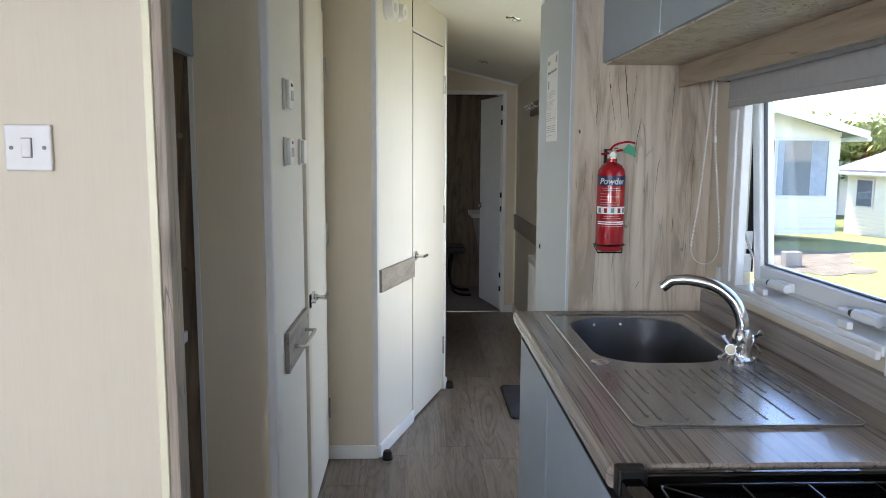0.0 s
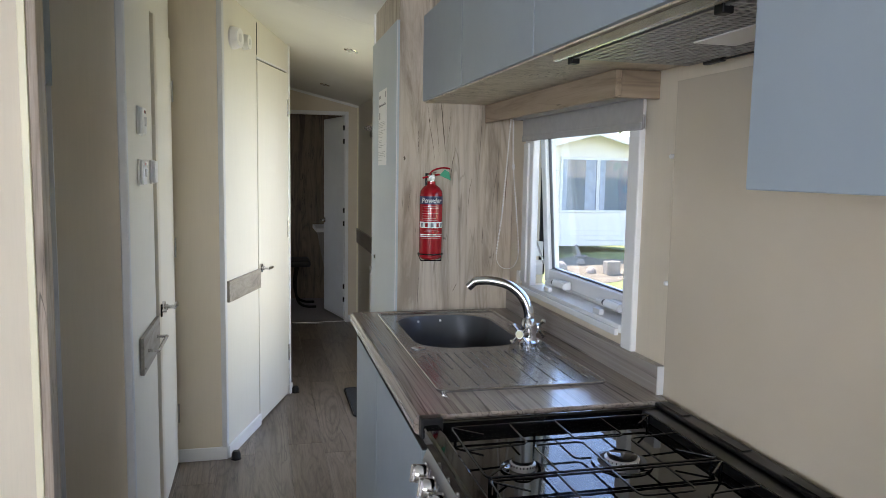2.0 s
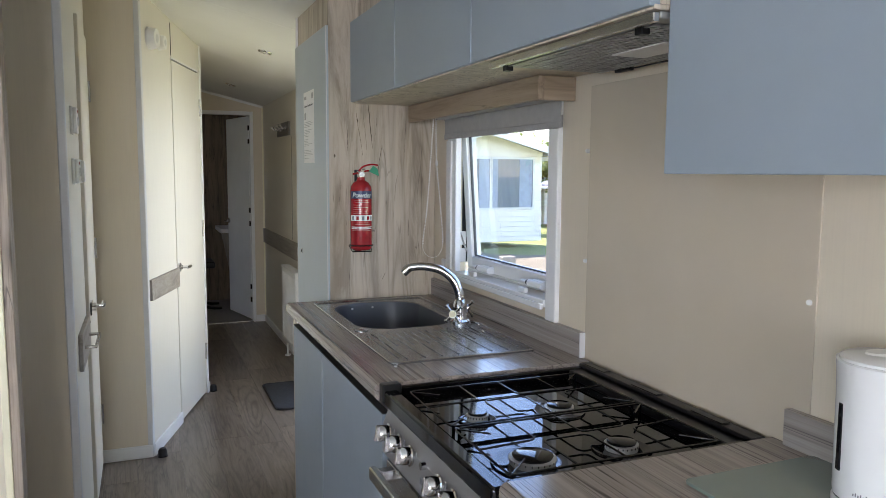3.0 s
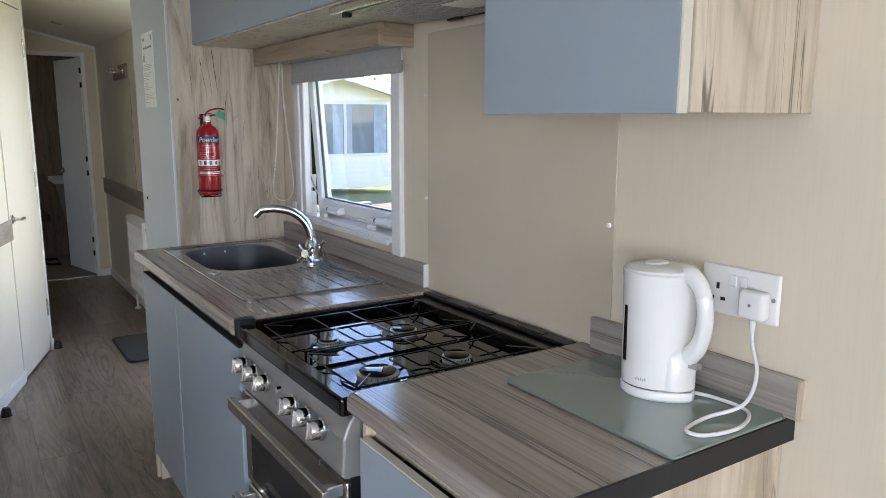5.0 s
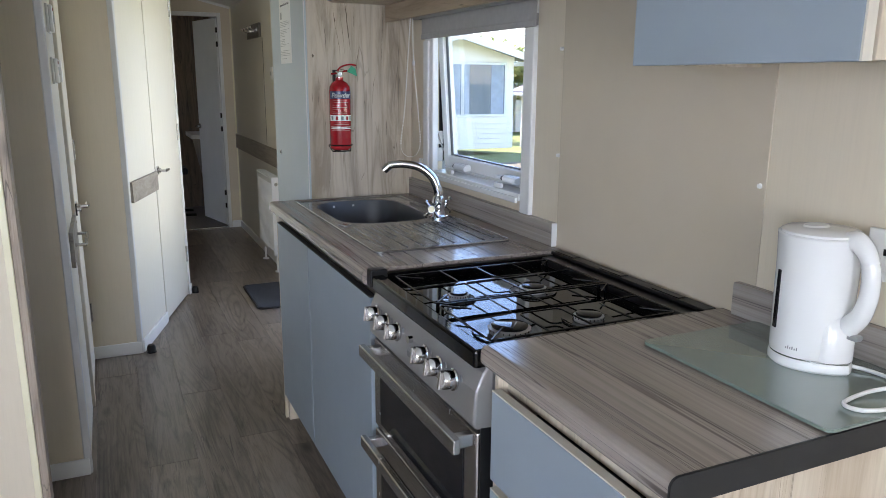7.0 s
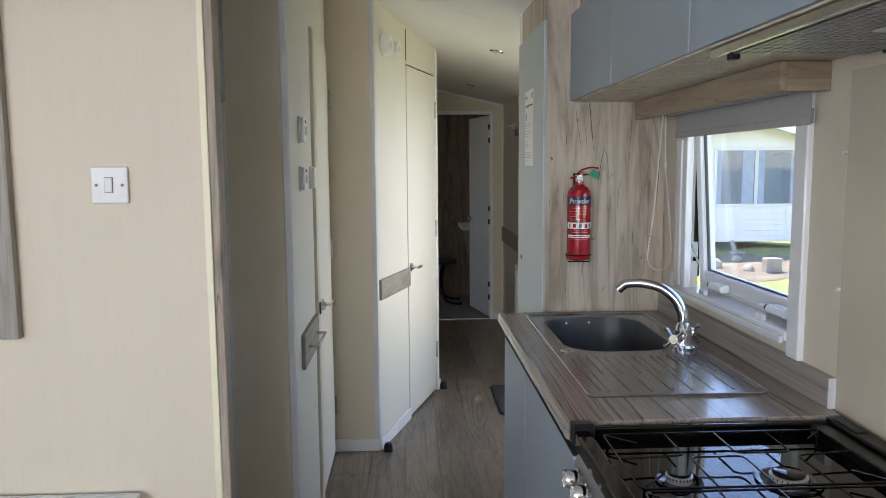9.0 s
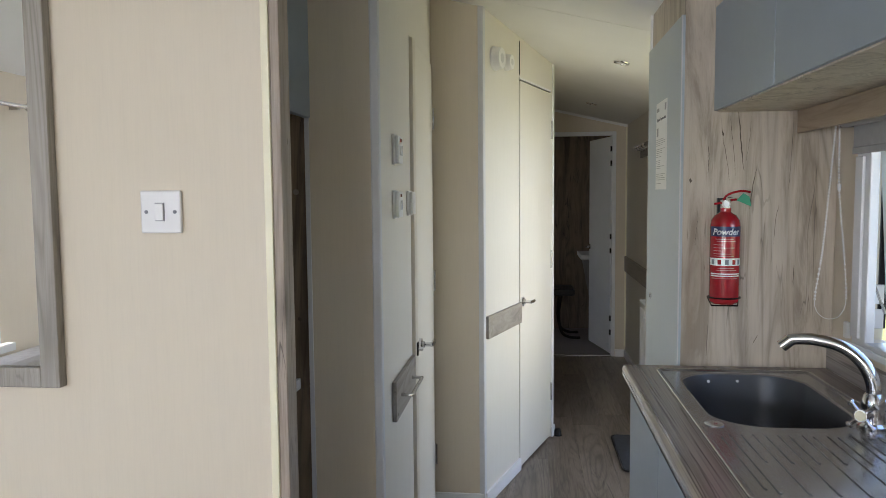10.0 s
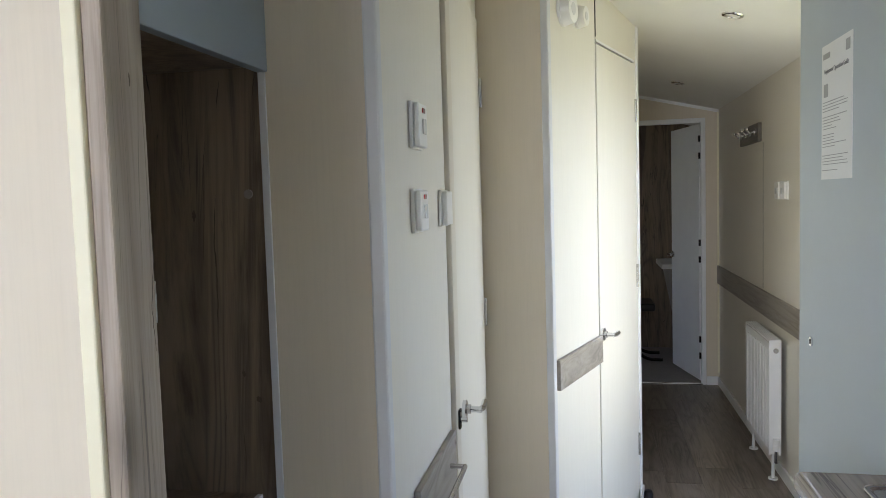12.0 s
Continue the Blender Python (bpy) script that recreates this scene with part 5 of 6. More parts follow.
part("carcass", B((0.652, 0.477, UZ + 0.004), (0.973, YK - 0.001, 1.925)), OAK_PALE, up)
part("bottom_panel", B((0.640, 0.477, UZ - 0.004), (0.973, YK - 0.001, UZ + 0.0035), 0.001), OAK_PALE, up, "pale oak underside")
for y0, y1 in ((1.722, YK - 0.002), (1.150, 1.718), (0.478, 1.146)):
    part("door", B((0.630, y0, UZ), (0.6515, y1, 1.928), 0.002), BLUE, up, "blue-grey laminate door")
part("cornice", B((0.66, 0.477, 1.9255), (0.973, YK - 0.001, 2.0)), OAK, up)
nc = thing("wall_cabinet", (0.82, 0.26, 1.377), "deep blue-grey wall cabinet with a pale oak end", "wall cabinet")
part("carcass", B((0.688, 0.061, 1.385), (0.973, 0.474, 2.0)), OAK_PALE, nc)
part("door", B((0.666, 0.046, 1.377), (0.685, 0.474, 1.985), 0.002), BLUE, nc, "blue-grey laminate door")
part("end_panel", B((0.688, 0.040, 1.379), (0.974, 0.0605, 2.0), 0.001), OAK_PALE, nc, "pale rustic oak end panel")
part("edge_band", B((0.6665, 0.0425, 1.3775), (0.6845, 0.0458, 1.985)), EDGE, nc)
part("end_panel", B((0.687, 0.4745, 1.379), (0.974, 0.4765, 1.63)), OAK_PALE, nc)

# cooker hood under the wall cabinet
hd_ = thing("cooker_hood", (0.8, 0.76, 1.6140), "slim grey cooker hood with a mesh filter", "cooker hood")
part("housing", B((0.655, 0.482, 1.6200), (0.945, 1.066, UZ - 0.0045), 0.003), GRILLE, hd_)
part("front_lip", B((0.642, 0.482, 1.6140), (0.6545, 1.070, UZ - 0.006), 0.002), STEEL, hd_, "steel front lip")
mesh_bars = []
k = 0.52
while k < 1.03:
    mesh_bars.append(((0.668, k, 1.6160), (0.925, k + 0.007, 1.6198)))
    k += 0.0155
k = 0.668
while k < 0.925:
    mesh_bars.append(((k, 0.52, 1.6155), (k + 0.006, 1.03, 1.6195)))
    k += 0.0185
# dark sheet gives the shade behind the mesh
part("filter_backing", B((0.668, 0.52, 1.6196), (0.93, 1.035, 1.6200)), JOINT_AND_SHADE, hd_)
part("filter_mesh", boxes(*mesh_bars), GRILLE, hd_, "grey mesh grease filter")
part("lamp_cover", B((0.78, 0.63, 1.6130), (0.86, 0.79, 1.6155), 0.001), PLASTIC, hd_, "pale lamp cover")
for y in (0.55, 1.035):
    part("switch", B((0.664, y - 0.010, 1.6060), (0.682, y + 0.010, 1.6196), 0.002), BLACK, hd_, "black slider switch")
part("rear_clip", B((0.928, 0.93, 1.6110), (0.94, 0.99, 1.6196), 0.002), BLACK, hd_)
part("rear_wire", tube([(0.934, 0.6, 1.6150), (0.934, 0.94, 1.6150)], 0.002, 6), BLACK, hd_)

# pelmet, blind and chain
pm = thing("blind_pelmet", (0.92, 1.73, 1.57), "rustic oak box pelmet over the window", "pelmet")
part("front_board", B((0.860, 1.226, 1.568), (0.876, YK - 0.002, UZ - 0.005), 0.0015), OAK_Y, pm)
part("end_board", B((0.8765, 1.226, 1.568), (0.974, 1.242, UZ - 0.005), 0.0015), OAK_X, pm)
part("lid", B((0.8765, 1.2425, 1.615), (0.974, YK - 0.002, UZ - 0.005)), OAK_Y, pm)
bl = thing("roller_blind", (0.935, 1.66, 1.5), "grey fabric roller blind, mostly raised", "blind")
part("roll", C((0.935, 1.262, 1.592), (0.935, 2.10, 1.592), 0.022, n=24), BLIND, bl, smooth=True)
part("fabric", B((0.9545, 1.268, 1.505), (0.9565, 2.095, 1.598)), BLIND, bl)
part("bottom_bar", B((0.951, 1.268, 1.499), (0.960, 2.095, 1.518), 0.003), BLIND, bl)
part("bracket", B((0.925, 2.105, 1.572), (0.965, 2.112, 1.612)), BLACK, bl)
part("side_clip", B((0.953, 1.262, 1.502), (0.959, 1.267, 1.535), 0.001), SILVER, bl)
ch = curve([(0.921, 2.125, 1.582), (0.909, 2.125, 1.413), (0.896, 2.125, 1.242), (0.880, 2.125, 1.115), (0.884, 2.125, 1.078), (0.901, 2.125, 1.058), (0.925, 2.125, 1.053), (0.948, 2.125, 1.066), (0.961, 2.125, 1.112), (0.951, 2.125, 1.241), (0.934, 2.125, 1.413), (0.930, 2.125, 1.582)], 10)
bm = tube(ch, 0.0011, 5)
last = ch[0]
for q in ch[1:]:
    seg = (q - last).length
    for k in range(1, int(seg / 0.0074) + 1):
        bmesh.ops.create_icosphere(bm, subdivisions=1, radius=0.0036, matrix=Matrix.Translation(last.lerp(q, k * 0.0074 / seg)))
    last = q
part("bead_chain", bm, PLASTIC, bl, "white plastic bead chain", True)
part("chain_joiner", C((0.934, 2.125, 1.405), (0.934, 2.125, 1.421), 0.005, n=10), PLASTIC, bl)
cc = thing("chain_cleat", (0.974, 2.12, 1.0), "small clear chain holder on the wall", "cleat")
part("body", B((0.962, 2.118, 1.0), (0.9745, 2.142, 1.045), 0.003), PLASTIC, cc)

# kitchen window with a top-hung sash standing ajar
Y0, Y1, Z0, Z1 = WIN
win = thing("window_1", (XE, 1.7, 1.0), "white plastic kitchen window, sash ajar", "window", kind="structure")
for lo, hi in (((0.9605, 1.288, Z0 - 0.05), (0.990, Y0 + 0.018, Z1)), ((0.9605, 2.003, Z0 - 0.015), (0.984, 2.0835, Z1)), ((0.962, Y0 + 0.0185, Z1 - 0.045), (1.035, 2.0025, Z1))):
    part("window_frame", B(lo, hi, 0.004), UPVC, win)
part("frame_bead", B((0.952, 2.030, Z0 + 0.012), (0.960, 2.074, 1.492), 0.002), UPVC, win, "raised moulding on the frame")
part("window_sill", B((0.9565, Y0 + 0.0185, Z0 - 0.015), (1.035, 2.0025, Z0 + 0.008), 0.004), UPVC, win, "white plastic sill rail")
part("sill_lip", B((0.945, Y0 + 0.019, Z0 - 0.02), (0.956, Y1 - 0.002, Z0 - 0.002), 0.003), UPVC, win)
tiltm = Matrix.Translation((1.005, 0, Z1 - 0.05)) @ Matrix.Rotation(radians(-3.7), 4, "Y") @ Matrix.Translation((-1.005, 0, -(Z1 - 0.05)))
S0, S1, SZ0, SZ1 = Y0 + 0.012, Y1 - 0.03, Z0 + 0.014, Z1 - 0.05
for lo, hi in (((1.0, S0, SZ0), (1.045, S0 + 0.042, SZ1)), ((1.0, S1 - 0.042, SZ0), (1.045, S1, SZ1)), ((1.0, S0 + 0.0425, SZ1 - 0.042), (1.045, S1 - 0.0425, SZ1)), ((1.0, S0, SZ0 - 0.018), (1.045, S1, SZ0 - 0.0005)), ((1.0, S0 + 0.0425, SZ0), (1.045, S1 - 0.0425, SZ0 + 0.046))):
    part("sash", moved(B(lo, hi, 0.004), tiltm), UPVC, win)
for lo, hi in (((1.012, S0 + 0.0425, SZ0 + 0.0465), (1.026, S0 + 0.0455, SZ1 - 0.042)), ((1.012, S1 - 0.0455, SZ0 + 0.0465), (1.026, S1 - 0.0425, SZ1 - 0.042)), ((1.012, S0 + 0.046, SZ0 + 0.0465), (1.026, S1 - 0.046, SZ0 + 0.0495))):
    part("glazing_bead", moved(B(lo, hi, 0.001), tiltm), SEAL, win, "dark rubber glazing seal")
pane = part("pane", moved(B((1.018, S0 + 0.043, SZ0 + 0.047), (1.024, S1 - 0.043, SZ1 - 0.043)), tiltm), GLASS, win, "clear glass")
pane.visible_shadow = False
for y in (1.86, 1.49):
    hn = part("window_handle", moved(B((0.978, y - 0.045, SZ0 + 0.004), (0.999, y + 0.028, SZ0 + 0.030), 0.006), tiltm), UPVC, win, "white cam handle with a dark key cap")
    part("barrel", moved(C((0.968, y + 0.018, SZ0 + 0.020), (0.972, y - 0.055, SZ0 + 0.018), 0.0125, 0.0105, n=18), tiltm), UPVC, hn, smooth=True)
    part("key_cap", moved(C((0.968, y + 0.0185, SZ0 + 0.020), (0.967, y + 0.034, SZ0 + 0.0205), 0.0122, 0.008, n=18), tiltm), BLACK, hn, smooth=True)
    part("lever", moved(B((0.962, y + 0.036, SZ0 + 0.012), (0.985, y + 0.082, SZ0 + 0.024), 0.005), tiltm), UPVC, hn)
    part("keep", B((0.962, y - 0.02, Z0 + 0.0082), (0.976, y + 0.02, Z0 + 0.024), 0.003), UPVC, hn)
part("stay_arm", tube([(0.99, Y1 - 0.028, 1.40), (1.0, Y1 - 0.03, 1.16), (1.03, Y1 - 0.032, 1.08)], 0.004, 8), STEEL, win, "steel window stay")
for z in (1.04, 1.105):
    part("stay_box", B((0.995, Y1 - 0.031, z), (1.028, Y1 - 0.0225, z + 0.052), 0.003), UPVC, win)
# black strip added for the shade in the gap between frame and sash
part("side_seal", B((1.014, Y1 - 0.0272, 1.04), (1.034, Y1 - 0.0224, 1.56), 0.001), BLACK, win, "black strip standing for the dark gap beside the sash")
part("reveal_trim", B((0.964, 2.084, Z0 - 0.02), (0.9745, 2.089, 1.56)), TRIM, win)

# fire extinguisher
ex, ey, ez = 0.655, 2.188, 1.085
fe = thing("fire_extinguisher", (ex, ey, ez), "red powder fire extinguisher in a black wall bracket", "fire extinguisher")
R = 0.041
part("cylinder", lathe([(0, 0.0), (R * 0.8, 0.0), (R * 0.97, 0.006), (R, 0.016), (R, 0.222), (R * 0.94, 0.238), (R * 0.72, 0.252), (R * 0.42, 0.259), (R * 0.36, 0.262), (R * 0.36, 0.272), (0, 0.272)], (ex, ey, ez), 40), RED, fe, "red gloss cylinder", True)


def band(z0, z1, a0, a1, r, n=14):
    """A curved label on the cylinder; angles from -y, in degrees."""
    bm = bmesh.new()
    a = [radians(-90 + a0 + (a1 - a0) * k / n) for k in range(n + 1)]
    low = [bm.verts.new((ex + r * math.cos(t), ey + r * math.sin(t), z0)) for t in a]
    high = [bm.verts.new((ex + r * math.cos(t), ey + r * math.sin(t), z1)) for t in a]
    for k in range(n):
        bm.faces.new((low[k], low[k + 1], high[k + 1], high[k]))
    return bm


part("name_band", band(ez + 0.193, ez + 0.221, -80, 62, R + 0.0004), NAVY, fe, "navy label band", True)
part("picture_band", band(ez + 0.111, ez + 0.132, -80, 62, R + 0.0004), PAPER, fe, "white label with small pictures", True)
for z, a0, a1 in ((0.185, -52, 18), (0.179, -46, 30), (0.169, -60, -22), (0.1605, -60, 24), (0.152, -60, -26), (0.1435, -60, 10), (0.137, -60, 22), (0.103, -40, 22), (0.097, -48, 34), (0.086, -72, 52), (0.080, -72, 52), (0.074, -66, 40)):
    part("print_line", band(ez + z, ez + z + (0.0032 if z in (0.086, 0.080) else 0.0014), a0, a1, R + 0.0005), PAPER if z in (0.086, 0.080) else PRINT_RED, fe, "unreadable pale print", True)
for a in (-62, -34, -6, 22, 46):
    part("picture", band(ez + 0.114, ez + 0.128, a - 7, a + 7, R + 0.0008, 4), RED if a in (-34, 22) else INK, fe)
me = words("name", "Powder", 0.026, pose(0, 0, 0), PAPER, fe, "white word Powder", 0.0008, 0.22)
xs = [v.co.x for v in me.data.vertices]
wide = max(xs) - min(xs)
for v in me.data.vertices:
    t = radians(-90 - 8) + ((v.co.x - min(xs)) / wide - 0.5) * radians(110)
    v.co = Vector((ex + (R + 0.0010) * math.cos(t), ey + (R + 0.0010) * math.sin(t), ez + 0.198 + v.co.y * 0.95))
part("valve", C((ex, ey, ez + 0.272), (ex, ey, ez + 0.295), 0.014, n=18), CHROME, fe, smooth=True)
part("gauge", C((ex - 0.004, ey - 0.014, ez + 0.284), (ex - 0.005, ey - 0.028, ez + 0.284), 0.0115, n=24), CHROME, fe, "pressure gauge", True)
part("gauge_face", C((ex - 0.005, ey - 0.0282, ez + 0.284), (ex - 0.005, ey - 0.029, ez + 0.284), 0.0078, n=24), PAPER, fe)
part("carry_handle", tube(curve([(ex - 0.032, ey - 0.005, ez + 0.284), (ex, ey, ez + 0.290), (ex + 0.030, ey, ez + 0.296), (ex + 0.060, ey - 0.002, ez + 0.284)], 5), 0.0034, 8), RED, fe, smooth=True)
part("squeeze_lever", tube(curve([(ex - 0.012, ey, ez + 0.288), (ex + 0.006, ey, ez + 0.310), (ex + 0.04, ey, ez + 0.320), (ex + 0.066, ey - 0.002, ez + 0.317)], 5), 0.0032, 8), RED, fe, smooth=True)
part("safety_pin", tube([(ex + 0.012, ey - 0.02, ez + 0.302), (ex + 0.012, ey + 0.02, ez + 0.302)], 0.002, 6), STEEL, fe)
tag = prism([(ex + 0.026, ey - 0.012, ez + 0.294), (ex + 0.066, ey - 0.014, ez + 0.276), (ex + 0.060, ey - 0.014, ez + 0.304), (ex + 0.044, ey - 0.013, ez + 0.314)], (0, -0.0015, 0))
part("seal_tag", tag, GREEN, fe, "green plastic seal tag")
br = part("bracket", B((ex - 0.012, ey + R + 0.001, ez - 0.01), (ex + 0.012, YK + 0.001, ez + 0.30), 0.001), BLACK, fe, "black wall bracket")
part("cradle", tube([(ex + (R + 0.003) * math.cos(radians(a)), ey + (R + 0.003) * math.sin(radians(a)), ez + 0.018) for a in range(-180, 181, 15)][:-1], 0.0025, 6, closed=True), IRON, br)
part("cradle_foot", tube([(ex - 0.036, ey + 0.04, ez + 0.012), (ex - 0.036, ey - 0.01, ez - 0.006), (ex + 0.036, ey - 0.01, ez - 0.006), (ex + 0.043, ey + 0.01, ez + 0.018)], 0.0025, 6), IRON, br)

# socket with plug and cord
XK = 0.974
so = thing("double_socket", (XK, 0.137, 1.076), "white double wall socket with rocker switches", "socket")
part("plate", B((XK - 0.009, 0.063, 1.033), (XK, 0.211, 1.119), 0.0025), PLASTIC, so)
for y in (0.127, 0.146):
    part("rocker", B((XK - 0.0135, y - 0.007, 1.086), (XK - 0.0092, y + 0.007, 1.106), 0.0015), GLOSS_WHITE, so)
for cy in (0.178, 0.096):
    for dy, dz, w, h in ((0, 0.014, 0.003, 0.0055), (0.011, -0.008, 0.0045, 0.003), (-0.011, -0.008, 0.0045, 0.003)):
        part("pin_hole", B((XK - 0.0096, cy + dy - w, 1.068 + dz - h), (XK - 0.0089, cy + dy + w, 1.068 + dz + h)), BLACK, so)
for y in (0.203, 0.071):
    part("screw", C((XK - 0.0088, y, 1.076), (XK - 0.0102, y, 1.076), 0.0038, n=12), STEEL, so)
pg = thing("plug", (XK, 0.096, 1.06), "white mains plug in the socket", "plug")
part("body", B((XK - 0.036, 0.072, 1.040), (XK - 0.0097, 0.122, 1.090), 0.009, 4), GLOSS_WHITE, pg, smooth=True)
part("fuse_screw", C((XK - 0.036, 0.097, 1.066), (XK - 0.0366, 0.097, 1.066), 0.003, n=10), INK, pg)
part("grip", C((XK - 0.022, 0.097, 1.042), (XK - 0.022, 0.097, 1.020), 0.0065, 0.0045, n=12), GLOSS_WHITE, pg, smooth=True)

# glass board
gb = thing("worktop_saver", (0.80, 0.215, CZ), "green tinted glass worktop saver", "chopping board")
gl = part("glass", slab(rounded(0.812, 0.2155, 0.139, 0.1925, 0.012, 4), CZ + 0.002, CZ + 0.007, bevel=0.001), BOARD, gb)
gl.visible_shadow = False
for x, y in ((0.69, 0.04), (0.935, 0.04), (0.69, 0.39), (0.935, 0.39)):
    part("rubber_foot", C((x, y, CZ), (x, y, CZ + 0.0019), 0.008, n=14), GLOSS_WHITE, gb)
KZ = CZ + 0.007

# kettle
kx, ky = 0.868, 0.217
kt = thing("kettle", (kx, ky, KZ), "white plastic electric jug kettle on its base", "kettle")


def jug(scale, n=40):
    """Plan of the jug: round, drawn out to a blunt back where the handle stands (towards -y)."""
    out = []
    for k in range(n):
        a = 2 * math.pi * k / n
        x, y = 0.066 * math.cos(a), 0.066 * math.sin(a)
        if y < 0:
            y *= 1.0 + 0.30 * (1 - abs(math.cos(a))) ** 1.0
        out.append((kx + x * scale, ky + y * scale))
    return out


def loft(sections, caps=True):
    bm = bmesh.new()
    rings = [[bm.verts.new((x, y, z)) for x, y in pts] for pts, z in sections]
    for a, b in zip(rings, rings[1:]):
        for k in range(len(a)):
            bm.faces.new((a[k], a[(k + 1) % len(a)], b[(k + 1) % len(a)], b[k]))
    if caps:
        bm.faces.new(rings[0][::-1])
        bm.faces.new(rings[-1])
    return bm


def kcirc(r, z, dy=0.0, n=40, spout=0.0):
    pts = []
    for k in range(n):
        a = 2 * math.pi * k / n
        rr = r + spout * max(0, math.sin(a)) ** 8
        pts.append((kx + rr * math.cos(a), ky + dy + rr * math.sin(a)))
    return pts, z


part("power_base", loft([(jug(1.06), KZ), (jug(1.11), KZ + 0.004), (jug(1.11), KZ + 0.014), (jug(1.08), KZ + 0.018)]), GLOSS_WHITE, kt, "white power base", True)
part("base_ring", loft([(jug(1.07), KZ + 0.0182), (jug(1.07), KZ + 0.0208)]), STEEL, kt, "thin silver ring", True)
part("jug", loft([kcirc(0.0715, KZ + 0.021), kcirc(0.0725, KZ + 0.03), kcirc(0.0735, KZ + 0.10), kcirc(0.0745, KZ + 0.17), kcirc(0.0755, KZ + 0.205, spout=0.004), kcirc(0.076, KZ + 0.226, spout=0.010), kcirc(0.073, KZ + 0.2285, spout=0.009)]), GLOSS_WHITE, kt, "glossy white jug", True)
part("switch_housing", loft([([(kx + 0.042 * math.cos(a) * (1 if abs(math.cos(a)) < 0.99 else 1), ky - 0.056 + 0.032 * math.sin(a)) for a in [2 * math.pi * k / 24 for k in range(24)]], KZ + 0.021), ([(kx + 0.041 * math.cos(a), ky - 0.056 + 0.032 * math.sin(a)) for a in [2 * math.pi * k / 24 for k in range(24)]], KZ + 0.075), ([(kx + 0.034 * math.cos(a), ky - 0.05 + 0.024 * math.sin(a)) for a in [2 * math.pi * k / 24 for k in range(24)]], KZ + 0.098), ([(kx + 0.014 * math.cos(a), ky - 0.046 + 0.010 * math.sin(a)) for a in [2 * math.pi * k / 24 for k in range(24)]], KZ + 0.108)]), GLOSS_WHITE, kt, smooth=True)
part("lid", loft([kcirc(0.0725, KZ + 0.2287), kcirc(0.073, KZ + 0.233), kcirc(0.066, KZ + 0.2365), kcirc(0.03, KZ + 0.238)]), GLOSS_WHITE, kt, "white hinged lid", True)
part("lid_grip", loft([([(x * 0.5 + kx * 0.5, y * 0.35 + (ky + 0.02) * 0.65) for x, y in kcirc(0.06, 0)[0]], KZ + 0.2382), ([(x * 0.45 + kx * 0.55, y * 0.3 + (ky + 0.02) * 0.7) for x, y in kcirc(0.06, 0)[0]], KZ + 0.241)]), GLOSS_WHITE, kt, smooth=True)
hpts = curve([(kx, ky - 0.062, KZ + 0.222), (kx, ky - 0.082, KZ + 0.224), (kx, ky - 0.106, KZ + 0.20), (kx, ky - 0.114, KZ + 0.155), (kx, ky - 0.104, KZ + 0.11), (kx, ky - 0.080, KZ + 0.082)], 6)
part("handle", tube(hpts, 0.014, 14, radii=[0.0195 - 0.003 * math.sin(math.pi * k / (len(hpts) - 1)) for k in range(len(hpts))]), GLOSS_WHITE, kt, "looped white handle", True)
part("switch", B((kx - 0.009, ky - 0.108, KZ + 0.064), (kx + 0.009, ky - 0.076, KZ + 0.074), 0.003), GRILLE, kt, "grey switch lever")
ang = radians(158)
gx, gy = kx + 0.0735 * math.cos(ang), ky + 0.0735 * math.sin(ang)
gdir = Vector((math.cos(ang), math.sin(ang), 0))
gside = Vector((-gdir.y, gdir.x, 0))
gm = Matrix(((gdir.x, gside.x, 0, gx), (gdir.y, gside.y, 0, gy), (0, 0, 1, 0), (0, 0, 0, 1)))
part("water_gauge", moved(B((-0.004, -0.006, KZ + 0.062), (0.0022, 0.006, KZ + 0.165), 0.0015), gm), BLACKGLASS, kt, "dark water gauge window")
for k in range(6):
    a = radians(186 + k * 3.4)
    bx, by = kx + 0.0722 * math.cos(a), ky + 0.0722 * math.sin(a)
    part("logo_bar", C((bx, by, KZ + 0.034), (bx, by, KZ + (0.0395 if k % 2 else 0.0375)), 0.0011, n=8), INK, kt, "small dark maker's mark")
for o in kt.children:
    o.data.transform(Matrix.Translation((kx - 0.004, ky + 0.003, KZ)) @ Matrix.Diagonal((0.83, 0.83, 0.955, 1)) @ Matrix.Translation((-kx, -ky, -KZ)))
cord = curve([(kx + 0.02, ky - 0.052, KZ + 0.008), (kx + 0.042, ky - 0.09, KZ + 0.004), (kx + 0.035, ky - 0.155, KZ + 0.004), (kx - 0.03, ky - 0.187, KZ + 0.004), (kx - 0.10, ky - 0.177, KZ + 0.004), (kx - 0.108, ky - 0.147, KZ + 0.004), (kx - 0.046, ky - 0.137, KZ + 0.006), (kx + 0.02, ky - 0.157, KZ + 0.02), (kx + 0.06, ky - 0.15, KZ + 0.06), (kx + 0.082, ky - 0.124, KZ + 0.10), (XK - 0.022, 0.097, 1.022)], 8)
part("cord", tube(cord, 0.0033, 8), GLOSS_WHITE, kt, "white power cord", True)

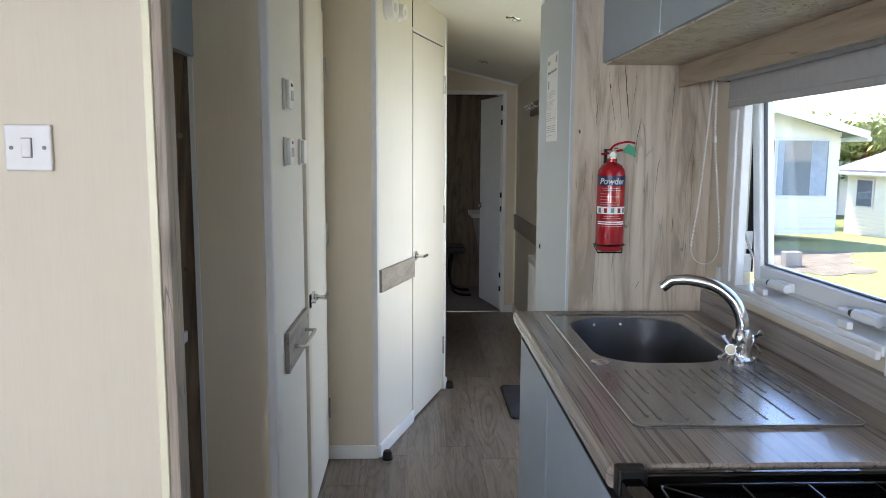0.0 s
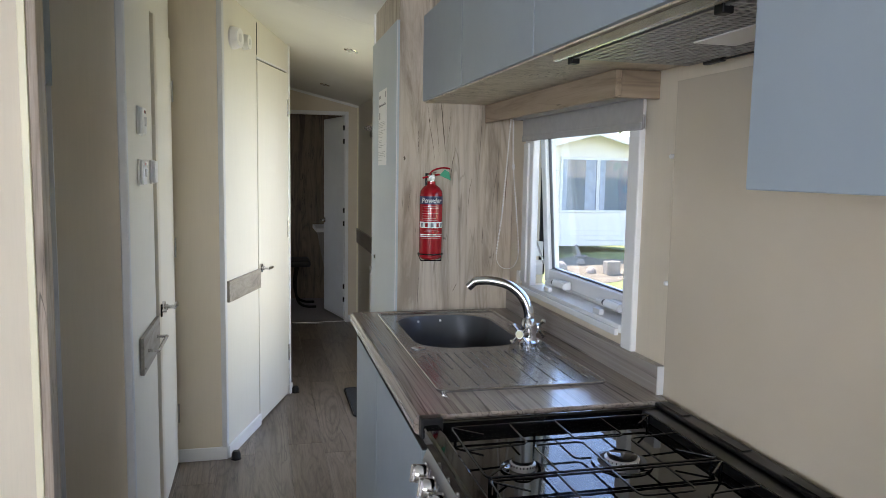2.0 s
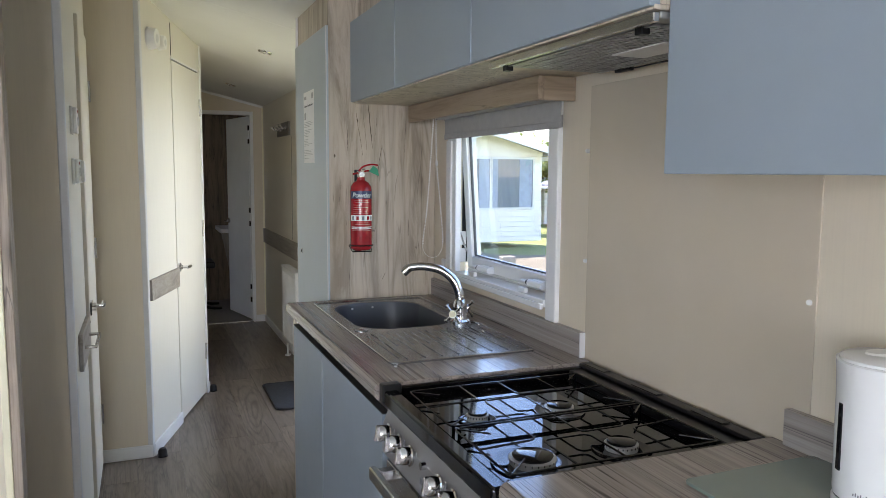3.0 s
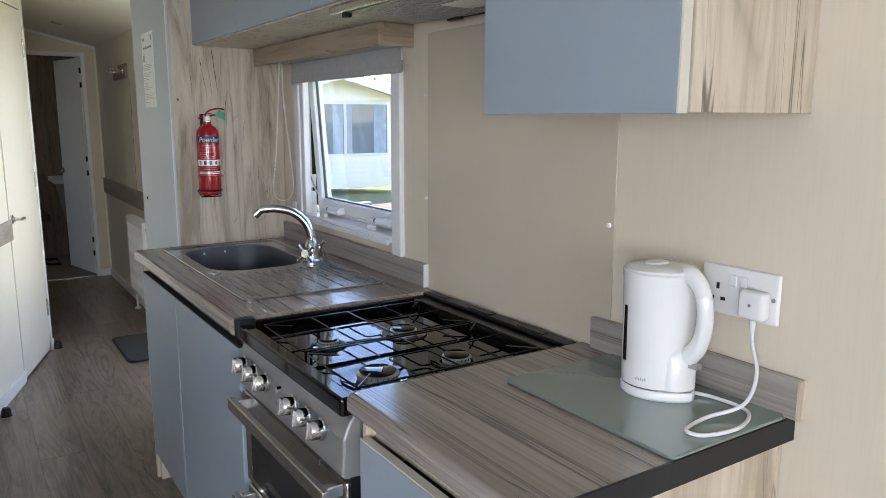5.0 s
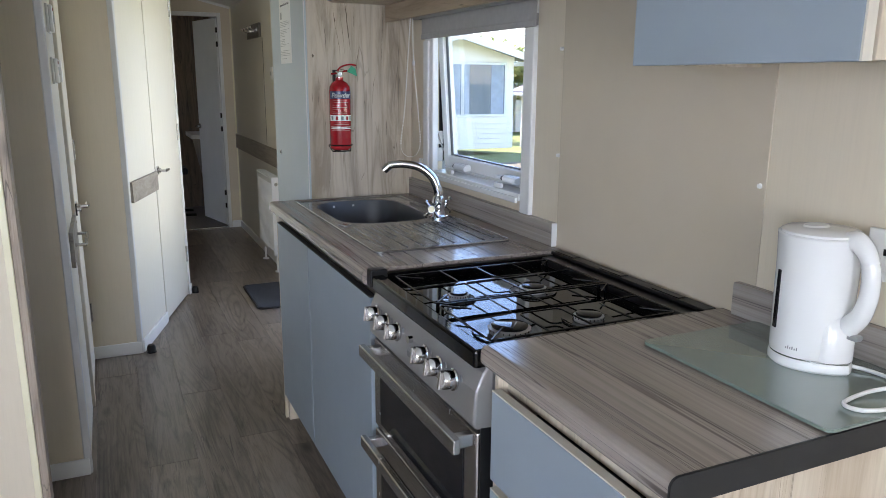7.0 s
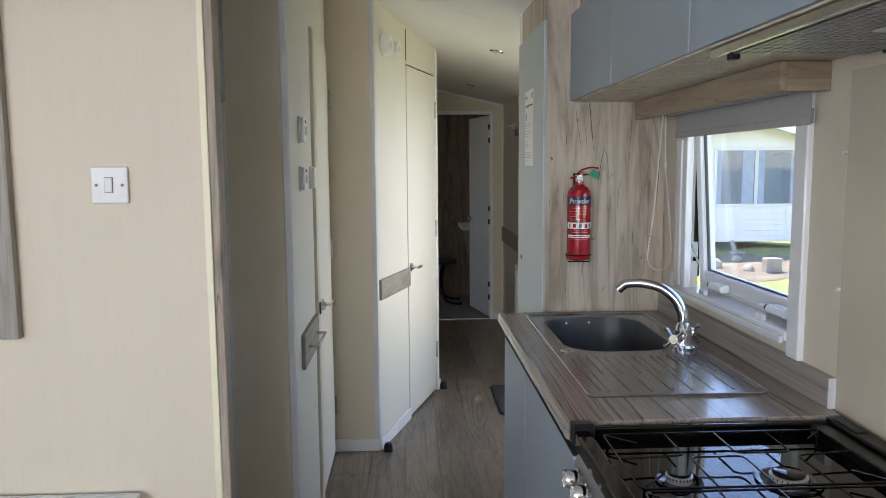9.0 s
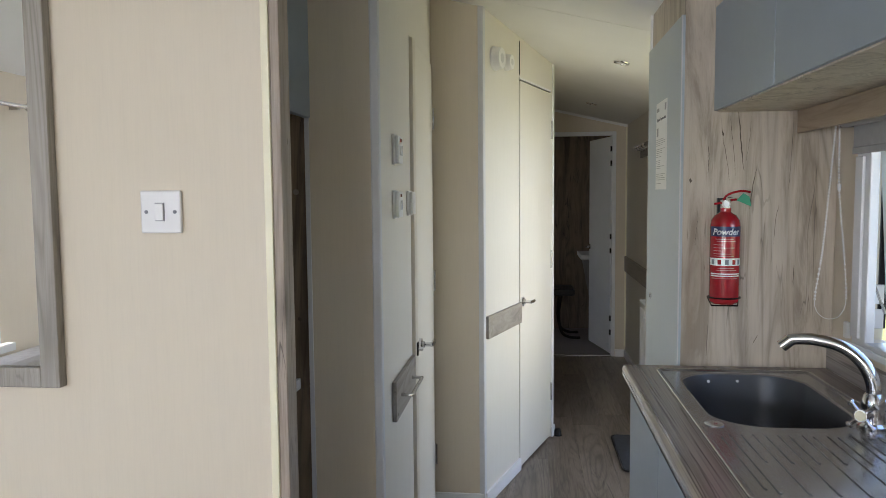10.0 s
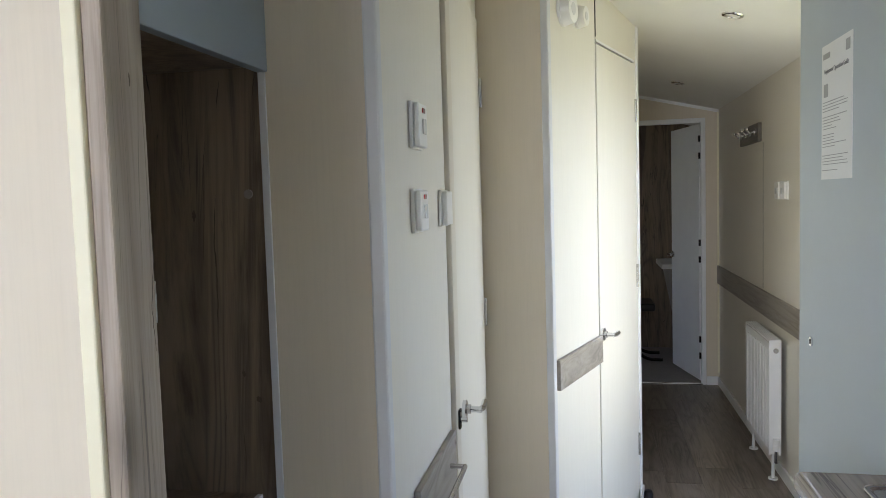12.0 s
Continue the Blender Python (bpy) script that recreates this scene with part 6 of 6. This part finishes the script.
# ---- lounge openings: one seen in the mirror, the others assumed for their light ----


def framed_window(name, lo, hi, axis, label, mullions=0):
    """A white window filling an opening; axis: the way through the wall."""
    (x0, y0, z0), (x1, y1, z1) = lo, hi
    t = thing(name, ((x0 + x1) / 2, (y0 + y1) / 2, z0), label, "window", kind="structure")
    w = 0.05
    if axis == "x":
        spans = [((x0, y0, z0), (x1, y0 + w, z1)), ((x0, y1 - w, z0), (x1, y1, z1)), ((x0, y0 + w, z0), (x1, y1 - w, z0 + w)), ((x0, y0 + w, z1 - w), (x1, y1 - w, z1))]
        for k in range(mullions):
            y = y0 + (y1 - y0) * (k + 1) / (mullions + 1)
            spans.append(((x0, y - w / 2, z0 + w), (x1, y + w / 2, z1 - w)))
        gl = ((x0 + x1) / 2 - 0.003, y0 + w, z0 + w), ((x0 + x1) / 2 + 0.003, y1 - w, z1 - w)
    else:
        spans = [((x0, y0, z0), (x0 + w, y1, z1)), ((x1 - w, y0, z0), (x1, y1, z1)), ((x0 + w, y0, z0), (x1 - w, y1, z0 + w)), ((x0 + w, y0, z1 - w), (x1 - w, y1, z1))]
        for k in range(mullions):
            x = x0 + (x1 - x0) * (k + 1) / (mullions + 1)
            spans.append(((x - w / 2, y0, z0 + w), (x + w / 2, y1, z1 - w)))
        gl = (x0 + w, (y0 + y1) / 2 - 0.003, z0 + w), (x1 - w, (y0 + y1) / 2 + 0.003, z1 - w)
    for a, b in spans:
        part("window_frame", B(a, b, 0.004), UPVC, t)
    g = part("pane", B(*gl), GLASS, t, "clear glass")
    g.visible_shadow = False
    return t


w2 = framed_window("window_2", (XW - 0.07, -0.05, 0.78), (XW + 0.012, 1.05, 1.72), "x", "white lounge side window", 0)
part("window_sill", B((XW, -0.09, 0.745), (XW + 0.05, 1.09, 0.7795), 0.004), UPVC, w2)
# windows 3 to 6 are out of view, added to let daylight in
framed_window("window_3", (XW - 0.07, -3.3, 0.78), (XW + 0.012, -1.3, 1.72), "x", "white lounge side window", 1)
framed_window("window_4", (-1.95, YF - 0.07, 0.7), (-0.45, YF + 0.012, 1.85), "y", "assumed wide white lounge end window, out of view", 2)
framed_window("window_5", (XE - 0.012, -2.4, 0.75), (XE + 0.07, -1.0, 1.75), "x", "assumed white lounge window, out of view", 1)
framed_window("window_6", (XW - 0.07, 6.6, 0.85), (XW + 0.012, 7.4, 1.72), "x", "assumed white bedroom window, out of view")
pole = thing("curtain_pole", (XW + 0.05, 0.5, 1.80), "silver curtain pole over the window", "curtain pole")
part("rod", C((XW + 0.05, -0.25, 1.80), (XW + 0.05, 1.25, 1.80), 0.010, n=16), STEEL, pole, smooth=True)
for y in (-0.25, 1.25):
    part("finial", lathe([(0, -0.02), (0.016, -0.012), (0.018, 0.0), (0.016, 0.012), (0, 0.02)], (XW + 0.05, y, 1.80), 16), STEEL, pole, smooth=True)
    part("bracket", B((XW, y + 0.05, 1.785), (XW + 0.042, y + 0.062, 1.80)), STEEL, pole)
pic = thing("picture", (XW, -0.72, 1.28), "turquoise sea picture in an oak frame on the wall", "picture")
part("print", B((XW + 0.004, -0.98, 1.30), (XW + 0.012, -0.50, 1.72)), TEAL, pic, "turquoise print")
for lo, hi in (((XW + 0.001, -1.02, 1.26), (XW + 0.024, -0.98, 1.76)), ((XW + 0.001, -0.50, 1.26), (XW + 0.024, -0.46, 1.76)), ((XW + 0.001, -0.98, 1.26), (XW + 0.024, -0.50, 1.30)), ((XW + 0.001, -0.98, 1.72), (XW + 0.024, -0.50, 1.76))):
    part("picture_frame", B(lo, hi, 0.002), OAK_GREY_Z, pic)
sofa = thing("sofa", (-1.75, -0.4, 0), "pale grey fabric sofa along the lounge wall", "sofa")
part("seat", B((-2.1, -1.9, 0.10), (-1.45, 1.1, 0.43), 0.04, 3), FABRIC, sofa)
part("backrest", B((-2.12, -1.9, 0.435), (-1.95, 1.1, 0.74), 0.04, 3), FABRIC, sofa)
part("plinth", B((-2.1, -1.88, 0.0), (-1.5, 1.08, 0.0995)), OAK_GREY, sofa)

# glazed entrance door in the corridor wall
Y0e, Y1e, _, Z1e = ENTRY
en = thing("door_4", (XE, 3.5, 0), "white fully glazed entrance door, closed", "door", kind="structure")
w = 0.055
for lo, hi in (((XC + 0.02, Y0e, 0.0), (XE + 0.06, Y0e + w, Z1e)), ((XC + 0.02, Y1e - w, 0.0), (XE + 0.06, Y1e, Z1e)), ((XC + 0.02, Y0e + w, Z1e - w), (XE + 0.06, Y1e - w, Z1e)), ((XC + 0.02, Y0e + w, 0.0), (XE + 0.06, Y1e - w, 0.09)), ((XC + 0.03, Y0e + w, 0.62), (XE + 0.05, Y1e - w, 0.70))):
    part("door_frame", B(lo, hi, 0.004), UPVC, en)
g = part("pane", B((XC + 0.06, Y0e + w, 0.70), (XC + 0.066, Y1e - w, Z1e - w)), GLASS, en, "clear glass")
g.visible_shadow = False
g = part("pane", B((XC + 0.06, Y0e + w, 0.09), (XC + 0.066, Y1e - w, 0.62)), GLASS, en, "clear glass")
g.visible_shadow = False

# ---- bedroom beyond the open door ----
structure("wall_bedroom_panel", B((-0.2, 7.62, 0.0), (XE, 7.65, 2.25)), OAK_SHADED, "dark rustic oak bedroom wall", "wall")
ds = thing("dressing_table", (0.75, 7.3, 0), "pale dressing table with a slanted side", "table")
part("top", B((0.60, 7.05, 0.765), (0.95, 7.6, 0.805), 0.003), WHITE, ds)
part("side", prism([(0.612, 7.07, 0.764), (0.93, 7.07, 0.764), (0.93, 7.07, 0.0), (0.76, 7.07, 0.0)], (0, 0.02, 0)), OAK_GREY_Z, ds)
part("back_leg", B((0.9, 7.5, 0.0), (0.93, 7.58, 0.764)), OAK_GREY_Z, ds)
st = thing("stool", (0.40, 7.2, 0), "black stool with a curved frame", "stool")
part("seat", B((0.24, 7.02, 0.42), (0.545, 7.38, 0.485), 0.02, 3), SEAT, st)
for y in (7.06, 7.34):
    part("leg", tube(curve([(0.42, y, 0.42), (0.40, y, 0.30), (0.40, y, 0.16), (0.43, y, 0.06), (0.50, y, 0.02), (0.60, y, 0.014)], 5), 0.013, 10), IRON, st, smooth=True)
    part("leg", tube(curve([(0.34, y, 0.42), (0.30, y, 0.25), (0.26, y, 0.1), (0.22, y, 0.014)], 5), 0.013, 10), IRON, st, smooth=True)
part("crossbar", tube([(0.40, 7.06, 0.2), (0.40, 7.34, 0.2)], 0.01, 8), IRON, st)

# ---- outside ----


def ground_at(x, y):
    d = math.hypot(x, y)
    rise = 0.10 * min(max((d - 8.0) / 6.0, 0.0), 1.0) + 0.12 * min(max((x - 6.6) / 2.0, 0.0), 1.0) * min(max((26.0 - d) / 5.0, 0.0), 1.0)
    return -0.72 + rise - 0.055 * min(max(d - 17.5, 0.0), 12.0)


bm = bmesh.new()
ticks = [-400, -150, -60, -30, -20, -12, -6, 0, 3, 5, 6.6, 7.6, 8.6, 10, 11, 12, 13, 14, 15, 16, 17, 18, 19, 20, 22, 24, 26, 28, 34, 45, 60, 90, 150, 400]
grid = [[bm.verts.new((x, y, ground_at(x, y))) for x in ticks] for y in ticks]
for j in range(len(ticks) - 1):
    for k in range(len(ticks) - 1):
        bm.faces.new((grid[j][k], grid[j][k + 1], grid[j + 1][k + 1], grid[j + 1][k]))
structure("ground", bm, GRASS, "sunlit mown grass with worn earth", "ground", True)
bm = bmesh.new()
rnd = random.Random(21)
mid = bm.verts.new((7.0, 13.8, ground_at(7.0, 13.8) + 0.02))
rim = []
for k in range(72):
    a = 2 * math.pi * k / 72
    wob = 0.22 * math.sin(5 * a + 1.0) + 0.15 * math.sin(11 * a) + rnd.uniform(-0.1, 0.1)
    x, y = 7.0 + (1.3 + wob) * math.cos(a), 13.8 + (1.9 + wob) * math.sin(a)
    rim.append(bm.verts.new((x, y, ground_at(x, y) + 0.006)))
for k in range(72):
    bm.faces.new((mid, rim[k], rim[(k + 1) % 72]))
structure("ground_bare_patch", bm, EARTH, "bare trodden earth in front of the caravan", "ground")
structure("caravan_skirt", boxes(((XE + 0.0, YF, -0.7), (XE + 0.06, YB, -0.085)), ((XW - 0.06, YF, -0.7), (XW, YB, -0.085))), SIDING, "white skirting boards under the caravan floor", "wall")


def caravan(x0, x1, y0, y1, z0, eave, rise, label, windows, boards=9):
    """A neighbouring holiday home: clad walls, low gable roof, windows on its near end and side."""
    t = thing("static_caravan", ((x0 + x1) / 2, y0, z0), label, "caravan")
    part("wall", B((x0, y0 + 0.03, z0), (x1 - 0.03, y1, eave)), SIDING, t)
    h = (eave - z0) / (boards * 2)
    xm = (x0 + x1) / 2
    pts = [(x0, y0 + 0.03, eave), (x1 - 0.03, y0 + 0.03, eave), (xm, y0 + 0.03, eave + rise)]
    part("gable", prism(pts, (0, 0.1, 0)), SIDING, t)

    def clear(k, a0, a1, face):
        za, zb = z0 + k * h, z0 + (k + 1) * h
        return not any(f == face and zb > wz0 - 0.05 and za < wz1 + 0.05 for f, b0, b1, wz0, wz1 in windows)

    for k in range(boards * 2):
        za = z0 + k * h
        if clear(k, x0, x1, "end"):
            part("cladding_board", B((x0, y0 + 0.004, za + 0.012), (x1, y0 + 0.029, za + h)), SIDING, t)
        if clear(k, y0, y1, "side"):
            part("cladding_board", B((x1 - 0.029, y0 + 0.03, za + 0.012), (x1, y1, za + h)), SIDING, t)
            part("cladding_board", B((x0 - 0.025, y0 + 0.03, za + 0.012), (x0 - 0.0005, y1, za + h)), SIDING, t)
    for face, b0, b1, wz0, wz1 in windows:
        if face == "end":
            wf = part("window", B((b0 - 0.06, y0 - 0.03, wz0 - 0.06), (b1 + 0.06, y0 + 0.029, wz1 + 0.06), 0.01), UPVC, t)
            part("pane", B((b0, y0 - 0.038, wz0), (b1, y0 - 0.031, wz1)), NEIGHBOUR_GLASS, wf, "reflecting glass")
            for a0, a1 in ((0.66, 0.97), (0.0, 0.12)):
                part("curtain", B((b0 + (b1 - b0) * a0, y0 - 0.043, wz0), (b0 + (b1 - b0) * a1, y0 - 0.039, wz1)), CURTAIN, wf, "pale net curtain")
        else:
            wf = part("window", B((x0 - 0.05, b0 - 0.06, wz0 - 0.06), (x0 - 0.026, b1 + 0.06, wz1 + 0.06), 0.01), UPVC, t)
            part("pane", B((x0 - 0.056, b0, wz0), (x0 - 0.051, b1, wz1)), NEIGHBOUR_GLASS, wf, "reflecting glass")
    for s, e in ((x0 - 0.35, xm), (x1 + 0.35, xm)):
        slope = rise / (xm - x0)
        zl = eave - slope * 0.35
        a = [(s, y0 - 0.45, zl), (e, y0 - 0.45, eave + rise), (e, y0 - 0.45, eave + rise + 0.06), (s, y0 - 0.45, zl + 0.06)]
        part("roof", prism(a, (0, y1 - y0 + 0.9, 0)), ROOF, t)
        b = [(s, y0 - 0.50, zl - 0.07), (e, y0 - 0.50, eave + rise - 0.10), (e, y0 - 0.50, eave + rise + 0.10), (s, y0 - 0.50, zl + 0.10)]
        part("bargeboard", prism(b, (0, 0.045, 0)), UPVC, t, "white bargeboard")
    part("gutter", B((x1 + 0.33, y0 - 0.45, eave - 0.22), (x1 + 0.43, y1 + 0.45, eave - 0.12), 0.02), UPVC, t)
    part("gutter", B((x0 - 0.43, y0 - 0.45, eave - 0.22), (x0 - 0.33, y1 + 0.45, eave - 0.12), 0.02), UPVC, t)
    gz = ground_at(xm, y0)
    if z0 - gz > 0.2:
        for x in (x0 + 0.5, xm, x1 - 0.5):
            for y in (y0 + 0.8, y0 + 3.5):
                part("axle_stand", C((x, y, ground_at(x, y) - 0.05), (x, y, z0), 0.13, 0.05, n=8), TIMBER, t)
    return t


NEIGHBOUR_GLASS = plain("dark_reflecting_glass", (0.16, 0.20, 0.25), 0.03, vary=0.1, relief=0.0)
caravan(6.2, 9.76, 16.7, 26.5, -0.42, 1.93, 0.50, "white clad holiday caravan with two end windows and a low roof", [("end", 7.3, 8.20, 0.48, 1.73), ("end", 8.29, 9.46, 0.48, 1.73)])
caravan(14.6, 18.2, 15.0, 24.5, -1.22, 1.0, 0.6, "white clad chalet with a grey tiled roof", [("side", 23.05, 23.85, -0.22, 0.62), ("side", 19.0, 20.2, -0.22, 0.62)])
caravan(19.3, 29.0, 33.0, 37.5, -1.3, 1.1, 0.35, "pale caravan with a low grey roof behind the chalet", [])
caravan(-11.0, -7.4, -4.0, 6.0, -0.5, 1.9, 0.5, "white clad holiday caravan across the grass", [("end", -10.2, -8.4, 0.5, 1.6)])

blk = thing("concrete_block", (6.85, 13.0, ground_at(6.85, 13.0)), "pale concrete block lying on the grass", "concrete block")
gz = ground_at(6.85, 13.0)
part("body", B((6.70, 12.9, gz - 0.02), (7.0, 13.1, gz + 0.27), 0.02), CONCRETE, blk)
pr = thing("timber_prop", (7.6, 16.0, ground_at(7.6, 16.0)), "leaning weathered timber prop under the caravan", "prop")
part("post", tube([(7.35, 15.6, ground_at(7.35, 15.6) - 0.02), (7.75, 16.75, -0.42)], 0.05, 8), TIMBER, pr)
part("foot", B((7.25, 15.5, ground_at(7.35, 15.6) - 0.02), (7.5, 15.75, ground_at(7.35, 15.6) + 0.05), 0.01), TIMBER, pr)
for x, y, s in ((6.5, 13.2, 0.12), (6.1, 13.8, 0.16), (6.9, 14.6, 0.1)):
    st_ = thing("rubble_stone", (x, y, ground_at(x, y)), "grey rubble stone on bare earth", "stone", "rubble stones")
    bm = bmesh.new()
    bmesh.ops.create_icosphere(bm, subdivisions=2, radius=s, matrix=Matrix.Translation((x, y, ground_at(x, y) + s * 0.3)))
    for v in bm.verts:
        v.co += 0.25 * s * noise.noise_vector(v.co * 5)
    part("body", bm, CONCRETE, st_)


# tall propane bottle outside the kitchen wall
BX, BY = 4.53, 6.42
BG = ground_at(BX, BY)
gasb = thing("gas_bottle", (BX, BY, BG), "tall orange-red propane bottle standing on the grass", "gas bottle")
part("cylinder", lathe([(0, 0.02), (0.17, 0.02), (0.185, 0.06), (0.185, 1.10), (0.165, 1.18), (0.11, 1.235), (0.06, 1.25), (0, 1.25)], (BX, BY, BG), 36), ORANGE, gasb, "orange-red painted steel cylinder", True)
part("foot_ring", lathe([(0.155, -0.01), (0.172, -0.01), (0.172, 0.05), (0.155, 0.05), (0.155, -0.01)], (BX, BY, BG), 36), ORANGE, gasb, smooth=True)
part("valve_guard", lathe([(0.058, 1.235), (0.066, 1.24), (0.066, 1.38), (0.058, 1.38), (0.058, 1.235)], (BX, BY, BG), 24), ORANGE, gasb, smooth=True)
part("valve", C((BX, BY, BG + 1.25), (BX, BY, BG + 1.34), 0.018, n=14), STEEL, gasb, "brass-grey valve", True)
for z in (0.80, 0.87):
    part("label_band", lathe([(0.1856, z), (0.1862, z), (0.1862, z + 0.03), (0.1856, z + 0.03)], (BX, BY, BG), 36), PAPER, gasb, "unreadable white label line", True)


def tree(x, y, h, spread, seed, n=18000):
    """A broadleaf tree: tapered trunk and limbs, and a crown of many small tilted leaf clumps."""
    rnd = random.Random(seed)
    g = ground_at(x, y) - 0.1
    t = thing("tree", (x, y, g), "leafy green broadleaf tree beyond the caravans", "tree", "trees beyond the caravans")
    trunk = tube(curve([(x, y, g), (x + rnd.uniform(-.2, .2), y, g + h * 0.25), (x + rnd.uniform(-.4, .4), y + rnd.uniform(-.3, .3), g + h * 0.6)], 5), 0.2, 10, radii=[0.26 - 0.016 * k for k in range(11)])
    tips = []
    for k in range(9):
        a, z = 2 * math.pi * k / 9 + rnd.uniform(-.3, .3), h * rnd.uniform(0.3, 0.6)
        r = spread * rnd.uniform(0.5, 0.85)
        tip = Vector((x + r * math.cos(a), y + r * math.sin(a), g + z + h * rnd.uniform(0.12, 0.35)))
        tube(curve([(x, y, g + z * 0.7), (x + r * 0.4 * math.cos(a), y + r * 0.4 * math.sin(a), g + z + 0.15 * h), tip], 4), 0.06, 7, trunk, radii=[0.10 - 0.009 * j for j in range(9)])
        tips.append(tip)
    tips += [Vector((x + rnd.uniform(-.5, .5) * spread, y + rnd.uniform(-.5, .5) * spread, g + h * rnd.uniform(0.65, 0.92))) for _ in range(7)]
    part("trunk", trunk, BARK, t, "brown bark trunk and limbs")
    verts, faces = [], []
    for k in range(n):
        c = rnd.choice(tips)
        d = Vector((rnd.gauss(0, 1), rnd.gauss(0, 1), rnd.gauss(0, 0.75)))
        p_ = c + d * spread * 0.20
        s = rnd.uniform(0.10, 0.22)
        u = Vector((rnd.gauss(0, 1), rnd.gauss(0, 1), rnd.gauss(0, 1))).normalized()
        v = u.orthogonal().normalized()
        b0 = len(verts)
        verts += [p_ - u * s, p_ + v * s * 0.5, p_ + u * s, p_ - v * s * 0.5]
        faces.append((b0, b0 + 1, b0 + 2, b0 + 3))
    me = bpy.data.meshes.new("crown")
    me.from_pydata([tuple(v) for v in verts], [], faces)
    me.materials.append(LEAF)
    cr = new("crown", me)
    cr.parent, cr.matrix_parent_inverse = t, Matrix.Translation(t.location).inverted()
    return t


for k, (x, y, h, s) in enumerate(((13.0, 31.0, 5.4, 3.0), (17.5, 36.0, 6.6, 3.4), (22.0, 34.0, 6.0, 3.3), (26.0, 37.0, 6.6, 3.6), (9.5, 37.0, 6.8, 3.6), (30.0, 33.0, 6.2, 3.4), (4.5, 38.0, 6.4, 3.2))):
    tree(x, y, h * 0.66, s, 11 + k)
hd = bpy.data.meshes.new("hedge")
rnd = random.Random(3)
verts, faces = [], []
for k in range(5000):
    c = Vector((rnd.uniform(9.9, 14.3), rnd.uniform(28.0, 29.2), ground_at(12, 28) + abs(rnd.gauss(0, 0.7))))
    s = rnd.uniform(0.08, 0.18)
    u = Vector((rnd.gauss(0, 1), rnd.gauss(0, 1), rnd.gauss(0, 1))).normalized()
    v = u.orthogonal().normalized()
    b0 = len(verts)
    verts += [c - u * s, c + v * s * 0.5, c + u * s, c - v * s * 0.5]
    faces.append((b0, b0 + 1, b0 + 2, b0 + 3))
hd.from_pydata([tuple(v) for v in verts], [], faces)
hd.materials.append(LEAF)
tagged(new("hedge", hd), "bushy green hedge between the caravans", "hedge", kind="stuff")

# ---- floor planks ----
PW, PL = 0.168, 1.24
plank_meshes = {}


def plank_mesh(w, l):
    key = (round(w, 3), round(l, 3))
    if key not in plank_meshes:
        me = bpy.data.meshes.new("plank")
        bm = bmesh.new()
        a, b = 0.0002, 0.0008
        low = [bm.verts.new(p) for p in ((a, a, -0.004), (w - a, a, -0.004), (w - a, l - a, -0.004), (a, l - a, -0.004))]
        mid = [bm.verts.new(p) for p in ((a, a, -0.0012), (w - a, a, -0.0012), (w - a, l - a, -0.0012), (a, l - a, -0.0012))]
        top = [bm.verts.new(p) for p in ((b, b, 0), (w - b, b, 0), (w - b, l - b, 0), (b, l - b, 0))]
        for p, q in ((low, mid), (mid, top)):
            for k in range(4):
                bm.faces.new((p[k], p[(k + 1) % 4], q[(k + 1) % 4], q[k]))
        bm.faces.new(top)
        bm.normal_update()
        bm.to_mesh(me)
        bm.free()
        me.materials.append(PLANK)
        plank_meshes[key] = me
    return plank_meshes[key]


rnd = random.Random(8)
x = XW
while x < XE - 0.001:
    w = min(PW, XE - x)
    y = YF - rnd.uniform(0.0, 1.0)
    while y < YEND - 0.001:
        y0, y1 = max(y, YF), min(y + PL, YEND - 0.0005)
        if y1 - y0 > 0.02:
            o = new("plank", plank_mesh(w, y1 - y0))
            o.parent = floor
            o.location = (x, y0, 0.0)
        y += PL
    x += PW
